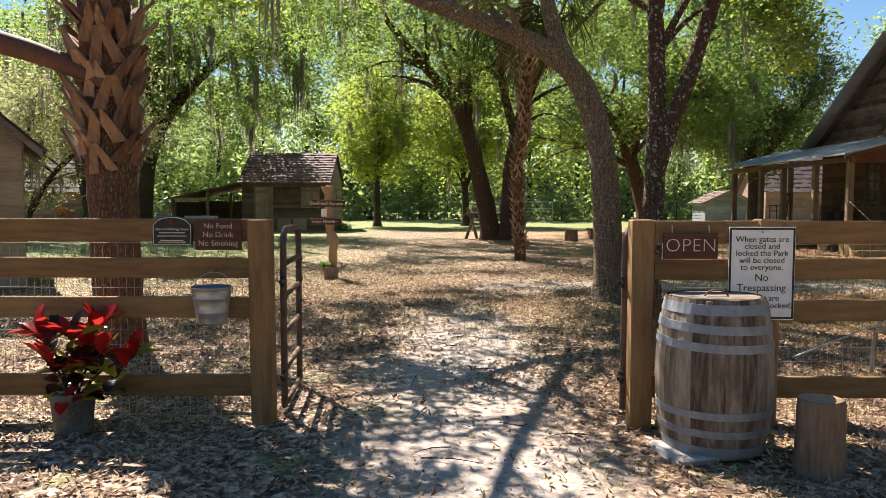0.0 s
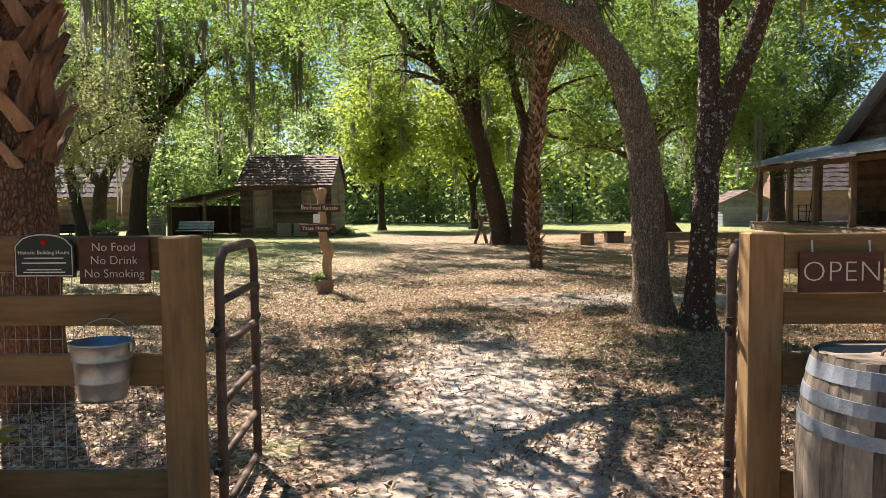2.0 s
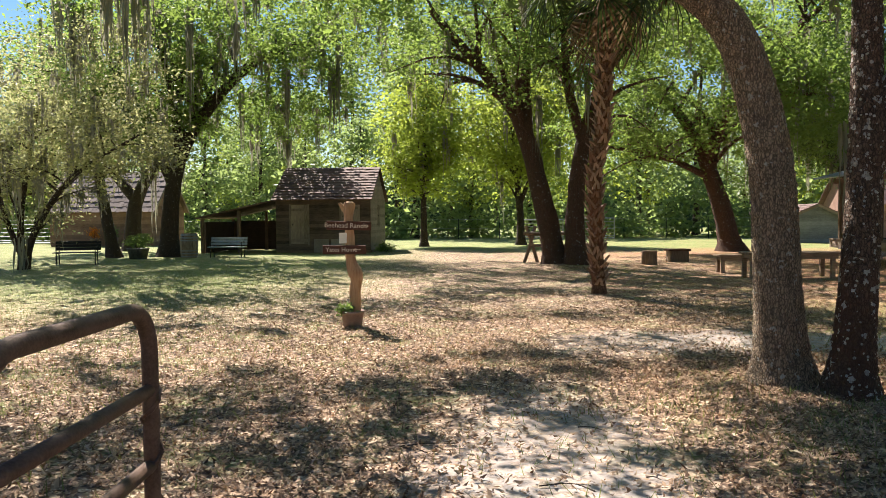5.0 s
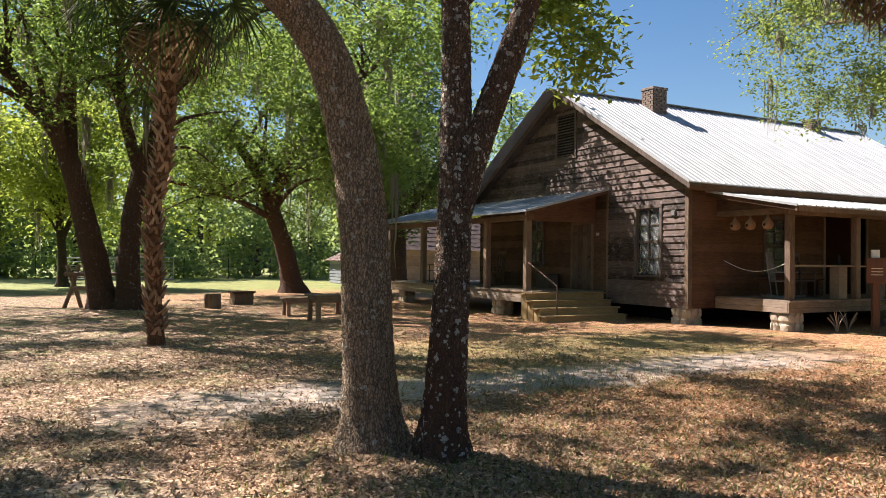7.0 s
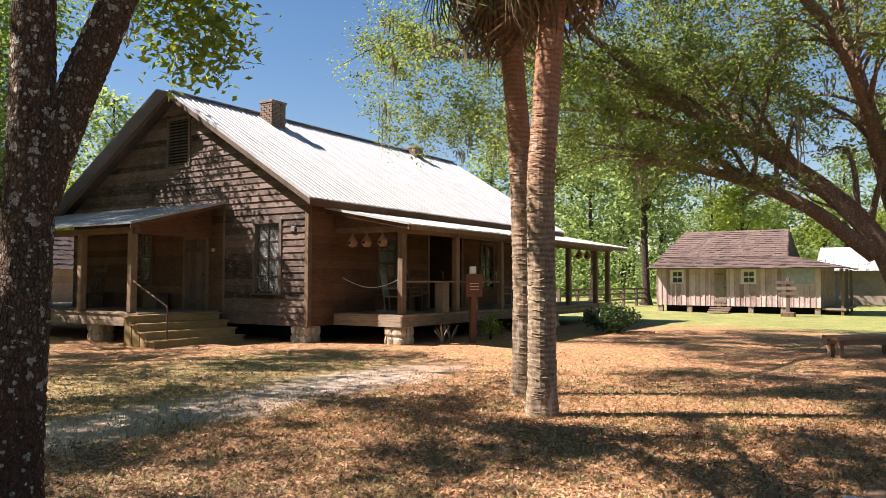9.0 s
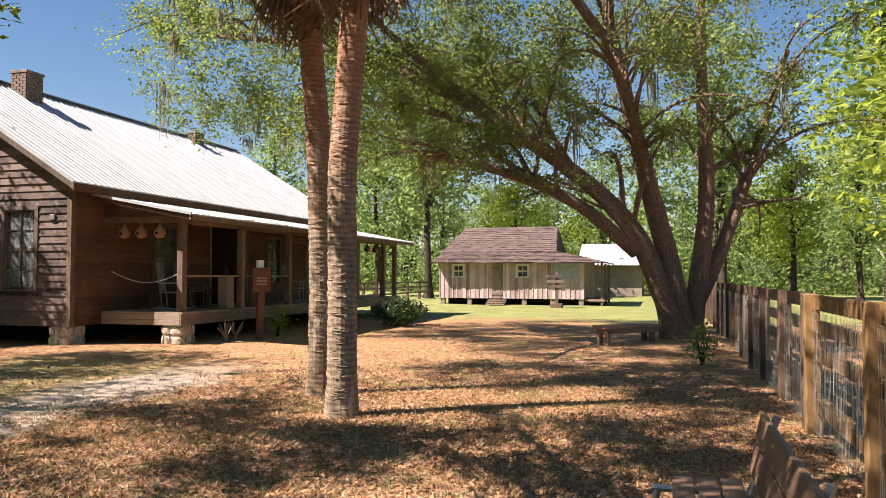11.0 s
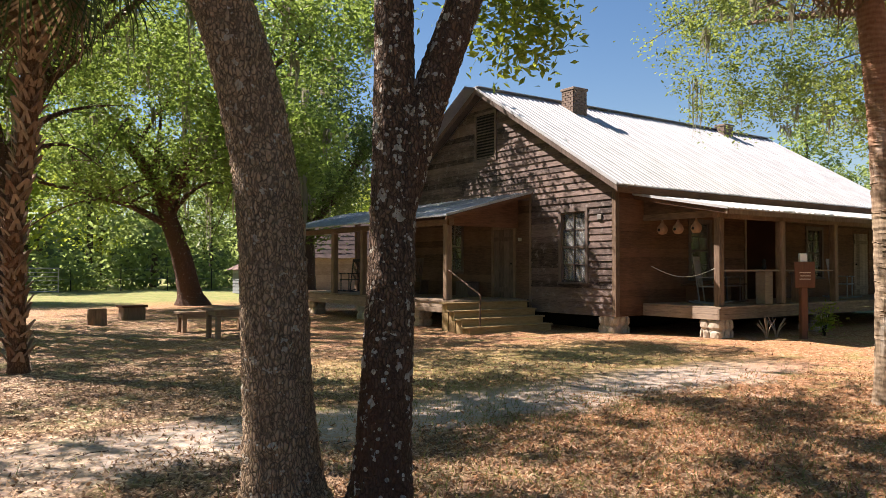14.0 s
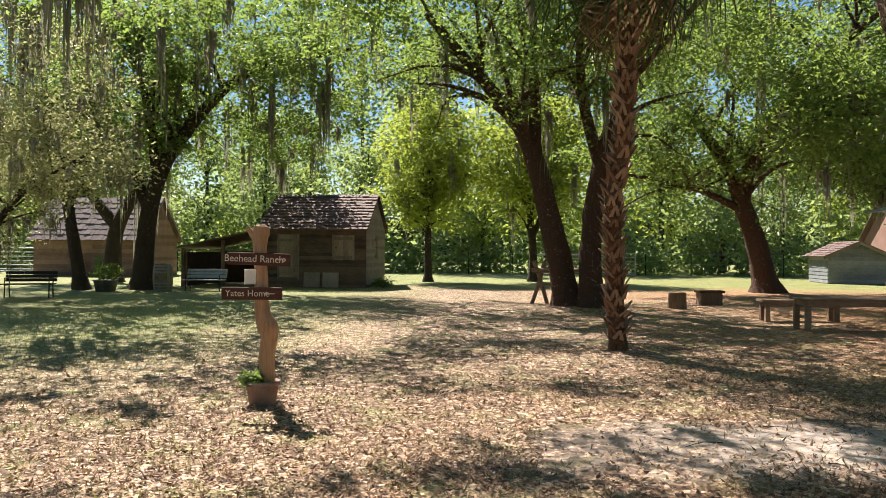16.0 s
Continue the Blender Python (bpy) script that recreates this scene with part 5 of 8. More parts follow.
# the high leaf masses to the north are unseen, added to dapple the path
oak("leaning_oak", "leaning live oak with lichen-spotted furrowed bark", [
    ([(2.40, 10.85, -0.15), (2.32, 10.83, 1.0), (2.25, 10.8, 1.96), (2.07, 10.8, 2.77), (1.82, 10.75, 3.26), (1.43, 10.7, 3.58), (0.94, 10.65, 3.80), (0.13, 10.6, 4.10), (-0.75, 10.5, 4.42), (-2.0, 10.2, 5.1), (-3.2, 9.8, 5.6)], 0.212, 0.05, 0.55),
    ([(1.82, 10.75, 3.2), (1.52, 10.8, 3.9), (1.25, 10.9, 5.2), (0.9, 11.2, 7.2), (0.2, 11.6, 8.6)], 0.13, 0.04, 0.4),
    ([(0.13, 10.6, 4.1), (-0.4, 11.6, 5.4), (-1.2, 13.0, 6.6)], 0.08, 0.03, 0.3),
    ([(-0.75, 10.5, 4.42), (-1.8, 9.2, 5.3), (-2.6, 7.8, 6.0)], 0.07, 0.03, 0.3),
], OAK_BARK, LEAF, 21, side=12, reach=2.0, blobs=[((-2.6, 10.5, 6.0), (2.9, 2.8, 1.6), 142), ((0.5, 11.5, 8.2), (3.0, 3.0, 1.5), 99), ((-3.6, 7.6, 6.6), (2.4, 2.6, 1.0), 74), ((-6.0, 11.5, 7.0), (2.6, 3.0, 1.1), 93), ((-3.0, 13.8, 7.6), (3.6, 3.0, 1.2), 130), ((-2.0, 16.8, 8.2), (3.4, 2.6, 1.2), 150), ((2.2, 17.5, 9.0), (2.6, 2.6, 1.0), 130), ((-8.0, 15.5, 8.5), (2.6, 2.8, 1.0), 120), ((-2.0, 19.6, 9.2), (2.6, 1.6, 0.8), 90)], gaps=3.2, per=50, spread=0.185, moss=300, moss_length=1.0, extra=((-2.7, 11.2, 4.9), (2.0, 1.8, 0.9), 117), seg=16, lowest=3.3)
# its topmost leaf masses are unseen, added for dapple near the gate
oak("twin_stem_oak", "dark twin-stemmed oak with white lichen patches", [
    ([(2.76, 10.42, -0.15), (2.83, 10.42, 1.0), (2.87, 10.42, 2.2), (2.86, 10.44, 3.6), (2.75, 10.5, 5.4), (2.6, 10.6, 8.0)], 0.165, 0.05, 0.6),
    ([(2.87, 10.42, 1.9), (3.03, 10.34, 2.5), (3.25, 10.22, 3.2), (3.5, 10.1, 4.1), (4.1, 9.9, 6.2), (4.6, 9.7, 7.6)], 0.13, 0.05, 0.55),
    ([(3.5, 10.1, 4.1), (4.1, 11.1, 5.0), (4.8, 11.9, 5.1), (5.35, 12.4, 4.5)], 0.045, 0.012, 0.6),
    ([(2.75, 10.5, 5.2), (3.8, 11.6, 6.2), (5.2, 12.6, 6.6)], 0.07, 0.03, 0.3),
], OAK_SPOT, LEAF, 22, side=12, reach=2.0, blobs=[((3.0, 10.6, 8.0), (3.2, 3.0, 1.6), 142), ((5.3, 12.35, 4.45), (0.6, 0.6, 0.7), 26), ((1.5, 14.0, 8.6), (3.0, 2.6, 1.0), 93), ((4.0, 8.2, 7.8), (2.2, 1.8, 0.9), 55), ((4.6, 11.8, 9.4), (2.4, 2.2, 0.8), 90)], extra=((5.3, 12.4, 4.25), (0.75, 0.7, 0.75), 90), gaps=2.8, per=48, spread=0.185, moss=40, moss_length=0.6, seg=16, lowest=3.9)
oak("big_oak", "broad many-stemmed live oak with spreading limbs and moss", [
    ([(19.15, 6.2, -0.15), (19.0, 6.55, 1.2), (18.6, 7.3, 2.8), (18.0, 8.8, 4.2), (17.3, 10.6, 5.4), (16.6, 12.6, 7.2)], 0.28, 0.07, 0.4),
    ([(18.7, 7.1, 2.1), (18.0, 8.4, 3.2), (17.4, 10.0, 3.9), (17.0, 11.8, 4.3)], 0.17, 0.05, 0.35),
    ([(19.35, 6.05, -0.15), (19.2, 6.3, 1.5), (18.9, 6.9, 4.0), (18.4, 7.5, 6.6), (18.2, 8.0, 9.0)], 0.30, 0.07, 0.45),
    ([(19.5, 5.95, -0.15), (19.6, 5.7, 1.5), (19.7, 5.5, 3.6), (19.6, 5.6, 6.2), (19.4, 5.6, 9.0)], 0.26, 0.07, 0.45),
    ([(19.6, 5.8, 0.8), (19.9, 5.1, 2.4), (20.2, 4.4, 4.4), (20.4, 3.6, 7.0)], 0.20, 0.06, 0.45),
    ([(17.3, 10.6, 5.4), (17.0, 13.0, 6.6), (17.1, 15.2, 7.2), (17.3, 17.4, 7.6)], 0.14, 0.04, 0.3),
    ([(18.9, 6.9, 4.0), (17.2, 7.2, 5.2), (15.4, 7.6, 6.2)], 0.12, 0.04, 0.3),
    ([(18.0, 8.8, 4.2), (19.2, 10.4, 5.8), (20.8, 11.8, 7.0)], 0.13, 0.04, 0.3),
    ([(17.8, 9.3, 4.5), (18.6, 12.0, 5.6), (19.6, 15.2, 6.4)], 0.11, 0.04, 0.3),
    ([(19.2, 10.4, 5.8), (21.4, 11.4, 6.4), (23.4, 12.6, 6.8)], 0.09, 0.03, 0.3),
    # two unseen limbs with high leaf masses, added to shade the yard
    ([(15.4, 7.6, 6.2), (13.5, 9.0, 7.8), (11.2, 11.0, 9.0), (9.0, 12.4, 9.6)], 0.10, 0.03, 0.5),
    ([(16.6, 12.6, 7.2), (14.6, 13.8, 8.3), (12.2, 14.8, 9.0), (8.8, 15.3, 9.0)], 0.08, 0.03, 0.5),
], BIG_OAK_BARK, LEAF_OLIVE, 23, side=14, reach=2.6, blobs=[((17.6, 10.6, 7.4), (2.6, 3.6, 2.2), 300), ((19.8, 6.5, 8.8), (4.2, 4.2, 2.4), 330), ((20.6, 11.2, 6.5), (2.2, 3.0, 2.6), 260), ((16.4, 13.2, 5.4), (1.2, 1.7, 1.6), 150), ((16.2, 11.0, 8.6), (2.2, 4.0, 1.8), 170), ((17.0, 17.0, 6.9), (2.0, 2.4, 2.2), 300), ((19.8, 15.6, 6.8), (2.6, 2.6, 2.4), 260), ((22.6, 13.2, 6.6), (2.8, 3.0, 2.4), 230), ((24.5, 9.0, 7.0), (3.0, 3.4, 2.6), 150), ((10.4, 13.2, 8.8), (2.6, 2.2, 0.9), 170), ((8.6, 15.2, 8.9), (2.6, 1.7, 0.9), 200), ((11.8, 10.6, 9.4), (3.2, 2.8, 1.0), 230), ((8.6, 12.6, 9.8), (2.6, 2.2, 0.8), 180), ((12.4, 14.6, 9.2), (2.9, 2.6, 0.8), 280), ((14.8, 11.5, 9.0), (2.2, 2.2, 0.8), 170)], gaps=1.5, per=58, spread=0.215, leaf=(0.098, 0.046), moss=420, moss_length=0.9, seg=14, lowest=3.6)
oak("leaning_red_oak", "tall leaning oak with reddish bark beside the path", [
    ([(1.75, 28.0, -0.15), (1.35, 28.0, 1.8), (0.85, 28.0, 3.8), (0.35, 28.0, 5.0), (-0.7, 27.9, 6.3), (-2.2, 27.6, 8.0)], 0.36, 0.09, 0.5),
    ([(0.8, 28.0, 4.0), (0.75, 28.2, 6.0), (0.7, 28.4, 9.0)], 0.20, 0.07, 0.3),
    ([(2.3, 27.6, -0.15), (2.25, 27.6, 1.8), (2.5, 27.65, 3.8), (3.2, 27.7, 6.0), (4.6, 27.8, 8.6)], 0.33, 0.09, 0.5),
    # unseen limb; it and the leaf masses south of y 25 are added for shade
    ([(3.2, 27.7, 6.0), (5.2, 25.6, 8.2), (7.2, 23.4, 9.3)], 0.10, 0.04, 0.5),
    ([(2.5, 27.65, 3.8), (2.0, 27.8, 6.0), (2.0, 28.0, 9.0)], 0.18, 0.07, 0.3),
], RED_BARK, LEAF, 24, side=14, reach=3.2, blobs=[((-1.5, 28, 8.2), (4.6, 4, 2.6), 270), ((4.5, 28, 8.6), (4.2, 4, 2.6), 280), ((-3.0, 24.0, 8.6), (4.0, 3.2, 1.5), 190), ((2.0, 23.5, 9.2), (4.0, 3.0, 1.3), 190), ((2.0, 19.6, 9.4), (3.0, 2.4, 1.0), 150), ((5.6, 19.5, 9.6), (2.6, 2.6, 1.0), 130), ((7.4, 22.9, 9.5), (2.3, 2.6, 0.8), 160)], gaps=2.3, per=36, spread=0.29, leaf=(0.14, 0.066), moss=160, moss_length=1.3, lowest=3.8, moss_width=0.05)
oak("lawn_oak", "dark leaning oak at the lawn's edge", [
    ([(10.3, 38.6, -0.2), (9.95, 38.6, 1.6), (9.3, 38.6, 3.6), (8.6, 38.5, 5.2), (7.0, 38.2, 7.2)], 0.50, 0.12, 0.45),
    ([(9.3, 38.6, 3.6), (9.9, 38.8, 5.6), (11.5, 39, 8.2)], 0.28, 0.09, 0.3),
    # limb reaching south with its leaves, added to dapple the gable wall
    ([(9.2, 38.6, 4.0), (9.6, 36.0, 6.2), (10.2, 32.5, 7.8), (10.8, 28.0, 8.9)], 0.22, 0.06, 0.5),
    ([(9.6, 36.0, 6.2), (10.2, 33.0, 6.0), (10.6, 30.0, 5.6)], 0.12, 0.04, 0.4),
    ([(9.5, 38.6, 3.2), (7.2, 38.2, 4.2), (4.4, 37.8, 4.7)], 0.16, 0.05, 0.3),
], RED_BARK, LEAF, 25, side=14, reach=3.6, blobs=[((8.6, 38.5, 8.6), (6.4, 5, 3.2), 620), ((13.0, 39.5, 7.0), (3.0, 3.5, 2.6), 260), ((11.0, 27.2, 8.9), (1.9, 2.8, 1.2), 120), ((10.6, 30.5, 5.8), (2.0, 3.0, 2.4), 250), ((2.0, 34.5, 8.9), (4.5, 3.4, 1.3), 260), ((6.5, 33.2, 8.9), (3.0, 3.0, 1.2), 180)], per=30, spread=0.33, leaf=(0.18, 0.085), moss=200, moss_length=1.6, lowest=3.3, moss_width=0.06)
oak("broad_dark_oak", "tall dense dark-green oak behind the farmhouse", [
    ([(16.2, 40.0, -0.2), (16.2, 40.0, 2.4), (16.0, 40.1, 5.0), (16.1, 40.0, 8.6)], 0.42, 0.1, 0.35),
    ([(16.1, 40.0, 3.2), (17.6, 39.6, 5.2), (18.8, 39.2, 7.6)], 0.2, 0.06, 0.3),
    ([(16.1, 40.0, 3.0), (14.6, 39.6, 4.8), (13.4, 39.4, 7.0)], 0.2, 0.06, 0.3),
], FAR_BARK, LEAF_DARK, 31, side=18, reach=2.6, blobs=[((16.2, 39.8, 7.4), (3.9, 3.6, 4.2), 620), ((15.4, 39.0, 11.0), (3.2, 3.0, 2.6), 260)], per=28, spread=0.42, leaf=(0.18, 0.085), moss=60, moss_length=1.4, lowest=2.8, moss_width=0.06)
oak("mossy_oak", "spreading oak hung with grey moss near the cabin", [
    ([(-14.2, 35.4, -0.2), (-14.1, 35.4, 2.0), (-13.6, 35.3, 4.2), (-12.2, 35.0, 6.2), (-9.6, 34.5, 8.2), (-5.2, 34.2, 9.0)], 0.40, 0.07, 0.4),
    ([(-14.0, 35.4, 3.2), (-15.0, 35.6, 5.0), (-17.2, 35.8, 7.2)], 0.26, 0.08, 0.3),
    ([(-13.6, 35.3, 4.2), (-13.4, 34.2, 6.6), (-13.4, 33.0, 8.8)], 0.2, 0.07, 0.3),
# the last three leaf masses are added to shade cabin roof and grass
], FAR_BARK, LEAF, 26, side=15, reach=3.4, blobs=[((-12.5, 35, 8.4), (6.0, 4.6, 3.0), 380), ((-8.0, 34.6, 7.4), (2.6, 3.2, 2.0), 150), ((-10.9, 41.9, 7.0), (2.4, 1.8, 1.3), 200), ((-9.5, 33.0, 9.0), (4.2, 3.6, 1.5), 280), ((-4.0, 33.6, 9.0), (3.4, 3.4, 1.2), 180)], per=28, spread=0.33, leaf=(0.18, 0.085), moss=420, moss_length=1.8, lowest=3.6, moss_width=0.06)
oak("mossy_oak", "slim mossy oak standing among others near the brown cottage", [
    ([(-16.2, 34.6, -0.2), (-16.6, 34.5, 2.4), (-17.0, 34.4, 5.0), (-17.6, 34.2, 8.0)], 0.26, 0.08, 0.4),
    ([(-18.6, 41.0, -0.2), (-18.4, 41.0, 2.4), (-17.2, 41.0, 4.6), (-15.2, 41.0, 7.6)], 0.42, 0.1, 0.4),
    ([(-18.4, 41.0, 2.6), (-20.0, 41.0, 4.6), (-22.0, 41.0, 7.6)], 0.28, 0.1, 0.4),
# two leaf masses clear of the limbs, added to shade the western grass
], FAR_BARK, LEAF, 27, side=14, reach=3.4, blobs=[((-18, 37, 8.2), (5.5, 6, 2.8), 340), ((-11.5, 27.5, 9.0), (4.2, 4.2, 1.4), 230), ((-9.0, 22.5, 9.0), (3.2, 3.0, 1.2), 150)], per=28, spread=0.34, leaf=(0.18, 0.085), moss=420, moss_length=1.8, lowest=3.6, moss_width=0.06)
oak("pale_feathery_tree", "pale feathery tree with moss-hung drooping branches", [
    ([(-15.4, 27.2, -0.1), (-14.9, 27.1, 1.2), (-13.6, 27.0, 2.9), (-11.2, 26.7, 4.2)], 0.13, 0.03, 0.3),
    ([(-15.4, 27.2, -0.1), (-15.5, 27.3, 1.6), (-15.0, 27.0, 3.4), (-14.2, 26.4, 5.2)], 0.12, 0.03, 0.3),
    ([(-15.5, 27.3, 0.4), (-16.3, 27.5, 2.2), (-16.6, 27.4, 4.8)], 0.10, 0.03, 0.3),
], FAR_BARK, LEAF_PALE, 28, side=16, reach=1.9, blobs=[((-14.2, 27, 4.3), (2.8, 2.4, 1.5), 200), ((-11.6, 26.6, 4.0), (2.0, 1.8, 1.2), 150), ((-12.4, 26.2, 6.2), (3.0, 2.0, 1.4), 170)], per=22, spread=0.3, leaf=(0.13, 0.055), moss=260, moss_length=1.2, lowest=1.7, moss_width=0.04)
oak("young_tree", "slender young tree with bright spring leaves on the lawn", [
    ([(-4.2, 45.5, -0.1), (-4.2, 45.5, 2.4), (-4.1, 45.5, 5.0), (-4.2, 45.5, 8.5)], 0.20, 0.05, 0.35),
], FAR_BARK, LEAF_BRIGHT, 29, side=26, reach=2.2, blobs=[((-4.2, 45.5, 6.4), (2.6, 2.6, 3.2), 330)], per=20, spread=0.45, leaf=(0.24, 0.11), moss=60, moss_length=1.5, lowest=2.6, moss_width=0.06)
oak("young_tree", "slender young tree with sparse bright leaves on the lawn", [
    ([(1.2, 47.0, -0.1), (1.1, 47.0, 2.4), (0.8, 47.0, 5.0), (0.6, 47.0, 9.0)], 0.24, 0.06, 0.35),
    ([(1.1, 47.0, 2.2), (1.8, 47.0, 4.2), (2.6, 47.0, 7.0)], 0.14, 0.05, 0.35),
], FAR_BARK, LEAF_BRIGHT, 30, side=22, reach=2.8, blobs=[((0.8, 47, 7.0), (4.2, 3.4, 3.2), 420)], per=20, spread=0.45, leaf=(0.24, 0.11), moss=80, moss_length=1.6, lowest=3.0, moss_width=0.06)

# ---- palms ----


def frond_mesh(name, gen, stem=0.9, blade=0.85, n=26, droop=0.5):
    """A fan leaf on a stem: the stem and its folded blades."""
    g = Geo()
    s = np.linspace(0, 1, 7)[:, None]
    line = np.concatenate([s * stem, 0 * s, 0.18 * stem * np.sin(s * 2.2)], 1)
    g.tube(line, np.linspace(0.016, 0.009, 7), 5)
    tip = line[-1]
    for k in range(n):
        a = math.radians(-125 + 250 * (k + 0.5) / n) + gen.normal(0, 0.03)
        L = blade * (0.72 + 0.28 * math.cos(a)) * gen.uniform(0.85, 1.1)
        d = np.array([math.cos(a), math.sin(a), 0])
        w = np.array([-math.sin(a), math.cos(a), 0]) * 0.021
        hang = droop * gen.uniform(0.6, 1.4)
        rows = []
        for t, h in ((0.0, 0.5), (0.35, 1.0), (0.7, 0.8), (1.0, 0.08)):
            c = tip + d * L * t * (1 - 0.18 * t * hang) + np.array([0, 0, 0.10 * t - hang * L * t**2.2])
            rows += [c - w * h, c + w * h]
        g.add(rows, [(0, 1, 3, 2), (2, 3, 5, 4), (4, 5, 7, 6)])
    return g.arrays()


def boot_mesh(gen):
    """The cut-off base of a palm leaf: a split strap that stands off the trunk."""
    g = Geo()
    cube = [(0, 1, 3, 2), (4, 6, 7, 5), (0, 4, 5, 1), (2, 3, 7, 6), (0, 2, 6, 4), (1, 5, 7, 3)]
    for s in (-1, 1):
        pts = []
        for t, w, off in ((0.0, 0.055, 0.0), (0.5, 0.045, 0.05), (1.0, 0.034, 0.12)):
            c = s * (0.105 - 0.10 * t)
            pts.append([(c - w, -off - 0.012, 0.34 * t), (c + w, -off - 0.012, 0.34 * t), (c - w, -off + 0.016, 0.34 * t), (c + w, -off + 0.016, 0.34 * t)])
        for lo, hi in zip(pts, pts[1:]):
            g.add([lo[0], lo[1], lo[2], lo[3], hi[0], hi[1], hi[2], hi[3]], cube)
    return g.arrays()


def palm(name, label, line, r0, r1, crown_n, seed, boots=0, boot_from=0.0, boot_to=99.0, boot_size=1.0, bark_mat=PALM_BARK, boot_mat=BOOT, dead=6, stem=0.9, blade=0.85, rings=False, tail=0.0):
    gen = np.random.default_rng(seed)
    p = thing(name, label, "palm tree")
    n = 60
    ln = smooth_line(line, n)
    rad = np.linspace(r0, r1, n) * (1 + 0.25 * np.exp(-np.maximum(ln[:, 2], 0) / 0.2))
    if rings:
        ln = smooth_line(line, 240)
        rad = np.linspace(r0, r1, 240) * (1 + 0.25 * np.exp(-np.maximum(ln[:, 2], 0) / 0.2)) * (1 + gen.normal(0, 0.006, 240))
    g = Geo()
    g.tube(ln, rad, 20, 0.03, gen)
    raw("trunk", *g.arrays(), bark_mat, p, "", not rings)
    if rings:
        g = Geo()
        z = 0.04
        while z < line[-1][2] - 0.4:
            i = int(np.searchsorted(ln[:, 2], z))
            for _ in range(gen.integers(2, 5)):
                a0, arc = gen.uniform(0, 6.28), gen.uniform(0.35, 1.7)
                a = np.linspace(a0, a0 + arc, 7)
                r = rad[i] * 1.0 + gen.normal(0, 0.002, 7)
                zz = z + gen.normal(0, 0.012) + np.cumsum(gen.normal(0, 0.004, 7)) + 0.012 * np.sin(a + 1.0)
                g.tube(np.stack([ln[i][0] + r * np.cos(a), ln[i][1] + r * np.sin(a), zz], 1), gen.uniform(0.003, 0.008) * np.array([0.3, 0.8, 1.1, 1.0, 1.15, 0.7, 0.3]), 5)
            z += gen.uniform(0.025, 0.06)
        raw("leaf_scar_ridge", *g.arrays(), bark_mat, p, "uneven ridges of old leaf scars", kind="stuff")
    if boots:
        proto = None
        z0, z1 = max(boot_from, 0.05), min(boot_to, line[-1][2])
        for k in range(boots):
            z = z0 + (z1 - z0) * (k + gen.uniform(-0.3, 0.3)) / boots
            i = int(np.clip(np.searchsorted(ln[:, 2], z), 0, len(ln) - 1))
            a = k * 137.5 + gen.uniform(-9, 9)
            c, r = ln[i], rad[i] * 0.93
            s = boot_size * gen.uniform(0.8, 1.2)
            if proto is None:
                proto = raw("boot", *boot_mesh(gen), boot_mat, p)
                ob = proto
            else:
                ob = new("boot", proto.data)
                ob.parent = p
            ob.matrix_basis = pose(*c, 0, 0, a) @ pose(0, -r, 0, gen.uniform(6, 26), gen.uniform(-16, 16), 0) @ Matrix.Diagonal((s, s, s * gen.uniform(0.8, 1.15), 1))
    top = ln[-1]
    meshes = []
    for k in range(crown_n + dead):
        old = k >= crown_n
        if k < 4 or (old and k < crown_n + 2):
            ob = raw("frond", *frond_mesh("frond", gen, stem, blade, 28, 0.9 if old else 0.45), DEAD_FROND if old else PALM_LEAF, p, "dead hanging brown fan frond" if old else "green fan frond")
            meshes.append((ob.data, old))
        else:
            pick = [m for m, o in meshes if o == old]
            ob = new("frond", pick[k % len(pick)])
            ob.parent = p
        lift = gen.uniform(-82, -60) if old else 70 - 140 * (k / max(1, crown_n - 1)) + gen.uniform(-10, 10)
        ob.matrix_basis = pose(*(top + np.array([0, 0, -0.15 if old else 0.1])), 0, 0, k * 137.5 + gen.uniform(-12, 12)) @ pose(r1 * 0.8, 0, 0, gen.uniform(-15, 15), -lift, 0)
    return p


palm("cabbage_palm", "thick cabbage palm with red-brown trunk and leaf boots", [(-3.12, 7.25, -0.1), (-3.15, 7.22, 1.5), (-3.18, 7.2, 3.2), (-3.25, 7.3, 10.5)], 0.225, 0.23, 26, 41, boots=200, boot_from=1.75, boot_to=8.0, boot_size=1.0, bark_mat=PALM_BARK, dead=5, stem=1.1, blade=1.0)
palm("cabbage_palm", "slim cabbage palm with criss-cross leaf boots", [(1.92, 19.55, -0.1), (1.86, 19.55, 1.2), (1.82, 19.5, 2.4), (1.98, 19.45, 3.6), (2.02, 19.45, 6.7)], 0.128, 0.13, 30, 42, boots=250, boot_from=0.1, boot_size=0.58, boot_mat=BOOT_TAN, dead=3, stem=1.15, blade=1.25)
palm("bare_trunk_palm", "cabbage palm with bare ringed trunk in the yard", [(8.52, 9.9, -0.1), (8.51, 9.9, 1.5), (8.51, 9.91, 2.7), (8.53, 9.87, 3.35), (8.56, 9.79, 4.6), (8.62, 9.65, 6.3)], 0.165, 0.15, 24, 43, dead=7, stem=1.0, blade=0.95, rings=True, bark_mat=RING_BARK)
palm("bare_trunk_palm", "cabbage palm with slightly bent ringed trunk in the yard", [(9.84, 10.8, -0.1), (9.84, 10.79, 1.5), (9.82, 10.83, 3.0), (9.8, 10.87, 3.75), (9.77, 10.93, 4.5), (9.7, 11.08, 6.5)], 0.165, 0.15, 24, 44, dead=6, stem=1.0, blade=0.95, rings=True, bark_mat=RING_BARK)


# ---- woods round the place ----


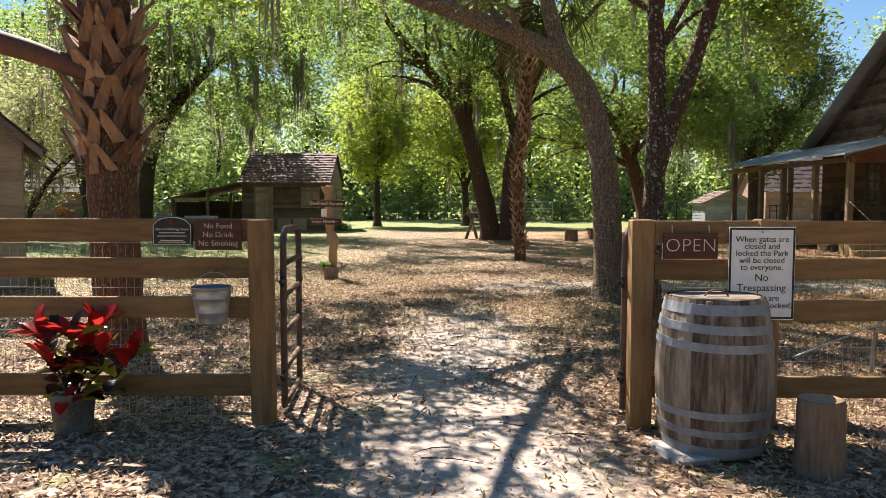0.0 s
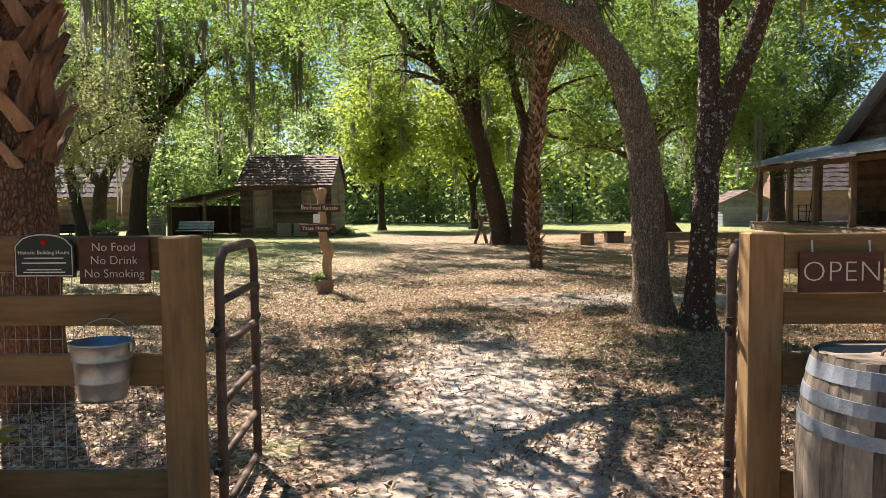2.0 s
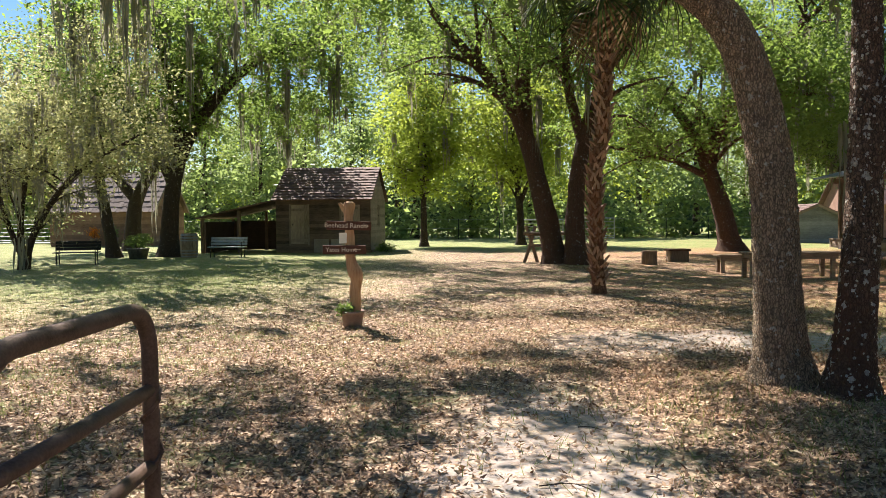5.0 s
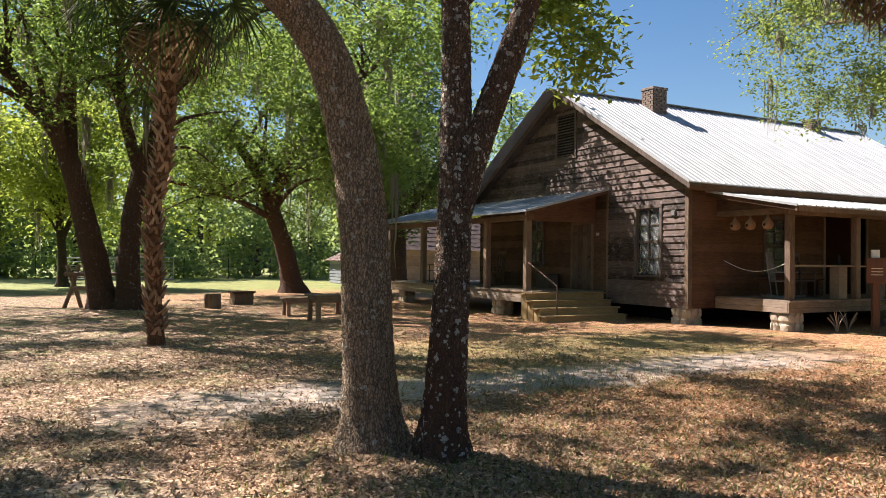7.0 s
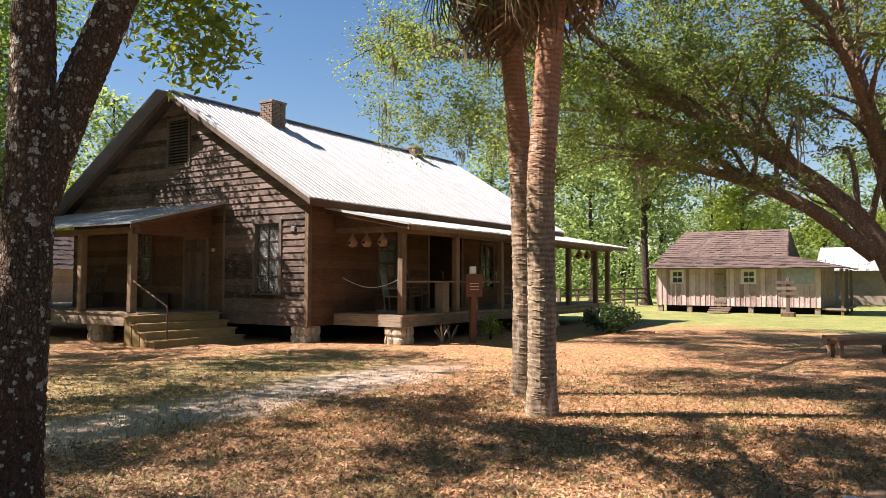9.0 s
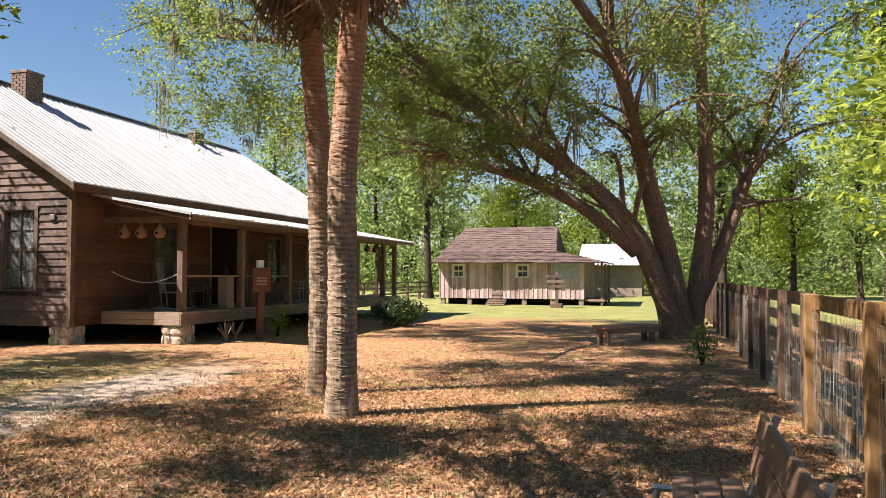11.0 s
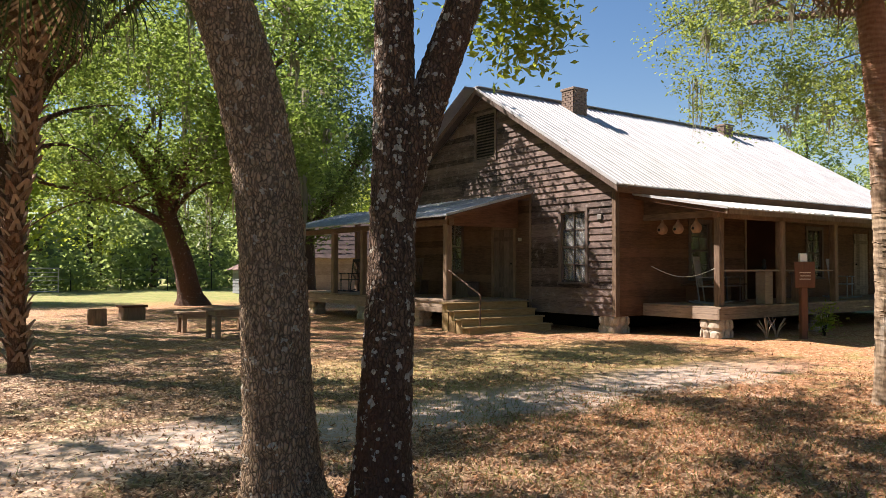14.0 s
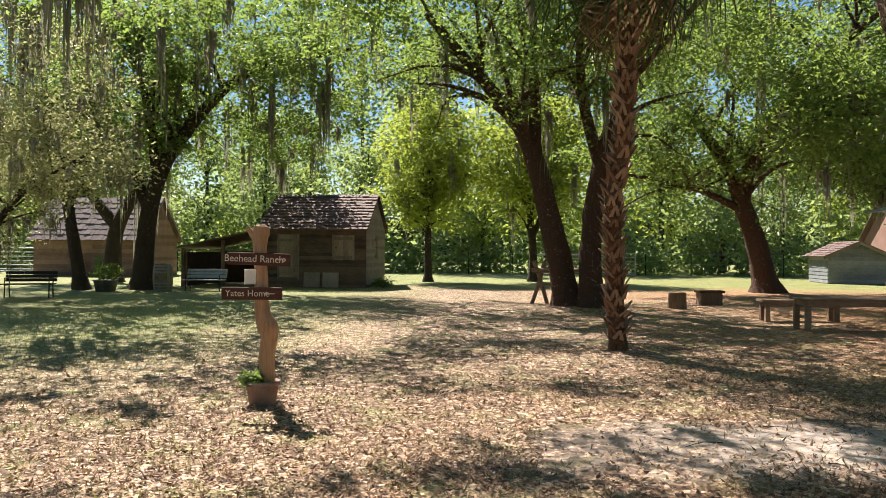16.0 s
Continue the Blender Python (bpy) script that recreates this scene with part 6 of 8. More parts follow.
def woods():
    kinds = []
    for k, (h, spread_r, mat) in enumerate(((13.0, 3.4, LEAF_FAR), (15.5, 3.8, LEAF_FAR), (11.0, 3.6, LEAF_BRIGHT), (17.0, 3.0, LEAF_FAR))):
        gen = np.random.default_rng(60 + k)
        tree = thing("woodland_tree", "tall leafy tree in the surrounding woods", "tree", group="surrounding woods")
        limbs = [([(0, 0, -0.2), (0.1, 0, h * 0.3), (-0.1, 0.1, h * 0.6), (0, 0, h * 0.92)], 0.26, 0.05, 0.3)]
        g, tips = branching(limbs, gen, 17, spread_r * 0.9, 8, fine=2)
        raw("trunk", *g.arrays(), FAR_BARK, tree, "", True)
        pts = np.concatenate([tips, in_blob((0, 0, h * 0.62), (spread_r, spread_r, h * 0.36), 150, gen)])
        raw("crown", *leaf_quads(clusters(pts, 11, 0.6, gen), 0.42, 0.22, gen), mat, tree, "leafy crown")
        kinds.append(tree)
    gen = np.random.default_rng(77)
    spots = []
    for x in np.arange(-62, 42, 4.6):
        spots.append((x, 66 + gen.uniform(-2, 3)))
        spots.append((x + 2, 76 + gen.uniform(-3, 4)))
    for y in np.arange(-24, 62, 5.2):
        spots.append((74 + gen.uniform(-3, 3), y))
        spots.append((84 + gen.uniform(-3, 3), y + 2.4))
    for y in np.arange(-20, 60, 6.0):
        spots.append((-44 + gen.uniform(-3, 3), y))
    for x in np.arange(-36, 70, 7.0):
        spots.append((x, -26 + gen.uniform(-3, 3)))
    for x, y in ((50, 22), (53, 27), (56, 17), (52, 3.0), (58, -2), (48, -4), (33, 60), (40, 62), (38, -3), (29, -2)):
        spots.append((x, y))
    first = True
    used = set()
    for x, y in spots:
        k = int(gen.integers(0, 4))
        s = gen.uniform(0.8, 1.15)
        m = pose(x, y, 0, 0, 0, gen.uniform(0, 360)) @ Matrix.Scale(s, 4)
        if k in used:
            copy_thing(kinds[k], m)
        else:
            used.add(k)
            kinds[k].matrix_basis = m
    # undergrowth along the edge of the woods
    edge = []
    for x in np.arange(-62, 46, 0.3):
        edge.append((x, 63 + gen.normal(0, 1.8)))
    for y in np.arange(-24, 64, 0.33):
        edge.append((71 + gen.normal(0, 2.0), y))
    for y in np.arange(-20, 60, 0.8):
        edge.append((-41 + gen.normal(0, 1.5), y))
    edge = np.array(edge)
    tall = gen.uniform(0.8, 6.5, len(edge))
    pts = np.repeat(np.c_[edge, np.zeros(len(edge))], 9, 0)
    hgt = np.repeat(tall, 9) * gen.uniform(0.05, 1, len(pts))
    pts = pts + gen.normal(0, 0.7, pts.shape) * [1, 1, 0]
    pts[:, 2] = hgt
    ob = raw("undergrowth", *leaf_quads(clusters(pts, 11, 0.5, gen), 0.46, 0.24, gen), LEAF_FAR, kind="stuff")
    tagged(ob, "dense green undergrowth at the woods' edge", "undergrowth")

    # the depth of the woods behind: a ragged dark green band far off
    n = 360
    a = np.linspace(0, 2 * np.pi, n, endpoint=False)
    top = 8.5 + 2.2 * np.sin(a * 23) + 1.6 * np.sin(a * 61 + 1) + gen.uniform(-1.4, 1.4, n)
    r = 104 + gen.uniform(-2, 2, n)
    low = np.stack([8 + r * np.cos(a), 16 + r * np.sin(a), 0 * a - 0.5], 1)
    v = np.concatenate([low, low + np.stack([0 * a, 0 * a, top], 1)])
    ob = raw("backdrop", v, [(i, (i + 1) % n, n + (i + 1) % n, n + i) for i in range(n)], WOODS, kind="structure")
    tagged(ob, "dark green depth of the distant woods", "backdrop")


woods()

# ---- other buildings in view ----
gable_hut("cottage", "tan plank cottage corner with a sash window", "house", (-9.19, 11.75, 0), 30, 4.6, 4.4, 2.5, 4.7, TAN_SIDING, SHINGLE, windows=[(0.9, 1.75, 1.15, 2.0)], seed=8, boards=0.2)
gable_hut("cottage", "brown plank cottage with red-brown shingle roof among oaks", "house", (-20.9, 50.4, 0), 90, 4.6, 6.4, 2.2, 4.6, BROWN_PLANK, RED_SHINGLE, seed=9, boards=0.22)
gable_hut("cottage", "faded pink cottage with red shingle roof behind the farmhouse", "house", (27.2, 51.4, 0), 90, 4.8, 6.6, 2.3, 4.5, ROSE_WOOD, RED_SHINGLE, seed=10, boards=0.22)

# ---- fences and gates ----
RAILS = ((0.20, 0.34), (0.715, 0.855), (0.985, 1.12), (1.225, 1.375))


def fence(name, label, xs, y, mesh_to, gen, post_mat=FENCE_POST, rail_mat=FENCE):
    f = thing(name, label, "fence")
    for i, x in enumerate(xs):
        h = 1.38 + gen.uniform(-0.01, 0.015)
        bm = boxed(-0.072, 0.072, -0.072, 0.072, -0.2, h, bevel=0.008, m=pose(x, y + 0.09, 0, gen.uniform(-0.6, 0.6), gen.uniform(-0.5, 0.5), gen.uniform(-2, 2)))
        part("post", bm, post_mat, f, "square brown timber post")
    for a, b in zip(xs, xs[1:]):
        lo, hi = min(a, b) + 0.073, max(a, b) - 0.073
        for z0, z1 in RAILS:
            bm = boxed(lo, hi, -0.02, 0.02, -(z1 - z0) / 2, (z1 - z0) / 2, bevel=0.005)
            ob = part("rail", bm, rail_mat, f, "flat brown timber rail")
            ob.matrix_basis = pose(0, y + 0.06, (z0 + z1) / 2 + gen.uniform(-0.006, 0.006))
        if abs(hi) < mesh_to:
            g = Geo()
            for xx in np.arange(lo, hi, 0.052):
                g.tube(np.array([(xx, y + 0.10, 0.02), (xx + gen.normal(0, 0.003), y + 0.10 + gen.normal(0, 0.004), 0.6), (xx, y + 0.10, 1.2)]), [0.0016] * 3, 4)
            for zz in np.arange(0.04, 1.22, 0.098):
                g.tube(np.array([(lo, y + 0.102, zz), ((lo + hi) / 2, y + 0.102 + gen.normal(0, 0.004), zz + gen.normal(0, 0.006)), (hi, y + 0.102, zz)]), [0.0016] * 3, 4)
            raw("wire_mesh", *g.arrays(), WIRE, f, "welded wire mesh", kind="stuff")
    return f


fgen = np.random.default_rng(12)
fence("rail_fence", "brown four-rail timber fence with wire mesh west of the gate", [-1.202, -3.6, -6.0, -8.4, -10.8, -13.2], 4.97, 9, fgen)
fence("rail_fence", "brown four-rail timber fence with wire mesh east of the gate", [1.318, 2.14, 4.3, 6.7, 9.1], 4.95, 24, fgen)
fence("rail_fence", "older grey-brown timber fence along the yard", [9.27, 11.0, 12.9, 14.6, 16.3, 18.0, 19.7, 21.4, 23.1, 24.8, 26.5, 28.2, 29.9], 4.95, 24, fgen, OLD_POST, OLD_POST)
bm = bmesh.new()
rod(bm, (2.3, 4.955, 0.48), (3.0, 4.955, 0.76), 0.006, 6)
tie = thing("slack_wire", "slack pale wire tied across the fence mesh", "wire")
part("strand", bm, WIRE, tie)


def pipe_gate(label, a, b, h=1.3):
    """A bent-pipe gate from its hinge a to its free end b."""
    gen = np.random.default_rng(3)
    a, b = np.array([*a, 0.0]), np.array([*b, 0.0])
    u = (b - a) / np.linalg.norm(b - a)
    L = np.linalg.norm(b - a)
    gate = thing("pipe_gate", label, "gate")
    z = lambda v: np.array([0, 0, v])  # noqa: E731
    corner = 0.13
    ring = [a + u * 0.03 + z(0.06)]
    ring += [a + u * 0.03 + z(h - corner)]
    ring += [a + u * (0.03 + corner * (1 - math.cos(t))) + z(h - corner + corner * math.sin(t)) for t in np.linspace(0.3, 1.57, 5)]
    ring += [b - u * (0.03 + corner) + z(h)]
    ring += [b - u * (0.03 + corner * (1 - math.sin(t))) + z(h - corner + corner * math.cos(t)) for t in np.linspace(0.3, 1.57, 5)]
    ring += [b - u * 0.03 + z(0.06)]
    g = Geo()
    g.tube(np.array(ring), [0.024] * len(ring), 10)
    raw("gate_frame", *g.arrays(), RUST, gate, "bent brown pipe frame", True)
    for zz in (0.07, 0.32, 0.58, 0.84, 1.06):
        part("gate_rail", rods([(a + u * 0.04 + z(zz), b - u * 0.04 + z(zz))], 0.02, 10), RUST, gate, "", True)
    for zz in (0.3, 0.95):
        part("hinge", rods([(a - u * 0.10 + z(zz), a + u * 0.03 + z(zz)), (a - u * 0.03 + z(zz - 0.04), a - u * 0.03 + z(zz + 0.04))], 0.014), IRON, gate)
    pts = [b - u * 0.03 + z(1.08 - 0.05 * k) + np.array([0.03 * math.sin(k * 1.9), 0.03 * math.cos(k * 1.9), 0]) for k in range(9)]
    g = Geo()
    for p, q in zip(pts, pts[1:]):
        g.tube(np.array([p, (p + q) / 2 + [0.006, 0, 0], q]), [0.006, 0.009, 0.006], 5)
    raw("chain", *g.arrays(), RUST, gate, "loose rusty chain")
    part("lock", boxed(-0.02, 0.02, -0.012, 0.012, -0.06, 0.0, bevel=0.004, m=Matrix.Translation(Vector(b - u * 0.02 + z(1.0)))), IRON, gate, "dark padlock")
    return gate


pipe_gate("open brown pipe gate swung inwards beside its post", (-1.10, 5.2), (-1.16, 6.08))
pipe_gate("open brown pipe gate seen almost end-on", (1.235, 5.17), (1.70, 6.12))

# ---- signs on the fence ----


def board_sign(name, label, x0, x1, z0, z1, y, material, thick=0.02, arched=False, rim=None):
    s = thing(name, label, "sign")
    cx, w, h = (x0 + x1) / 2, x1 - x0, z1 - z0
    s.matrix_basis = pose(cx, y, z0)
    bm = bmesh.new()
    outline = [(-w / 2, 0), (w / 2, 0), (w / 2, h)] + ([] if not arched else [])
    if arched:
        k = 0.14 * h
        outline = [(-w / 2, 0), (w / 2, 0), (w / 2, h - 2 * k), (w / 2 * 0.9, h - 1.6 * k)] + [(w / 2 * 0.86 * math.cos(t), h - 1.5 * k + 1.5 * k * math.sin(t)) for t in np.linspace(0.25, math.pi - 0.25, 9)] + [(-w / 2 * 0.9, h - 1.6 * k), (-w / 2, h - 2 * k)]
    else:
        outline += [(-w / 2, h)]
    vs = [[bm.verts.new((x, d, z)) for x, z in outline] for d in (-thick / 2, thick / 2)]
    bm.faces.new(vs[0])
    bm.faces.new(vs[1][::-1])
    for i in range(len(outline)):
        j = (i + 1) % len(outline)
        bm.faces.new((vs[0][j], vs[0][i], vs[1][i], vs[1][j]))
    bmesh.ops.recalc_face_normals(bm, faces=bm.faces[:])
    part("board", bm, material, s)
    if rim:
        bm = bmesh.new()
        g = Geo()
        o = np.array([(x * 0.94, -thick / 2 - 0.0015, h / 2 + (z - h / 2) * 0.93) for x, z in outline + outline[:1]])
        g.tube(o, [0.0028] * len(o), 4)
        raw("border_line", *g.arrays(), rim, s)
    return s, h, -thick / 2 - 0.0025


s, h, d = board_sign("notice_sign", "dark brown routed sign listing what is not allowed", -1.622, -1.322, 1.175, 1.372, 4.985, SIGN_WOOD)
for i, t in enumerate(("No Food", "No Drink", "No Smoking")):
    text_part(t, 0.052, CREAM, s, (0, d, h * (0.80 - 0.29 * i)), thin=0.0008)
s, h, d = board_sign("hours_sign", "black arched sign with gold lettering and red emblem", -1.905, -1.645, 1.205, 1.395, 4.985, BLACK, arched=True, rim=CREAM)
text_part("Historic Building Hours", 0.0235, CREAM, s, (0, d, h * 0.56))
for i, (w, zz) in enumerate(((0.17, 0.42), (0.19, 0.31), (0.15, 0.16), (0.18, 0.10))):
    part("text_line", boxed(-w / 2, w / 2, d - 0.0005, d + 0.0015, h * zz, h * zz + 0.005), CREAM, s)
bm = bmesh.new()
bmesh.ops.create_cone(bm, cap_ends=True, segments=10, radius1=0.016, radius2=0.012, depth=0.004, matrix=pose(0, d, h * 0.78, 90))
part("emblem", bm, CROTON_RED, s, "small red round emblem")
s, h, d = board_sign("open_sign", "brown hanging board reading OPEN in routed capitals", 1.44, 1.79, 1.125, 1.295, 4.955, SIGN_WOOD)
text_part("OPEN", 0.125, CREAM, s, (0, d, h * 0.5), spacing=1.05, thin=0.0028)
for x in (-0.12, 0.12):
    part("hook", rods([((x, 0, h), (x, 0.005, h + 0.05))], 0.004), WIRE, s)
s, h, d = board_sign("trespass_sign", "white metal sign with black border and closing rules", 1.865, 2.295, 0.725, 1.335, 4.955, WHITE, 0.006)
for q in ((-0.212, 0.212, 0.008, 0.02), (-0.212, 0.212, h - 0.02, h - 0.008), (-0.212, -0.20, 0.02, h - 0.02), (0.20, 0.212, 0.02, h - 0.02)):
    part("border_line", boxed(q[0], q[1], d - 0.0005, d + 0.0015, q[2], q[3]), BLACK, s)
for t, size, zz in (("When gates are", 0.054, 0.865), ("closed and", 0.054, 0.79), ("locked the Park", 0.054, 0.715), ("will be closed", 0.054, 0.64), ("to everyone.", 0.054, 0.565), ("No", 0.068, 0.455), ("Trespassing", 0.068, 0.345), ("if gates are", 0.054, 0.235), ("closed and locked.", 0.054, 0.155)):
    text_part(t, size, BLACK, s, (0, d, h * zz))
for x, zz in ((0, h - 0.035), (0, 0.035)):
    bm = bmesh.new()
    bmesh.ops.create_cone(bm, cap_ends=True, segments=8, radius1=0.008, radius2=0.006, depth=0.006, matrix=pose(x, d, zz, 90))
    part("bolt", bm, ZINC, s)

# ---- barrel, stump, planter and bucket at the gate ----


def barrel(label, at, h=0.93, r=0.345, end=0.285, staves=22, turn=0, top=STAVE):
    gen = np.random.default_rng(15)
    b = thing("barrel", label, "barrel", at, turn)
    curve = lambda z: end + (r - end) * (1 - ((z - h * 0.5) / (h * 0.5)) ** 2) ** 0.9  # noqa: E731
    levels = np.linspace(0, h, 11)
    for k in range(staves):
        a0, a1 = 2 * math.pi * (k + 0.004) / staves, 2 * math.pi * (k + 0.996) / staves
        jitter = gen.uniform(-0.002, 0.001)
        v, f = [], []
        for z in levels:
            rr = curve(z) + jitter
            for rad, a in ((rr, a0), (rr + 0.003, (a0 + a1) / 2), (rr, a1), (rr - 0.025, a1), (rr - 0.025, a0)):
                v.append((rad * math.cos(a), rad * math.sin(a), z))
        for i in range(len(levels) - 1):
            for j in range(5):
                f.append((5 * i + j, 5 * i + (j + 1) % 5, 5 * i + 5 + (j + 1) % 5, 5 * i + 5 + j))
        raw("stave", v, f, STAVE, b, "", False)
    for z, w, tilt in ((0.045, 0.06, 0), (0.155, 0.045, 0), (0.265, 0.045, 0), (0.665, 0.05, 1.5), (0.77, 0.05, 1.5), (0.875, 0.06, 0)):
        zz = z / 0.93 * h
        bm = lathe(bmesh.new(), [(curve(zz - w / 2) + 0.001, -w / 2), (curve(zz - w / 2) + 0.006, -w / 2), (curve(zz + w / 2) + 0.006, w / 2), (curve(zz + w / 2) + 0.001, w / 2)], 40, close=False)
        ob = part("hoop", bm, HOOP, b, "grey steel hoop")
        ob.matrix_basis = pose(0, 0, zz, tilt, tilt * 0.7, 0)
    for k in range(6):
        c = -0.27 + 0.54 * (k + 0.5) / 6
        half = math.sqrt(max(0.01, (end - 0.02) ** 2 - c * c))
        part("head_board", boxed(-half, half, c - 0.044, c + 0.044, h - 0.03, h - 0.006 + gen.uniform(-0.002, 0.003), bevel=0.003), PORCH_WOOD, b)
    g = Geo()
    t = np.linspace(0, math.pi, 9)
    g.tube(np.stack([-0.07 * np.cos(t), 0 * t - 0.02, h - 0.006 + 0.04 * np.sin(t)], 1), [0.006] * 9, 6)
    raw("lid_handle", *g.arrays(), RUST, b, "bent wire handle")
    return b


barrel("silvered oak barrel with grey steel hoops beside the gate", (1.665, 4.62, 0.0))
slab = thing("concrete_slab", "broken pale concrete slab under the barrel", "slab", (1.56, 4.5, 0), 12)
bm = boxed(-0.24, 0.02, -0.16, 0.2, -0.06, 0.02, bevel=0.012)
for v in bm.verts:
    v.co += Vector((random.uniform(-0.02, 0.02), random.uniform(-0.02, 0.02), random.uniform(-0.008, 0.008)))
part("slab", bm, CONCRETE, slab)


def stump(label, at, r, h, seed, material=STUMP):
    gen = np.random.default_rng(seed)
    s = thing("stump", label, "stump", at)
    bm = bmesh.new()
    prof = [(r * 1.08, -0.08), (r * 1.06, 0.03), (r, h * 0.5), (r * 0.98, h - 0.03), (r * 0.93, h)]
    lathe(bm, prof, 22)
    for v in bm.verts:
        a = math.atan2(v.co.y, v.co.x)
        k = 1 + 0.05 * math.sin(3 * a + seed) + 0.03 * math.sin(7 * a + 2 * seed) + gen.uniform(-0.012, 0.012)
        v.co.x *= k
        v.co.y *= k
    part("trunk_piece", bm, material, s, "", False)
    part("cut_face", lathe(bmesh.new(), [(r * 0.90, h + 0.001), (r * 0.5, h + 0.004), (r * 0.05, h + 0.002)], 22), DRIFT if material is STUMP else material, s, "weathered sawn end")
    return s


stump("short upright brown log beside the barrel", (2.1, 4.17, 0), 0.125, 0.41, 2)
stump("low dark stump seat under the oaks", (4.72, 28.6, 0), 0.24, 0.46, 5)


def leaf_blade(length, width, n=5, curl=0.3):
    """A broad pointed leaf that arches over, in its own mesh."""
    v, f = [], []
    for i in range(n + 1):
        t = i / n
        w = width * math.sin(math.pi * min(0.98, 0.08 + t * 0.92)) ** 0.8 * 0.5
        z = 0.55 * length * t - curl * length * t * t
        y = length * t * (1 - 0.2 * t)
        v += [(-w, y, z + 0.12 * w), (0, y, z - 0.1 * w), (w, y, z + 0.12 * w)]
    for i in range(n):
        f += [(3 * i, 3 * i + 1, 3 * i + 4, 3 * i + 3), (3 * i + 1, 3 * i + 2, 3 * i + 5, 3 * i + 4)]
    return v, f


def croton():
    gen = np.random.default_rng(19)
    p = thing("potted_croton", "potted croton with red, dark and yellow-green leaves", "potted plant", (-2.36, 4.78, 0))
    part("pot", lathe(bmesh.new(), [(0.105, 0.0), (0.11, 0.01), (0.135, 0.25), (0.146, 0.255), (0.146, 0.29), (0.13, 0.29), (0.126, 0.25), (0.02, 0.245)], 28), PLASTIC, p, "worn dark grey pot with pale flakes", True)
    part("soil", lathe(bmesh.new(), [(0.127, 0.245), (0.07, 0.262), (0.01, 0.258)], 20), SOIL, p)
    stems = []
    for k, (dx, dy, hh) in enumerate(((0.0, 0.0, 0.40), (0.10, -0.02, 0.30), (-0.10, 0.02, 0.42), (0.17, 0.03, 0.26), (-0.03, -0.07, 0.25), (0.05, 0.08, 0.46))):
        top = np.array([dx * 2.3, dy * 1.8, 0.26 + hh])
        g = Geo()
        g.tube(smooth_line([(dx * 0.3, dy * 0.3, 0.24), (dx * 0.9, dy, 0.26 + hh * 0.5), tuple(top)], 8), np.linspace(0.011, 0.006, 8), 6)
        raw("stem", *g.arrays(), FAR_BARK, p)
        stems.append(top)
    protos = {}
    for k in range(118):
        top = stems[k % 6]
        lvl = gen.uniform(0.0, 1.0)
        base = top * [0.35 + 0.65 * lvl, 0.35 + 0.65 * lvl, 1.0] - [0, 0, (1 - lvl) * 0.30]
        mat = CROTON_RED if (lvl > 0.7 and gen.uniform() < 0.62) else (CROTON_GREEN if gen.uniform() < 0.36 else CROTON_DARK if gen.uniform() < 0.72 else CROTON_RED)
        key = (mat.name, k % 2)
        if key not in protos:
            protos[key] = raw("leaf", *leaf_blade(0.23, 0.105 if k % 2 else 0.085), mat, p, "", True)
            ob = protos[key]
        else:
            ob = new("leaf", protos[key].data)
            ob.parent = p
        sc = gen.uniform(0.7, 1.2)
        ob.matrix_basis = pose(*base, 0, 0, k * 137.5 + gen.uniform(-20, 20)) @ pose(0, 0, 0, gen.uniform(-35, 30) + 30 * lvl - 8, gen.uniform(-25, 25), 0) @ Matrix.Scale(sc, 4)
    return p


croton()


def bucket():
    b = thing("bucket", "galvanised bucket hanging on the fence rail", "bucket", (-1.485, 4.865, 0.705))
    part("pail", lathe(bmesh.new(), [(0.088, 0.012), (0.092, 0.0), (0.097, 0.012), (0.104, 0.075), (0.107, 0.078), (0.107, 0.086), (0.105, 0.09), (0.115, 0.165), (0.119, 0.168), (0.119, 0.178), (0.117, 0.182), (0.123, 0.232), (0.128, 0.236), (0.128, 0.243), (0.121, 0.243), (0.095, 0.02), (0.01, 0.018)], 36), ZINC, b, "ribbed zinc pail", True)
    g = Geo()
    t = np.linspace(0, math.pi, 17)
    g.tube(np.stack([-0.125 * np.cos(t), 0.05 * np.sin(t), 0.22 + 0.11 * np.sin(t)], 1), [0.0022] * 17, 6)
    raw("bail", *g.arrays(), WIRE, b, "thin wire handle")
    for s in (-1, 1):
        part("ear", boxed(s * 0.128 - 0.006, s * 0.128 + 0.006, -0.018, 0.018, 0.2, 0.24, bevel=0.003), ZINC, b)
    part("hook", rods([((0, 0.05, 0.328), (0, 0.13, 0.34))], 0.005), RUST, b)


bucket()
limb = thing("fallen_limb", "smooth brown broken limb lodged against the palm", "branch")
g = Geo()
g.tube(smooth_line([(-3.05, 6.98, 2.56), (-3.45, 6.95, 2.74), (-4.0, 6.9, 2.92), (-5.2, 6.8, 3.2), (-6.5, 6.7, 3.45), (-7.4, 6.6, 3.4), (-7.9, 6.6, 1.6), (-8.1, 6.6, -0.1)], 30), np.linspace(0.075, 0.17, 30), 12, 0.02)
raw("limb", *g.arrays(), LIMB, limb, "", True)

# ---- guide post in its pot ----


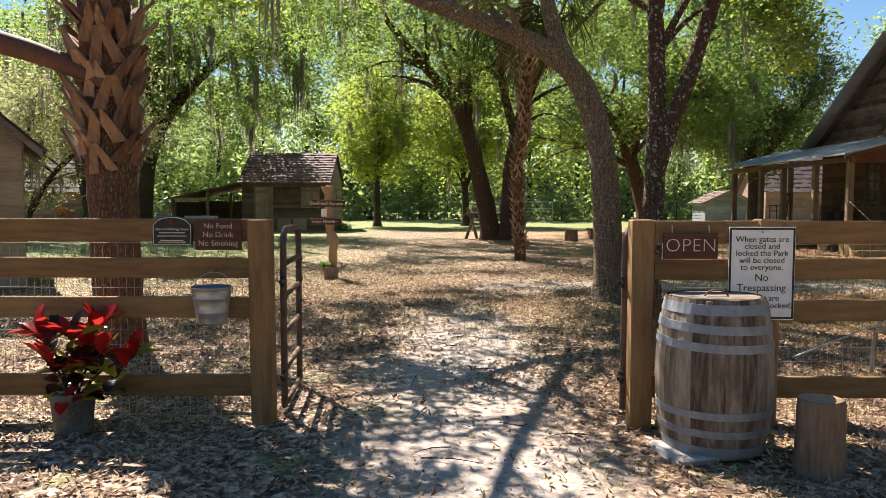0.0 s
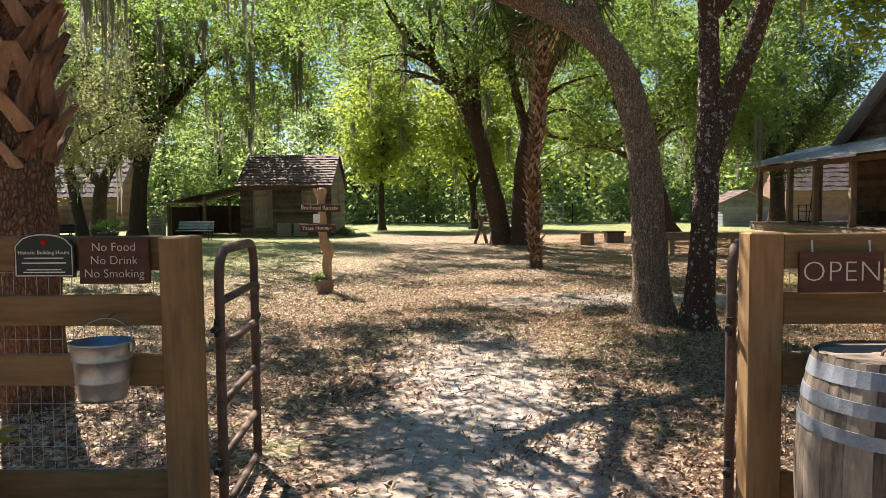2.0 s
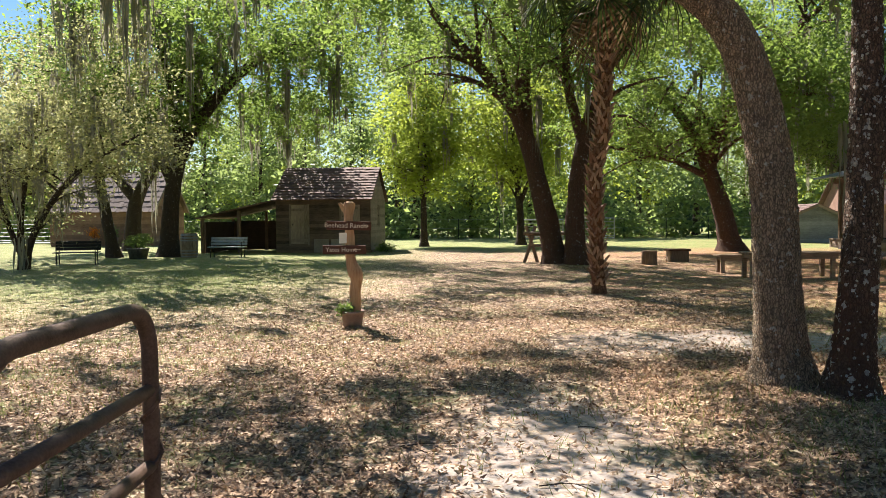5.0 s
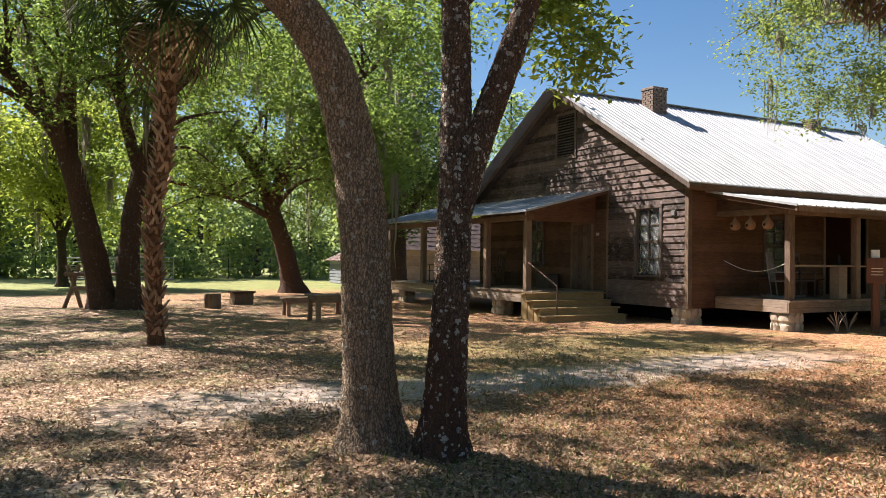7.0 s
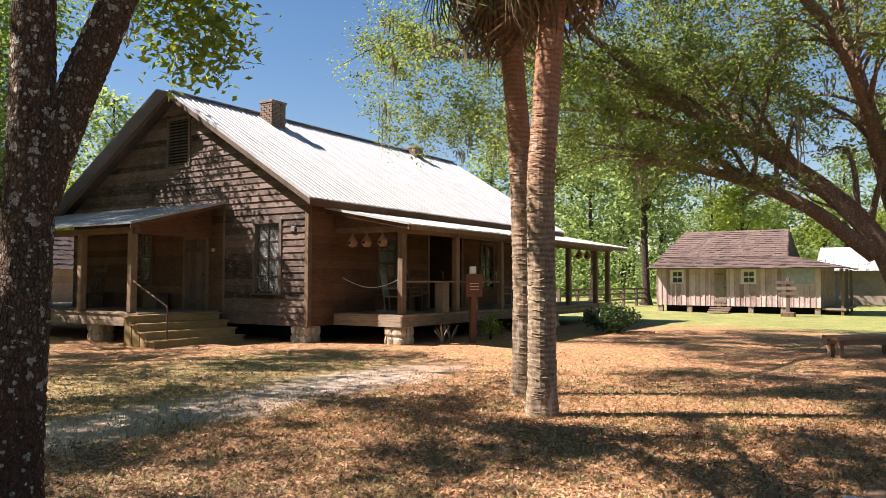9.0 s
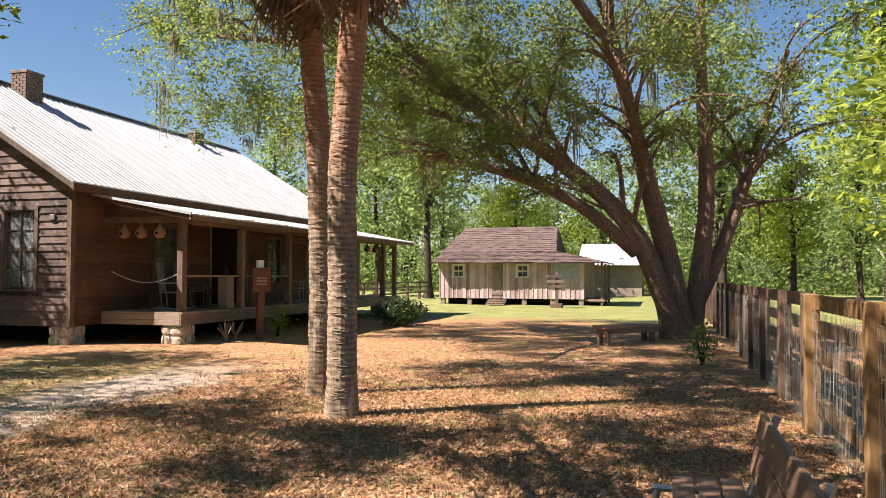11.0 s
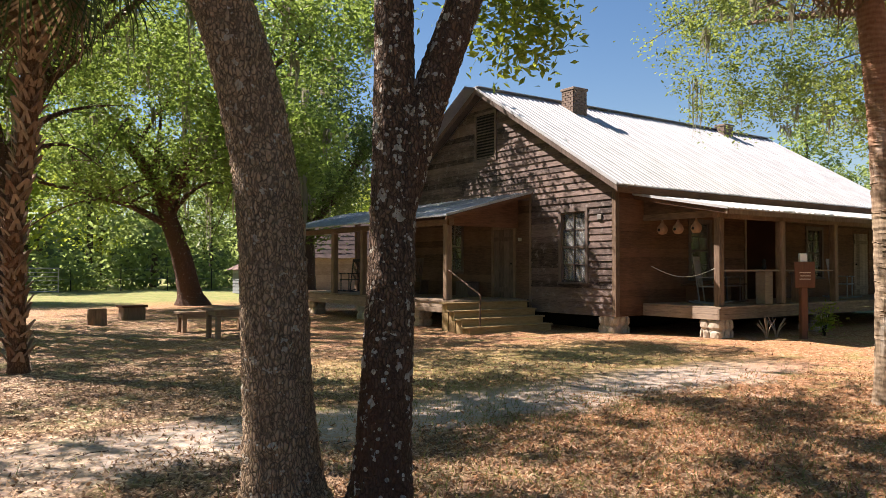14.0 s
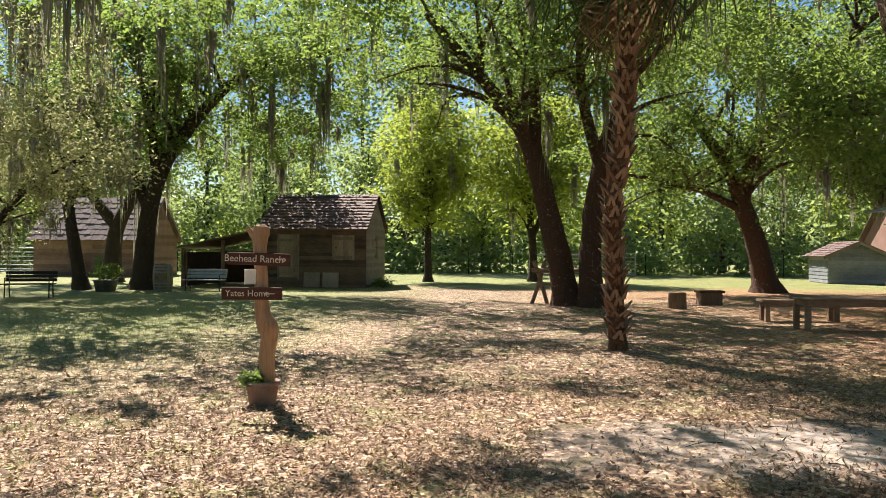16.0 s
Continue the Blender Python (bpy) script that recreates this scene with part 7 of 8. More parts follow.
def guide_post():
    gen = np.random.default_rng(33)
    p = thing("guide_post", "crooked pale log post with routed direction boards in a pot", "signpost", (-2.22, 14.56, 0))
    part("pot", lathe(bmesh.new(), [(0.125, 0.0), (0.13, 0.01), (0.158, 0.2), (0.172, 0.205), (0.172, 0.245), (0.15, 0.245), (0.145, 0.2), (0.02, 0.19)], 28), TERRA, p, "grey-brown clay pot", True)
    part("soil", lathe(bmesh.new(), [(0.146, 0.19), (0.08, 0.21), (0.01, 0.205)], 20), SOIL, p)
    g = Geo()
    ln = smooth_line([(0.05, 0.02, 0.1), (0.035, 0.02, 0.5), (0.06, 0.02, 0.72), (-0.02, 0.02, 0.95), (-0.03, 0.02, 1.3), (-0.045, 0.02, 1.6), (-0.03, 0.02, 1.78)], 30)
    r = np.interp(np.linspace(0, 1, 30), [0, 0.3, 0.38, 0.5, 0.8, 0.93, 1], [0.075, 0.085, 0.105, 0.075, 0.062, 0.085, 0.075])
    g.tube(ln, r, 12, 0.06, gen)
    raw("log", *g.arrays(), DRIFT, p, "knotted stripped log", True)
    part("log_top", lathe(bmesh.new(), [(0.07, 1.77), (0.04, 1.80), (0.01, 1.79)], 12, (-0.03, 0.02, 0)), DRIFT, p)
    for pts in ([(-0.04, 0.02, 1.6), (-0.13, 0.0, 1.72), (-0.17, 0.0, 1.78)], [(0.05, 0.02, 0.68), (0.10, 0.0, 0.80), (0.13, 0.0, 0.83)]):
        g = Geo()
        g.tube(smooth_line(pts, 6), np.linspace(0.045, 0.02, 6), 8, 0.05, gen)
        raw("branch_stub", *g.arrays(), DRIFT, p)
    for nm, z, x0, x1, tilt in (("Beehead Ranch", 1.455, -0.345, 0.295, 1.5), ("Yates Home", 1.115, -0.40, 0.215, 0.0)):
        bd = part("direction_board", boxed(x0, x1, -0.014, 0.014, -0.062, 0.062, bevel=0.006), SIGN_WOOD, p, "dark red-brown board with routed words")
        bd.matrix_basis = pose(0, -0.075, z, 0, tilt, 0)
        c = (x0 + x1) / 2
        tx = text_part(nm, 0.098 if nm[0] == "B" else 0.09, CREAM, bd, (c - (0.045 if nm[0] == "B" else -0.01) - (0.05 if nm[0] == "Y" else 0), -0.017, 0))
        arrow = bmesh.new()
        ax = x1 - 0.09 if nm[0] == "B" else x1 - 0.12
        s = 1 if nm[0] == "B" else -1
        box(arrow, ax - 0.05, ax + 0.05, -0.0175, -0.0145, -0.004, 0.004)
        for q in (-1, 1):
            box(arrow, -0.032, 0.0, -0.0175, -0.0145, -0.004, 0.004, m=pose(ax + s * 0.05, 0, 0, 0, q * 40 + (0 if s > 0 else 180), 0))
        part("arrow", arrow, CREAM, bd)
    mid = part("small_panel", boxed(-0.012, 0.012, -0.075, 0.075, -0.075, 0.075, bevel=0.003), WHITE, p, "small white panel turned sideways")
    mid.matrix_basis = pose(-0.10, -0.05, 1.28, 0, 0, -55)
    c = in_blob((-0.08, -0.06, 0.27), (0.11, 0.09, 0.06), 60, gen, 0.1)
    raw("plant", *leaf_quads(clusters(c, 7, 0.03, gen), 0.06, 0.03, gen, up=1.0), PLANT, p, "small bushy green plant")


guide_post()

# ---- tables, benches and stumps under the trees ----


def plank_table(name, label, category, at, turn, L, W, H, tops, legs_x, thick=0.05):
    t = thing(name, label, category, at, turn)
    for k in range(tops):
        w = W / tops
        part("top_board", boxed(0, L, -W / 2 + k * w + 0.004, -W / 2 + (k + 1) * w - 0.004, H - thick, H + 0.003 * (k % 2), bevel=0.006), BENCH_WOOD, t)
    for x in legs_x:
        for s in (-1, 1):
            part("leg", boxed(x - 0.05, x + 0.05, s * (W / 2 - 0.09) - 0.05, s * (W / 2 - 0.09) + 0.05, -0.04, H - thick, bevel=0.006), BENCH_WOOD, t)
        part("cross_piece", boxed(x - 0.035, x + 0.035, -W / 2 + 0.02, W / 2 - 0.02, H - thick - 0.1, H - thick - 0.001), BENCH_WOOD, t)
    part("apron", boxed(0.05, L - 0.05, -W / 2 + 0.02, -W / 2 + 0.05, H - thick - 0.11, H - thick - 0.002), BENCH_WOOD, t)
    return t


plank_table("long_table", "long weathered plank table in the shade of oaks", "table", (5.95, 23.2, 0), 2, 2.2, 0.75, 0.66, 4, (0.12, 2.05))
plank_table("plank_bench", "low weathered plank bench behind the long table", "bench", (5.85, 25.2, 0), 2, 1.8, 0.5, 0.5, 3, (0.12, 1.65))
plank_table("plank_bench", "rough plank bench beside the big oak", "bench", (17.45, 7.85, 0), -42, 1.7, 0.42, 0.47, 2, (0.15, 1.5), 0.07)
b = thing("fire_box", "low dark timber box with a charred rim", "box", (6.1, 30.75, 0), 6)
for q in ((-0.32, 0.32, -0.24, -0.18), (-0.32, 0.32, 0.18, 0.24), (-0.32, -0.26, -0.178, 0.178), (0.26, 0.32, -0.178, 0.178)):
    part("side_board", boxed(*q, -0.02, 0.36, bevel=0.008), POST_WOOD, b)
part("lid_board", boxed(-0.38, 0.38, -0.28, 0.28, 0.361, 0.43, bevel=0.01), SIDING_WARM, b)

t = thing("hitching_rail", "rough log hitching rail on crossed legs by the oaks", "rail")
for (p, q, r) in (((0.72, 29.55, -0.05), (1.12, 29.6, 1.28), 0.06), ((1.22, 29.6, -0.05), (0.80, 29.6, 1.28), 0.06)):
    g = Geo()
    g.tube(smooth_line([p, tuple((np.array(p) + q) / 2 + [0.02, 0.0, 0]), q], 8), [r] * 8, 9, 0.05)
    raw("leg", *g.arrays(), POST_WOOD, t, "", True)
for p, q, r in (((0.75, 29.6, 1.02), (2.5, 28.6, 1.06), 0.065), ((0.9, 29.6, 0.62), (2.5, 28.65, 0.66), 0.05)):
    g = Geo()
    g.tube(smooth_line([p, tuple((np.array(p) + q) / 2 + [0, 0, -0.02]), q], 8), [r] * 8, 9, 0.05)
    raw("log_rail", *g.arrays(), POST_WOOD, t, "", True)


def park_bench(label, at, turn, L, material, frame_mat, slats_back=3, back_h=0.84, arms=True, seats=4):
    """A slatted bench that faces its own +y."""
    b = thing("park_bench", label, "bench", at, turn)
    for k in range(seats):
        y = -0.02 + 0.125 * k
        part("seat_slat", boxed(-L / 2, L / 2, y, y + 0.112, 0.415, 0.45, bevel=0.005), material, b)
    for k in range(slats_back):
        h = (back_h - 0.50) / slats_back
        ob = part("back_slat", boxed(-L / 2, L / 2, -0.018, 0.018, 0, h - 0.012, bevel=0.005), material, b)
        ob.matrix_basis = pose(0, -0.07 - 0.035 * k, 0.50 + h * k, 14, 0, 0)
    for x in (-L / 2 + 0.12, L / 2 - 0.12):
        part("leg", rods([((x, 0.42, 0.41), (x, 0.47, -0.03)), ((x, -0.02, 0.41), (x, -0.1, -0.03)), ((x, -0.06, 0.40), (x, 0.45, 0.40)), ((x, -0.05, 0.40), (x, -0.19, back_h))], 0.02), frame_mat, b, "iron side frame")
        if arms:
            part("arm_rest", rods([((x, 0.43, 0.41), (x, 0.45, 0.62)), ((x, 0.45, 0.62), (x, -0.12, 0.64))], 0.016), frame_mat, b)
    return b


park_bench("brown slatted garden bench on grey metal legs", (4.4, 6.08, 0), 0, 1.6, TEAK, ZINC, 2, 0.82, False, 3)
park_bench("black iron and wood bench on the grass", (-15.1, 29.9, 0), 200, 1.5, IRON, IRON)
park_bench("grey-blue slatted bench near the cabin", (-11.3, 34.6, 0), 185, 1.5, BLUE_GREY, IRON)
barrel("pale upright barrel under the mossy oaks", (-12.95, 34.5, 0), 1.0, 0.36, 0.31, 18)


def bushy(name, label, at, radii, n, material, size=(0.09, 0.045), pot=None, category="bush", seed=1, per=12, spread=0.09):
    gen = np.random.default_rng(seed)
    b = thing(name, label, category, at)
    base = 0.0
    if pot:
        r, hh, mat = pot
        part("pot", lathe(bmesh.new(), [(r * 0.8, 0), (r, hh * 0.9), (r * 1.06, hh * 0.92), (r * 1.06, hh), (r * 0.9, hh), (r * 0.85, hh * 0.85), (0.02, hh * 0.84)], 20), mat, b, "", True)
        base = hh
    g = Geo()
    for k in range(9):
        a = k * 2.4
        g.tube(smooth_line([(0.02 * math.cos(a), 0.02 * math.sin(a), base * 0.8), (radii[0] * 0.3 * math.cos(a), radii[1] * 0.3 * math.sin(a), base + radii[2] * 0.7), (radii[0] * 0.6 * math.cos(a), radii[1] * 0.6 * math.sin(a), base + radii[2] * 1.4)], 6), np.linspace(0.012, 0.004, 6), 5)
    raw("stems", *g.arrays(), FAR_BARK, b)
    c = in_blob((0, 0, base + radii[2]), radii, n, gen, 0.2)
    c = c[c[:, 2] > base + 0.03]
    raw("leaves", *leaf_quads(clusters(c, per, spread, gen), *size, gen), material, b, "")
    return b


bushy("shrub", "rounded dark green shrub at the porch steps", (22.7, 14.3, 0), (0.95, 0.8, 0.42), 170, DARK_SHRUB, (0.11, 0.05), seed=4, per=14)
bushy("shrub", "low green shrub at the cabin corner", (-5.3, 38.5, 0), (0.5, 0.4, 0.22), 60, LEAF, seed=5)
bushy("potted_flowers", "dark pot of reddish plants under the mossy oaks", (-14.7, 33.6, 0), (0.6, 0.5, 0.28), 80, LEAF, pot=(0.42, 0.42, PLASTIC), category="potted plant", seed=6)
bushy("sapling", "small leafy sapling in the leaf litter by the fence", (14.75, 5.85, 0), (0.24, 0.24, 0.42), 46, PLANT, (0.075, 0.04), seed=7, per=7, spread=0.06)
bushy("yellow_shrub", "small yellow-green shrub beside the porch", (18.1, 15.95, 0), (0.22, 0.2, 0.38), 40, LEAF_BRIGHT, (0.08, 0.04), seed=8)
for k, x in enumerate((-24.2, -22.9)):
    f = bushy("flower_pot", "pot of orange flowers on the cottage porch", (x, 47.4, 0), (0.3, 0.3, 0.35), 40, FLOWER if k == 0 else PLANT, pot=(0.22, 0.5, BRICK), category="potted plant", seed=9 + k)
for k, (x, y) in enumerate(((16.05, 16.15), (16.6, 16.25))):
    gen = np.random.default_rng(50 + k)
    sh = thing("bare_shrub", "bare pale twigs of a pruned shrub", "shrub", (x, y, 0))
    g = Geo()
    for j in range(9):
        a, L = gen.uniform(0, 6.28), gen.uniform(0.3, 0.5)
        g.tube(smooth_line([(0, 0, -0.03), (0.06 * math.cos(a), 0.06 * math.sin(a), L * 0.5), (0.2 * math.cos(a), 0.2 * math.sin(a), L)], 6), np.linspace(0.016, 0.008, 6), 5, 0.1)
    raw("twigs", *g.arrays(), GREY_UP, sh)

# ---- markers and direction posts ----
m = thing("park_marker", "red-brown painted marker post with a small panel", "sign", (16.62, 15.62, 0))
part("post", boxed(-0.07, 0.07, -0.07, 0.07, -0.1, 1.62, bevel=0.01), MARKER, m)
part("panel", boxed(-0.22, 0.22, -0.10, -0.072, 1.15, 1.72, bevel=0.008), MARKER, m, "red-brown board")
for k in range(3):
    part("text_line", boxed(-0.12, 0.12, -0.1035, -0.1005, 1.33 + 0.07 * k, 1.345 + 0.07 * k), CREAM, m)
part("leaflet_box", boxed(-0.08, 0.08, -0.04, 0.06, 1.63, 1.9, bevel=0.01), WHITE, m, "pale box on top")
m.matrix_basis = pose(16.62, 15.62, 0, 0, 0, -38)
m = thing("direction_post", "dark post with small direction boards on the lawn", "signpost", (37.6, 11.55, 0))
part("base", boxed(-0.28, 0.28, -0.28, 0.28, -0.02, 0.2, bevel=0.02), POST_WOOD, m)
part("post", boxed(-0.07, 0.07, -0.07, 0.07, 0.2, 1.75), SIDING_Z, m)
for k, z in enumerate((0.95, 1.2, 1.45)):
    part("direction_board", boxed(-0.12, -0.09, -0.45 + 0.08 * k, 0.38 + 0.06 * k, z, z + 0.13, bevel=0.005), SIDING_Z, m)

# ---- on the farmhouse porches ----
for k, (x, y) in enumerate(((15.22, 18.3), (15.22, 17.85), (15.22, 17.35), (26.4, 16.9), (27.2, 16.9))):
    gq = thing("hanging_gourd", "orange-tan birdhouse gourd hanging from the porch beam", "gourd", (x, y, 2.5), 0, "gourds on the porch")
    part("gourd", lathe(bmesh.new(), [(0.02, -0.13), (0.09, -0.11), (0.13, -0.03), (0.115, 0.05), (0.06, 0.11), (0.03, 0.17), (0.02, 0.21)], 18), GOURD, gq, "", True)
    part("cord", rods([((0, 0, 0.2), (0, 0, 0.38 if x > 20 else 0.3))], 0.004, 5), WIRE, gq)
    bm = bmesh.new()
    bmesh.ops.create_cone(bm, cap_ends=True, segments=12, radius1=0.035, radius2=0.035, depth=0.012, matrix=pose(-0.124, 0, -0.02, 0, 90, 0))
    # near-black disc paints the shaded hollow, no hole is cut
    part("entrance", bm, SHADE_BLACK, gq)


def rocking_chair(label, at, turn, material):
    c = thing("rocking_chair", label, "chair", at, turn, "porch chairs")
    part("seat", boxed(-0.25, 0.25, -0.22, 0.24, 0.40, 0.43, bevel=0.01), material, c)
    for s in (-1, 1):
        g = Geo()
        t = np.linspace(-0.45, 0.45, 9)
        g.tube(np.stack([0 * t + s * 0.22, t, 0.02 + 0.25 * t * t], 1), [0.02] * 9, 6)
        raw("rocker", *g.arrays(), material, c)
        part("front_leg", rods([((s * 0.22, 0.2, 0.04), (s * 0.22, 0.2, 0.62))], 0.018), material, c)
        part("back_post", rods([((s * 0.22, -0.2, 0.04), (s * 0.22, -0.34, 1.12))], 0.018), material, c)
        part("arm", boxed(s * 0.22 - 0.035, s * 0.22 + 0.035, -0.26, 0.27, 0.62, 0.645), material, c)
    for k in range(6):
        x = -0.17 + 0.068 * k
        part("back_slat", rods([((x, -0.23, 0.44), (x, -0.335, 1.05))], 0.011), material, c)
    part("top_rail", boxed(-0.25, 0.25, -0.35, -0.325, 1.02, 1.13, bevel=0.01), material, c)


rocking_chair("pale wooden rocking chair on the porch", (16.1, 17.6, 0.72), 200, CURTAIN)
rocking_chair("dark wooden rocking chair on the porch", (17.2, 17.9, 0.72), 170, SIDING_Z)
rocking_chair("dark wooden rocking chair on the porch", (22.2, 17.6, 0.72), 190, BLUE_GREY)
rocking_chair("dark wooden rocking chair on the side porch", (13.0, 29.8, 0.74), 100, IRON)
rocking_chair("dark wooden rocking chair on the side porch", (13.3, 26.4, 0.74), 95, SIDING_Z)
p = thing("display_stand", "pale wooden display stand on the porch", "stand", (17.35, 17.0, 0.72))
part("column", boxed(-0.16, 0.16, -0.13, 0.13, 0, 0.78, bevel=0.01), PORCH_WOOD, p)
part("top", boxed(-0.2, 0.2, -0.17, 0.17, 0.78, 0.82, bevel=0.008), PORCH_WOOD, p)
part("ornament", lathe(bmesh.new(), [(0.05, 0.82), (0.06, 0.88), (0.03, 0.95), (0.05, 1.02), (0.01, 1.08)], 14), IRON, p, "small dark ornament")
p = thing("display_stand", "dark wooden display stand on the porch", "stand", (18.9, 17.0, 0.72))
part("column", boxed(-0.15, 0.15, -0.13, 0.13, 0, 0.72, bevel=0.01), POST_WOOD, p)
part("top", boxed(-0.19, 0.19, -0.17, 0.17, 0.72, 0.76, bevel=0.008), POST_WOOD, p)
p = thing("wash_bench", "long plain bench along the porch wall", "bench", (16.3, 18.35, 0.72))
part("seat", boxed(-0.1, 2.2, -0.18, 0.18, 0.42, 0.46, bevel=0.006), SIDING_WARM, p)
for x in (0.1, 2.0):
    part("leg", boxed(x - 0.03, x + 0.03, -0.16, 0.16, 0, 0.42), SIDING_WARM, p)
p = thing("porch_rope", "pale rope slung across the porch end", "rope")
g = Geo()
t = np.linspace(0, 1, 14)
g.tube(np.stack([15.3 + 0 * t, 18.7 - 1.9 * t, 1.62 - 0.25 * np.sin(math.pi * t)], 1), [0.007] * 14, 6)
raw("rope", *g.arrays(), WHITE, p)
p = thing("porch_rail", "thin pale rail between the porch posts", "rail")
part("rail", boxed(15.4, 17.66, 16.79, 16.83, 1.5, 1.54), PORCH_WOOD, p)
part("rail", boxed(17.84, 20.16, 16.79, 16.83, 1.5, 1.54), PORCH_WOOD, p)
p = thing("porch_box", "dark wooden box beside the side porch door", "box", (13.85, 24.2, 0.74))
part("body", boxed(-0.2, 0.2, -0.3, 0.3, 0, 0.4, bevel=0.01), SIDING_Z, p)
part("lid", boxed(-0.22, 0.22, -0.32, 0.32, 0.4, 0.43, bevel=0.006), SIDING_Z, p)
p = thing("porch_bench", "low dark bench by the side porch wall", "bench", (13.8, 26.9, 0.74))
part("seat", boxed(-0.18, 0.18, -0.6, 0.6, 0.40, 0.44, bevel=0.006), SIDING_Y, p)
for y in (-0.5, 0.5):
    part("leg", boxed(-0.15, 0.15, y - 0.03, y + 0.03, 0, 0.4), SIDING_Y, p)

# ---- pens at the woods' edge ----


def pen(label, x0, x1, y, z):
    p = thing("pipe_pen", label, "gate")
    part("frame", rods([((x0, y, -0.05), (x0, y, z)), ((x1, y, -0.05), (x1, y, z)), ((x0, y, z), (x1, y, z)), ((x0, y, 0.1), (x1, y, 0.1))], 0.04), ZINC, p)
    for k in range(1, 6):
        part("bar", rods([((x0, y, z * k / 6), (x1, y, z * k / 6))], 0.022, 6), ZINC, p)


pen("grey pipe gate at the woods' edge", 5.4, 8.0, 57.5, 1.5)
pen("grey pipe panel at the woods' edge", 1.6, 4.4, 57.0, 1.4)
pen("grey pipe panel beyond the brown cottage", -36.0, -28.5, 52.0, 1.6)
q = thing("far_fence", "thin grey wire fence along the woods", "fence")
for x in np.arange(-30, 30, 3.0):
    part("post", rods([((x, 59.5, -0.1), (x, 59.5, 1.5))], 0.03, 6), IRON, q)
part("top_wire", rods([((-30, 59.5, 1.45), (27, 59.5, 1.45))], 0.006, 5), WIRE, q)
part("middle_wire", rods([((-30, 59.5, 0.8), (27, 59.5, 0.8))], 0.006, 5), WIRE, q)
q = thing("rail_fence", "low dark rail fence beyond the farmhouse", "fence")
for x in np.arange(36, 52, 2.4):
    part("post", boxed(x - 0.07, x + 0.07, 21.93, 22.07, -0.1, 1.15), SIDING_Z, q)
for z in (0.4, 0.75, 1.05):
    part("rail", boxed(36, 50.4, 21.98, 22.02, z, z + 0.1), SIDING_Z, q)


# ---- fallen leaves, twigs and grass ----


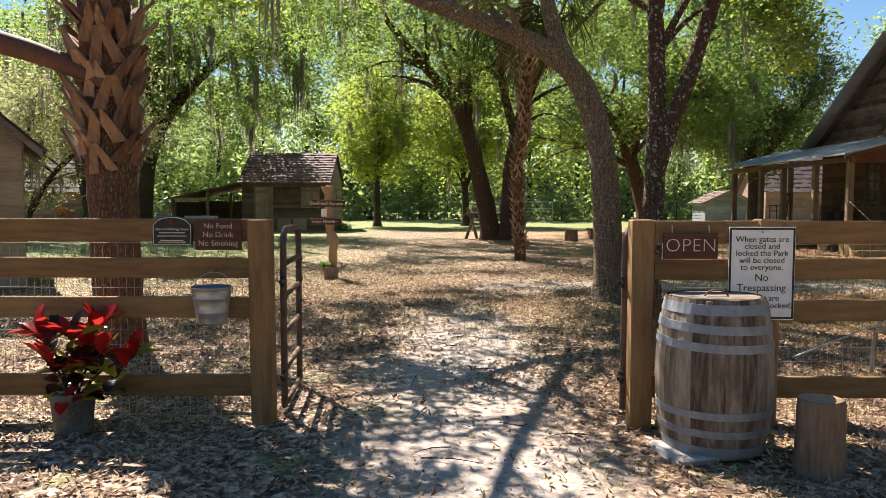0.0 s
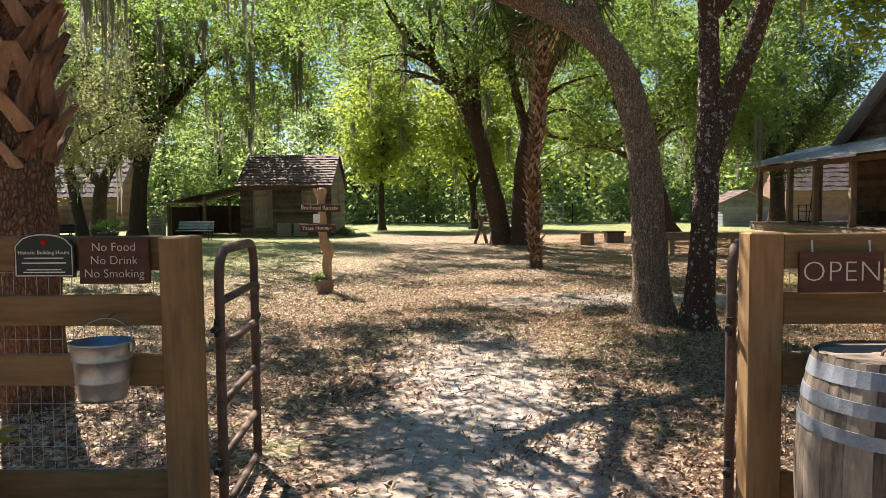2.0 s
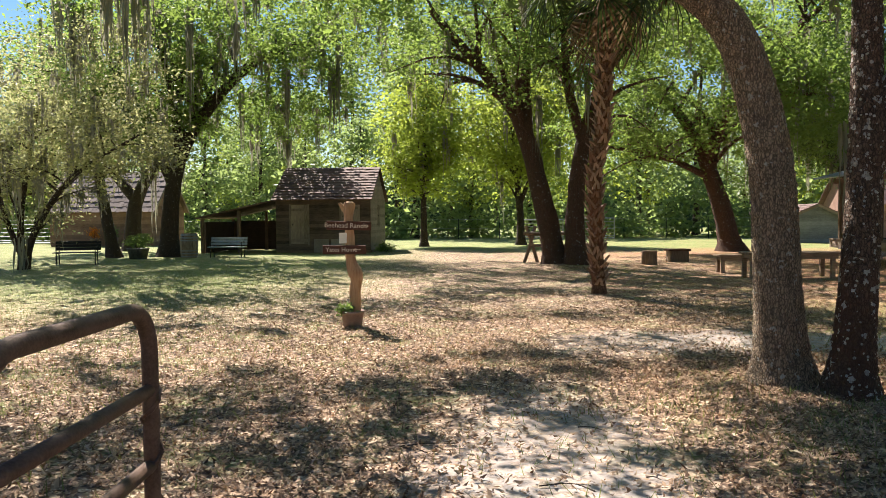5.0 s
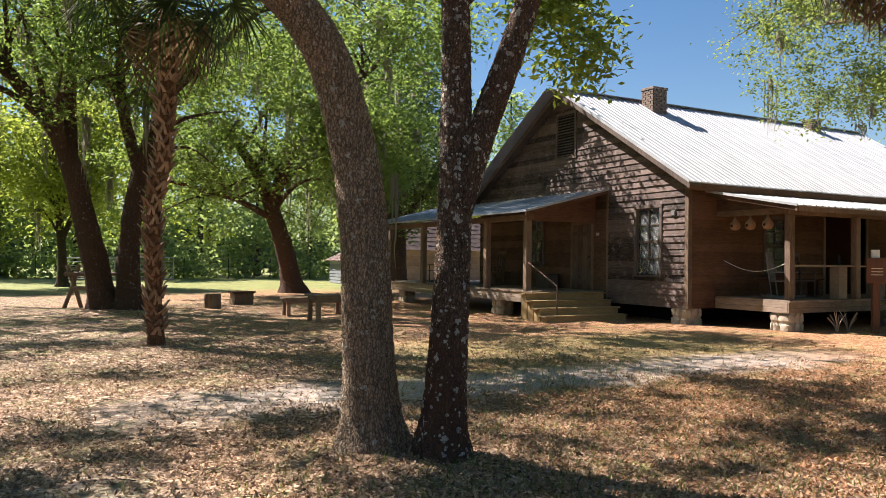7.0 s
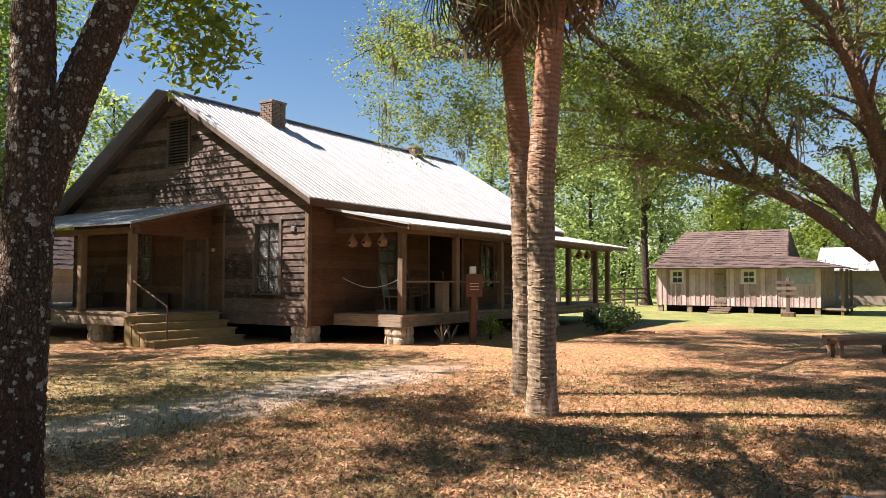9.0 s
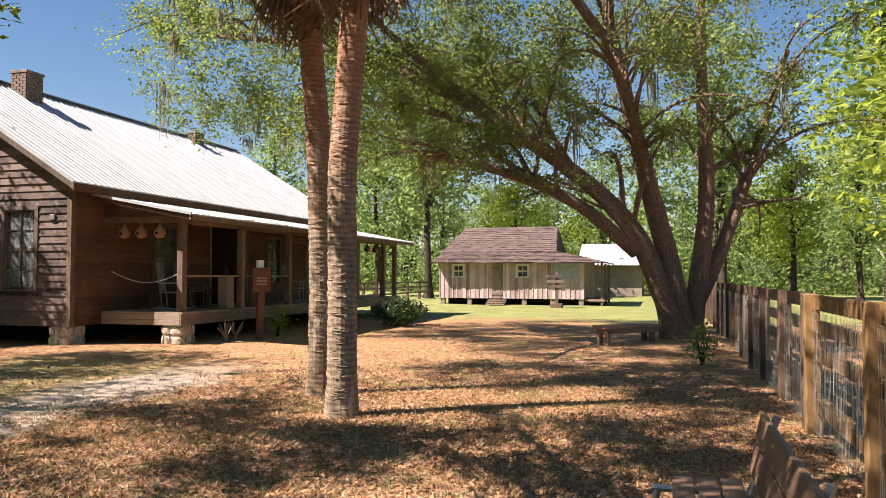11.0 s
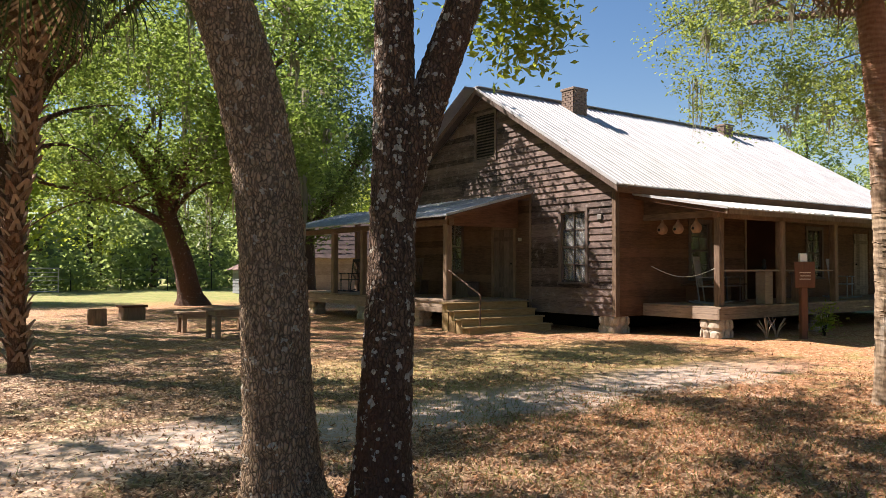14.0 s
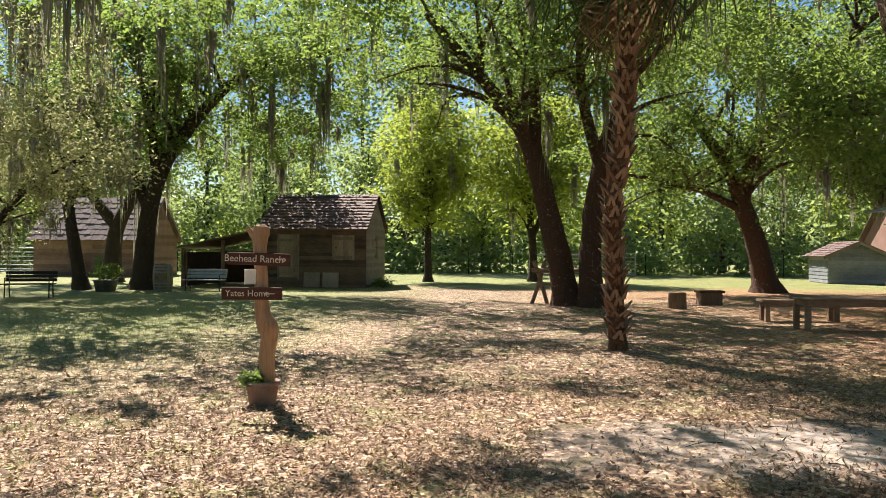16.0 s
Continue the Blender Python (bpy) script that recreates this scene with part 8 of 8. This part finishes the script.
def litter():
    gen = np.random.default_rng(90)
    # near the walk, thinning outwards
    n = 220000
    xy = np.c_[gen.normal(2.6, 4.8, n), gen.normal(9.0, 4.6, n)]
    X, Y = xy[:, 0], xy[:, 1]
    wob = 0.35 * np.sin(Y * 1.3) + 0.22 * np.sin(Y * 3.1 + X) + 0.15 * np.sin(5.3 * X - 2.0 * Y)
    off = np.clip((np.abs(X - 0.15 + wob) - 0.25) / 1.3, 0.0, 1.0)
    off = np.where(Y > 9.5, np.maximum(off, np.clip((Y - 9.5) / 2.5, 0, 1)), off)
    cross = np.clip((np.abs(Y - 13.3 - 0.03 * X + wob) - 0.5) / 1.0, 0.0, 1.0)
    off = np.where(X > 0.5, np.minimum(off, cross), off)
    xy = xy[gen.uniform(size=n) < 0.10 + 0.90 * off**1.3]
    z = rise(xy[:, 0], xy[:, 1]) + gen.uniform(0.006, 0.022, len(xy))
    n = len(xy)
    a = gen.uniform(0, 2 * np.pi, n)
    L = gen.uniform(0.026, 0.06, n)
    W = L * gen.uniform(0.32, 0.5, n)
    u = np.stack([np.cos(a), np.sin(a), gen.normal(0, 0.40, n)], 1)
    v = np.stack([-np.sin(a), np.cos(a), gen.normal(0, 0.45, n)], 1)
    c = np.c_[xy, z]
    curl = np.stack([0 * a, 0 * a, gen.uniform(0.0, 0.014, n)], 1)
    verts = np.stack([c - u * L[:, None] / 2 + curl, c - v * W[:, None] / 2, c + u * L[:, None] / 2 + curl, c + v * W[:, None] / 2], 1).reshape(-1, 3)
    red = gen.uniform(size=n) < np.clip((xy[:, 0] - 2.5) * 0.14, 0, 0.62) * np.where(xy[:, 1] > 13.5, 0.4, 1.0)
    for pick, mat, words in ((~red, DRY_LEAF, "dry brown and tan fallen oak leaves on the ground"), (red, RED_DRY_LEAF, "russet dry fallen oak leaves on the ground")):
        k = int(pick.sum())
        ob = raw("fallen_leaves", verts.reshape(n, 4, 3)[pick].reshape(-1, 3), np.arange(4 * k).reshape(k, 4), mat, kind="stuff")
        tagged(ob, words, "leaf litter")
    # grass
    spots = [gen.normal([x, y], s, (k, 2)) for x, y, s, k in ((5, 9, 2.2, 5200), (9, 7.5, 2.0, 5200), (3.2, 9.2, 0.8, 1400), (-4, 11, 2.0, 3600), (6, 13, 1.5, 2600), (-6, 16, 3.0, 5200), (-7, 22, 3.0, 5200), (1.5, 9.6, 0.9, 600), (12, 10.5, 2, 1800))]
    xy = np.concatenate(spots)
    n = len(xy)
    base = np.c_[xy, rise(xy[:, 0], xy[:, 1])]
    a = gen.uniform(0, 2 * np.pi, n)
    side = np.stack([np.cos(a), np.sin(a), 0 * a], 1) * 0.0035
    hgt = gen.uniform(0.03, 0.10, (n, 1))
    lean = np.c_[gen.normal(0, 0.5, (n, 2)), np.ones(n)] * hgt
    verts = np.stack([base - side, base + side, base + lean + side * 0.2, base + lean - side * 0.2], 1).reshape(-1, 3)
    ob = raw("grass", verts, np.arange(4 * n).reshape(n, 4), GRASS, kind="stuff")
    tagged(ob, "sparse short grass blades among the leaves", "grass")
    g = Geo()
    for _ in range(260):
        x, y = gen.normal(2, 5), gen.normal(8, 4)
        a, L = gen.uniform(0, 6.28), gen.uniform(0.08, 0.4)
        z0 = float(rise(x, y)) + 0.012
        g.tube(smooth_line([(x, y, z0), (x + 0.5 * L * math.cos(a), y + 0.5 * L * math.sin(a) + gen.normal(0, 0.02), z0 + 0.012), (x + L * math.cos(a), y + L * math.sin(a), z0 + 0.004)], 5), np.linspace(0.005, 0.002, 5), 5)
    ob = raw("twigs", *g.arrays(), FAR_BARK, kind="stuff")
    tagged(ob, "small dry twigs scattered on the ground", "twigs")


litter()
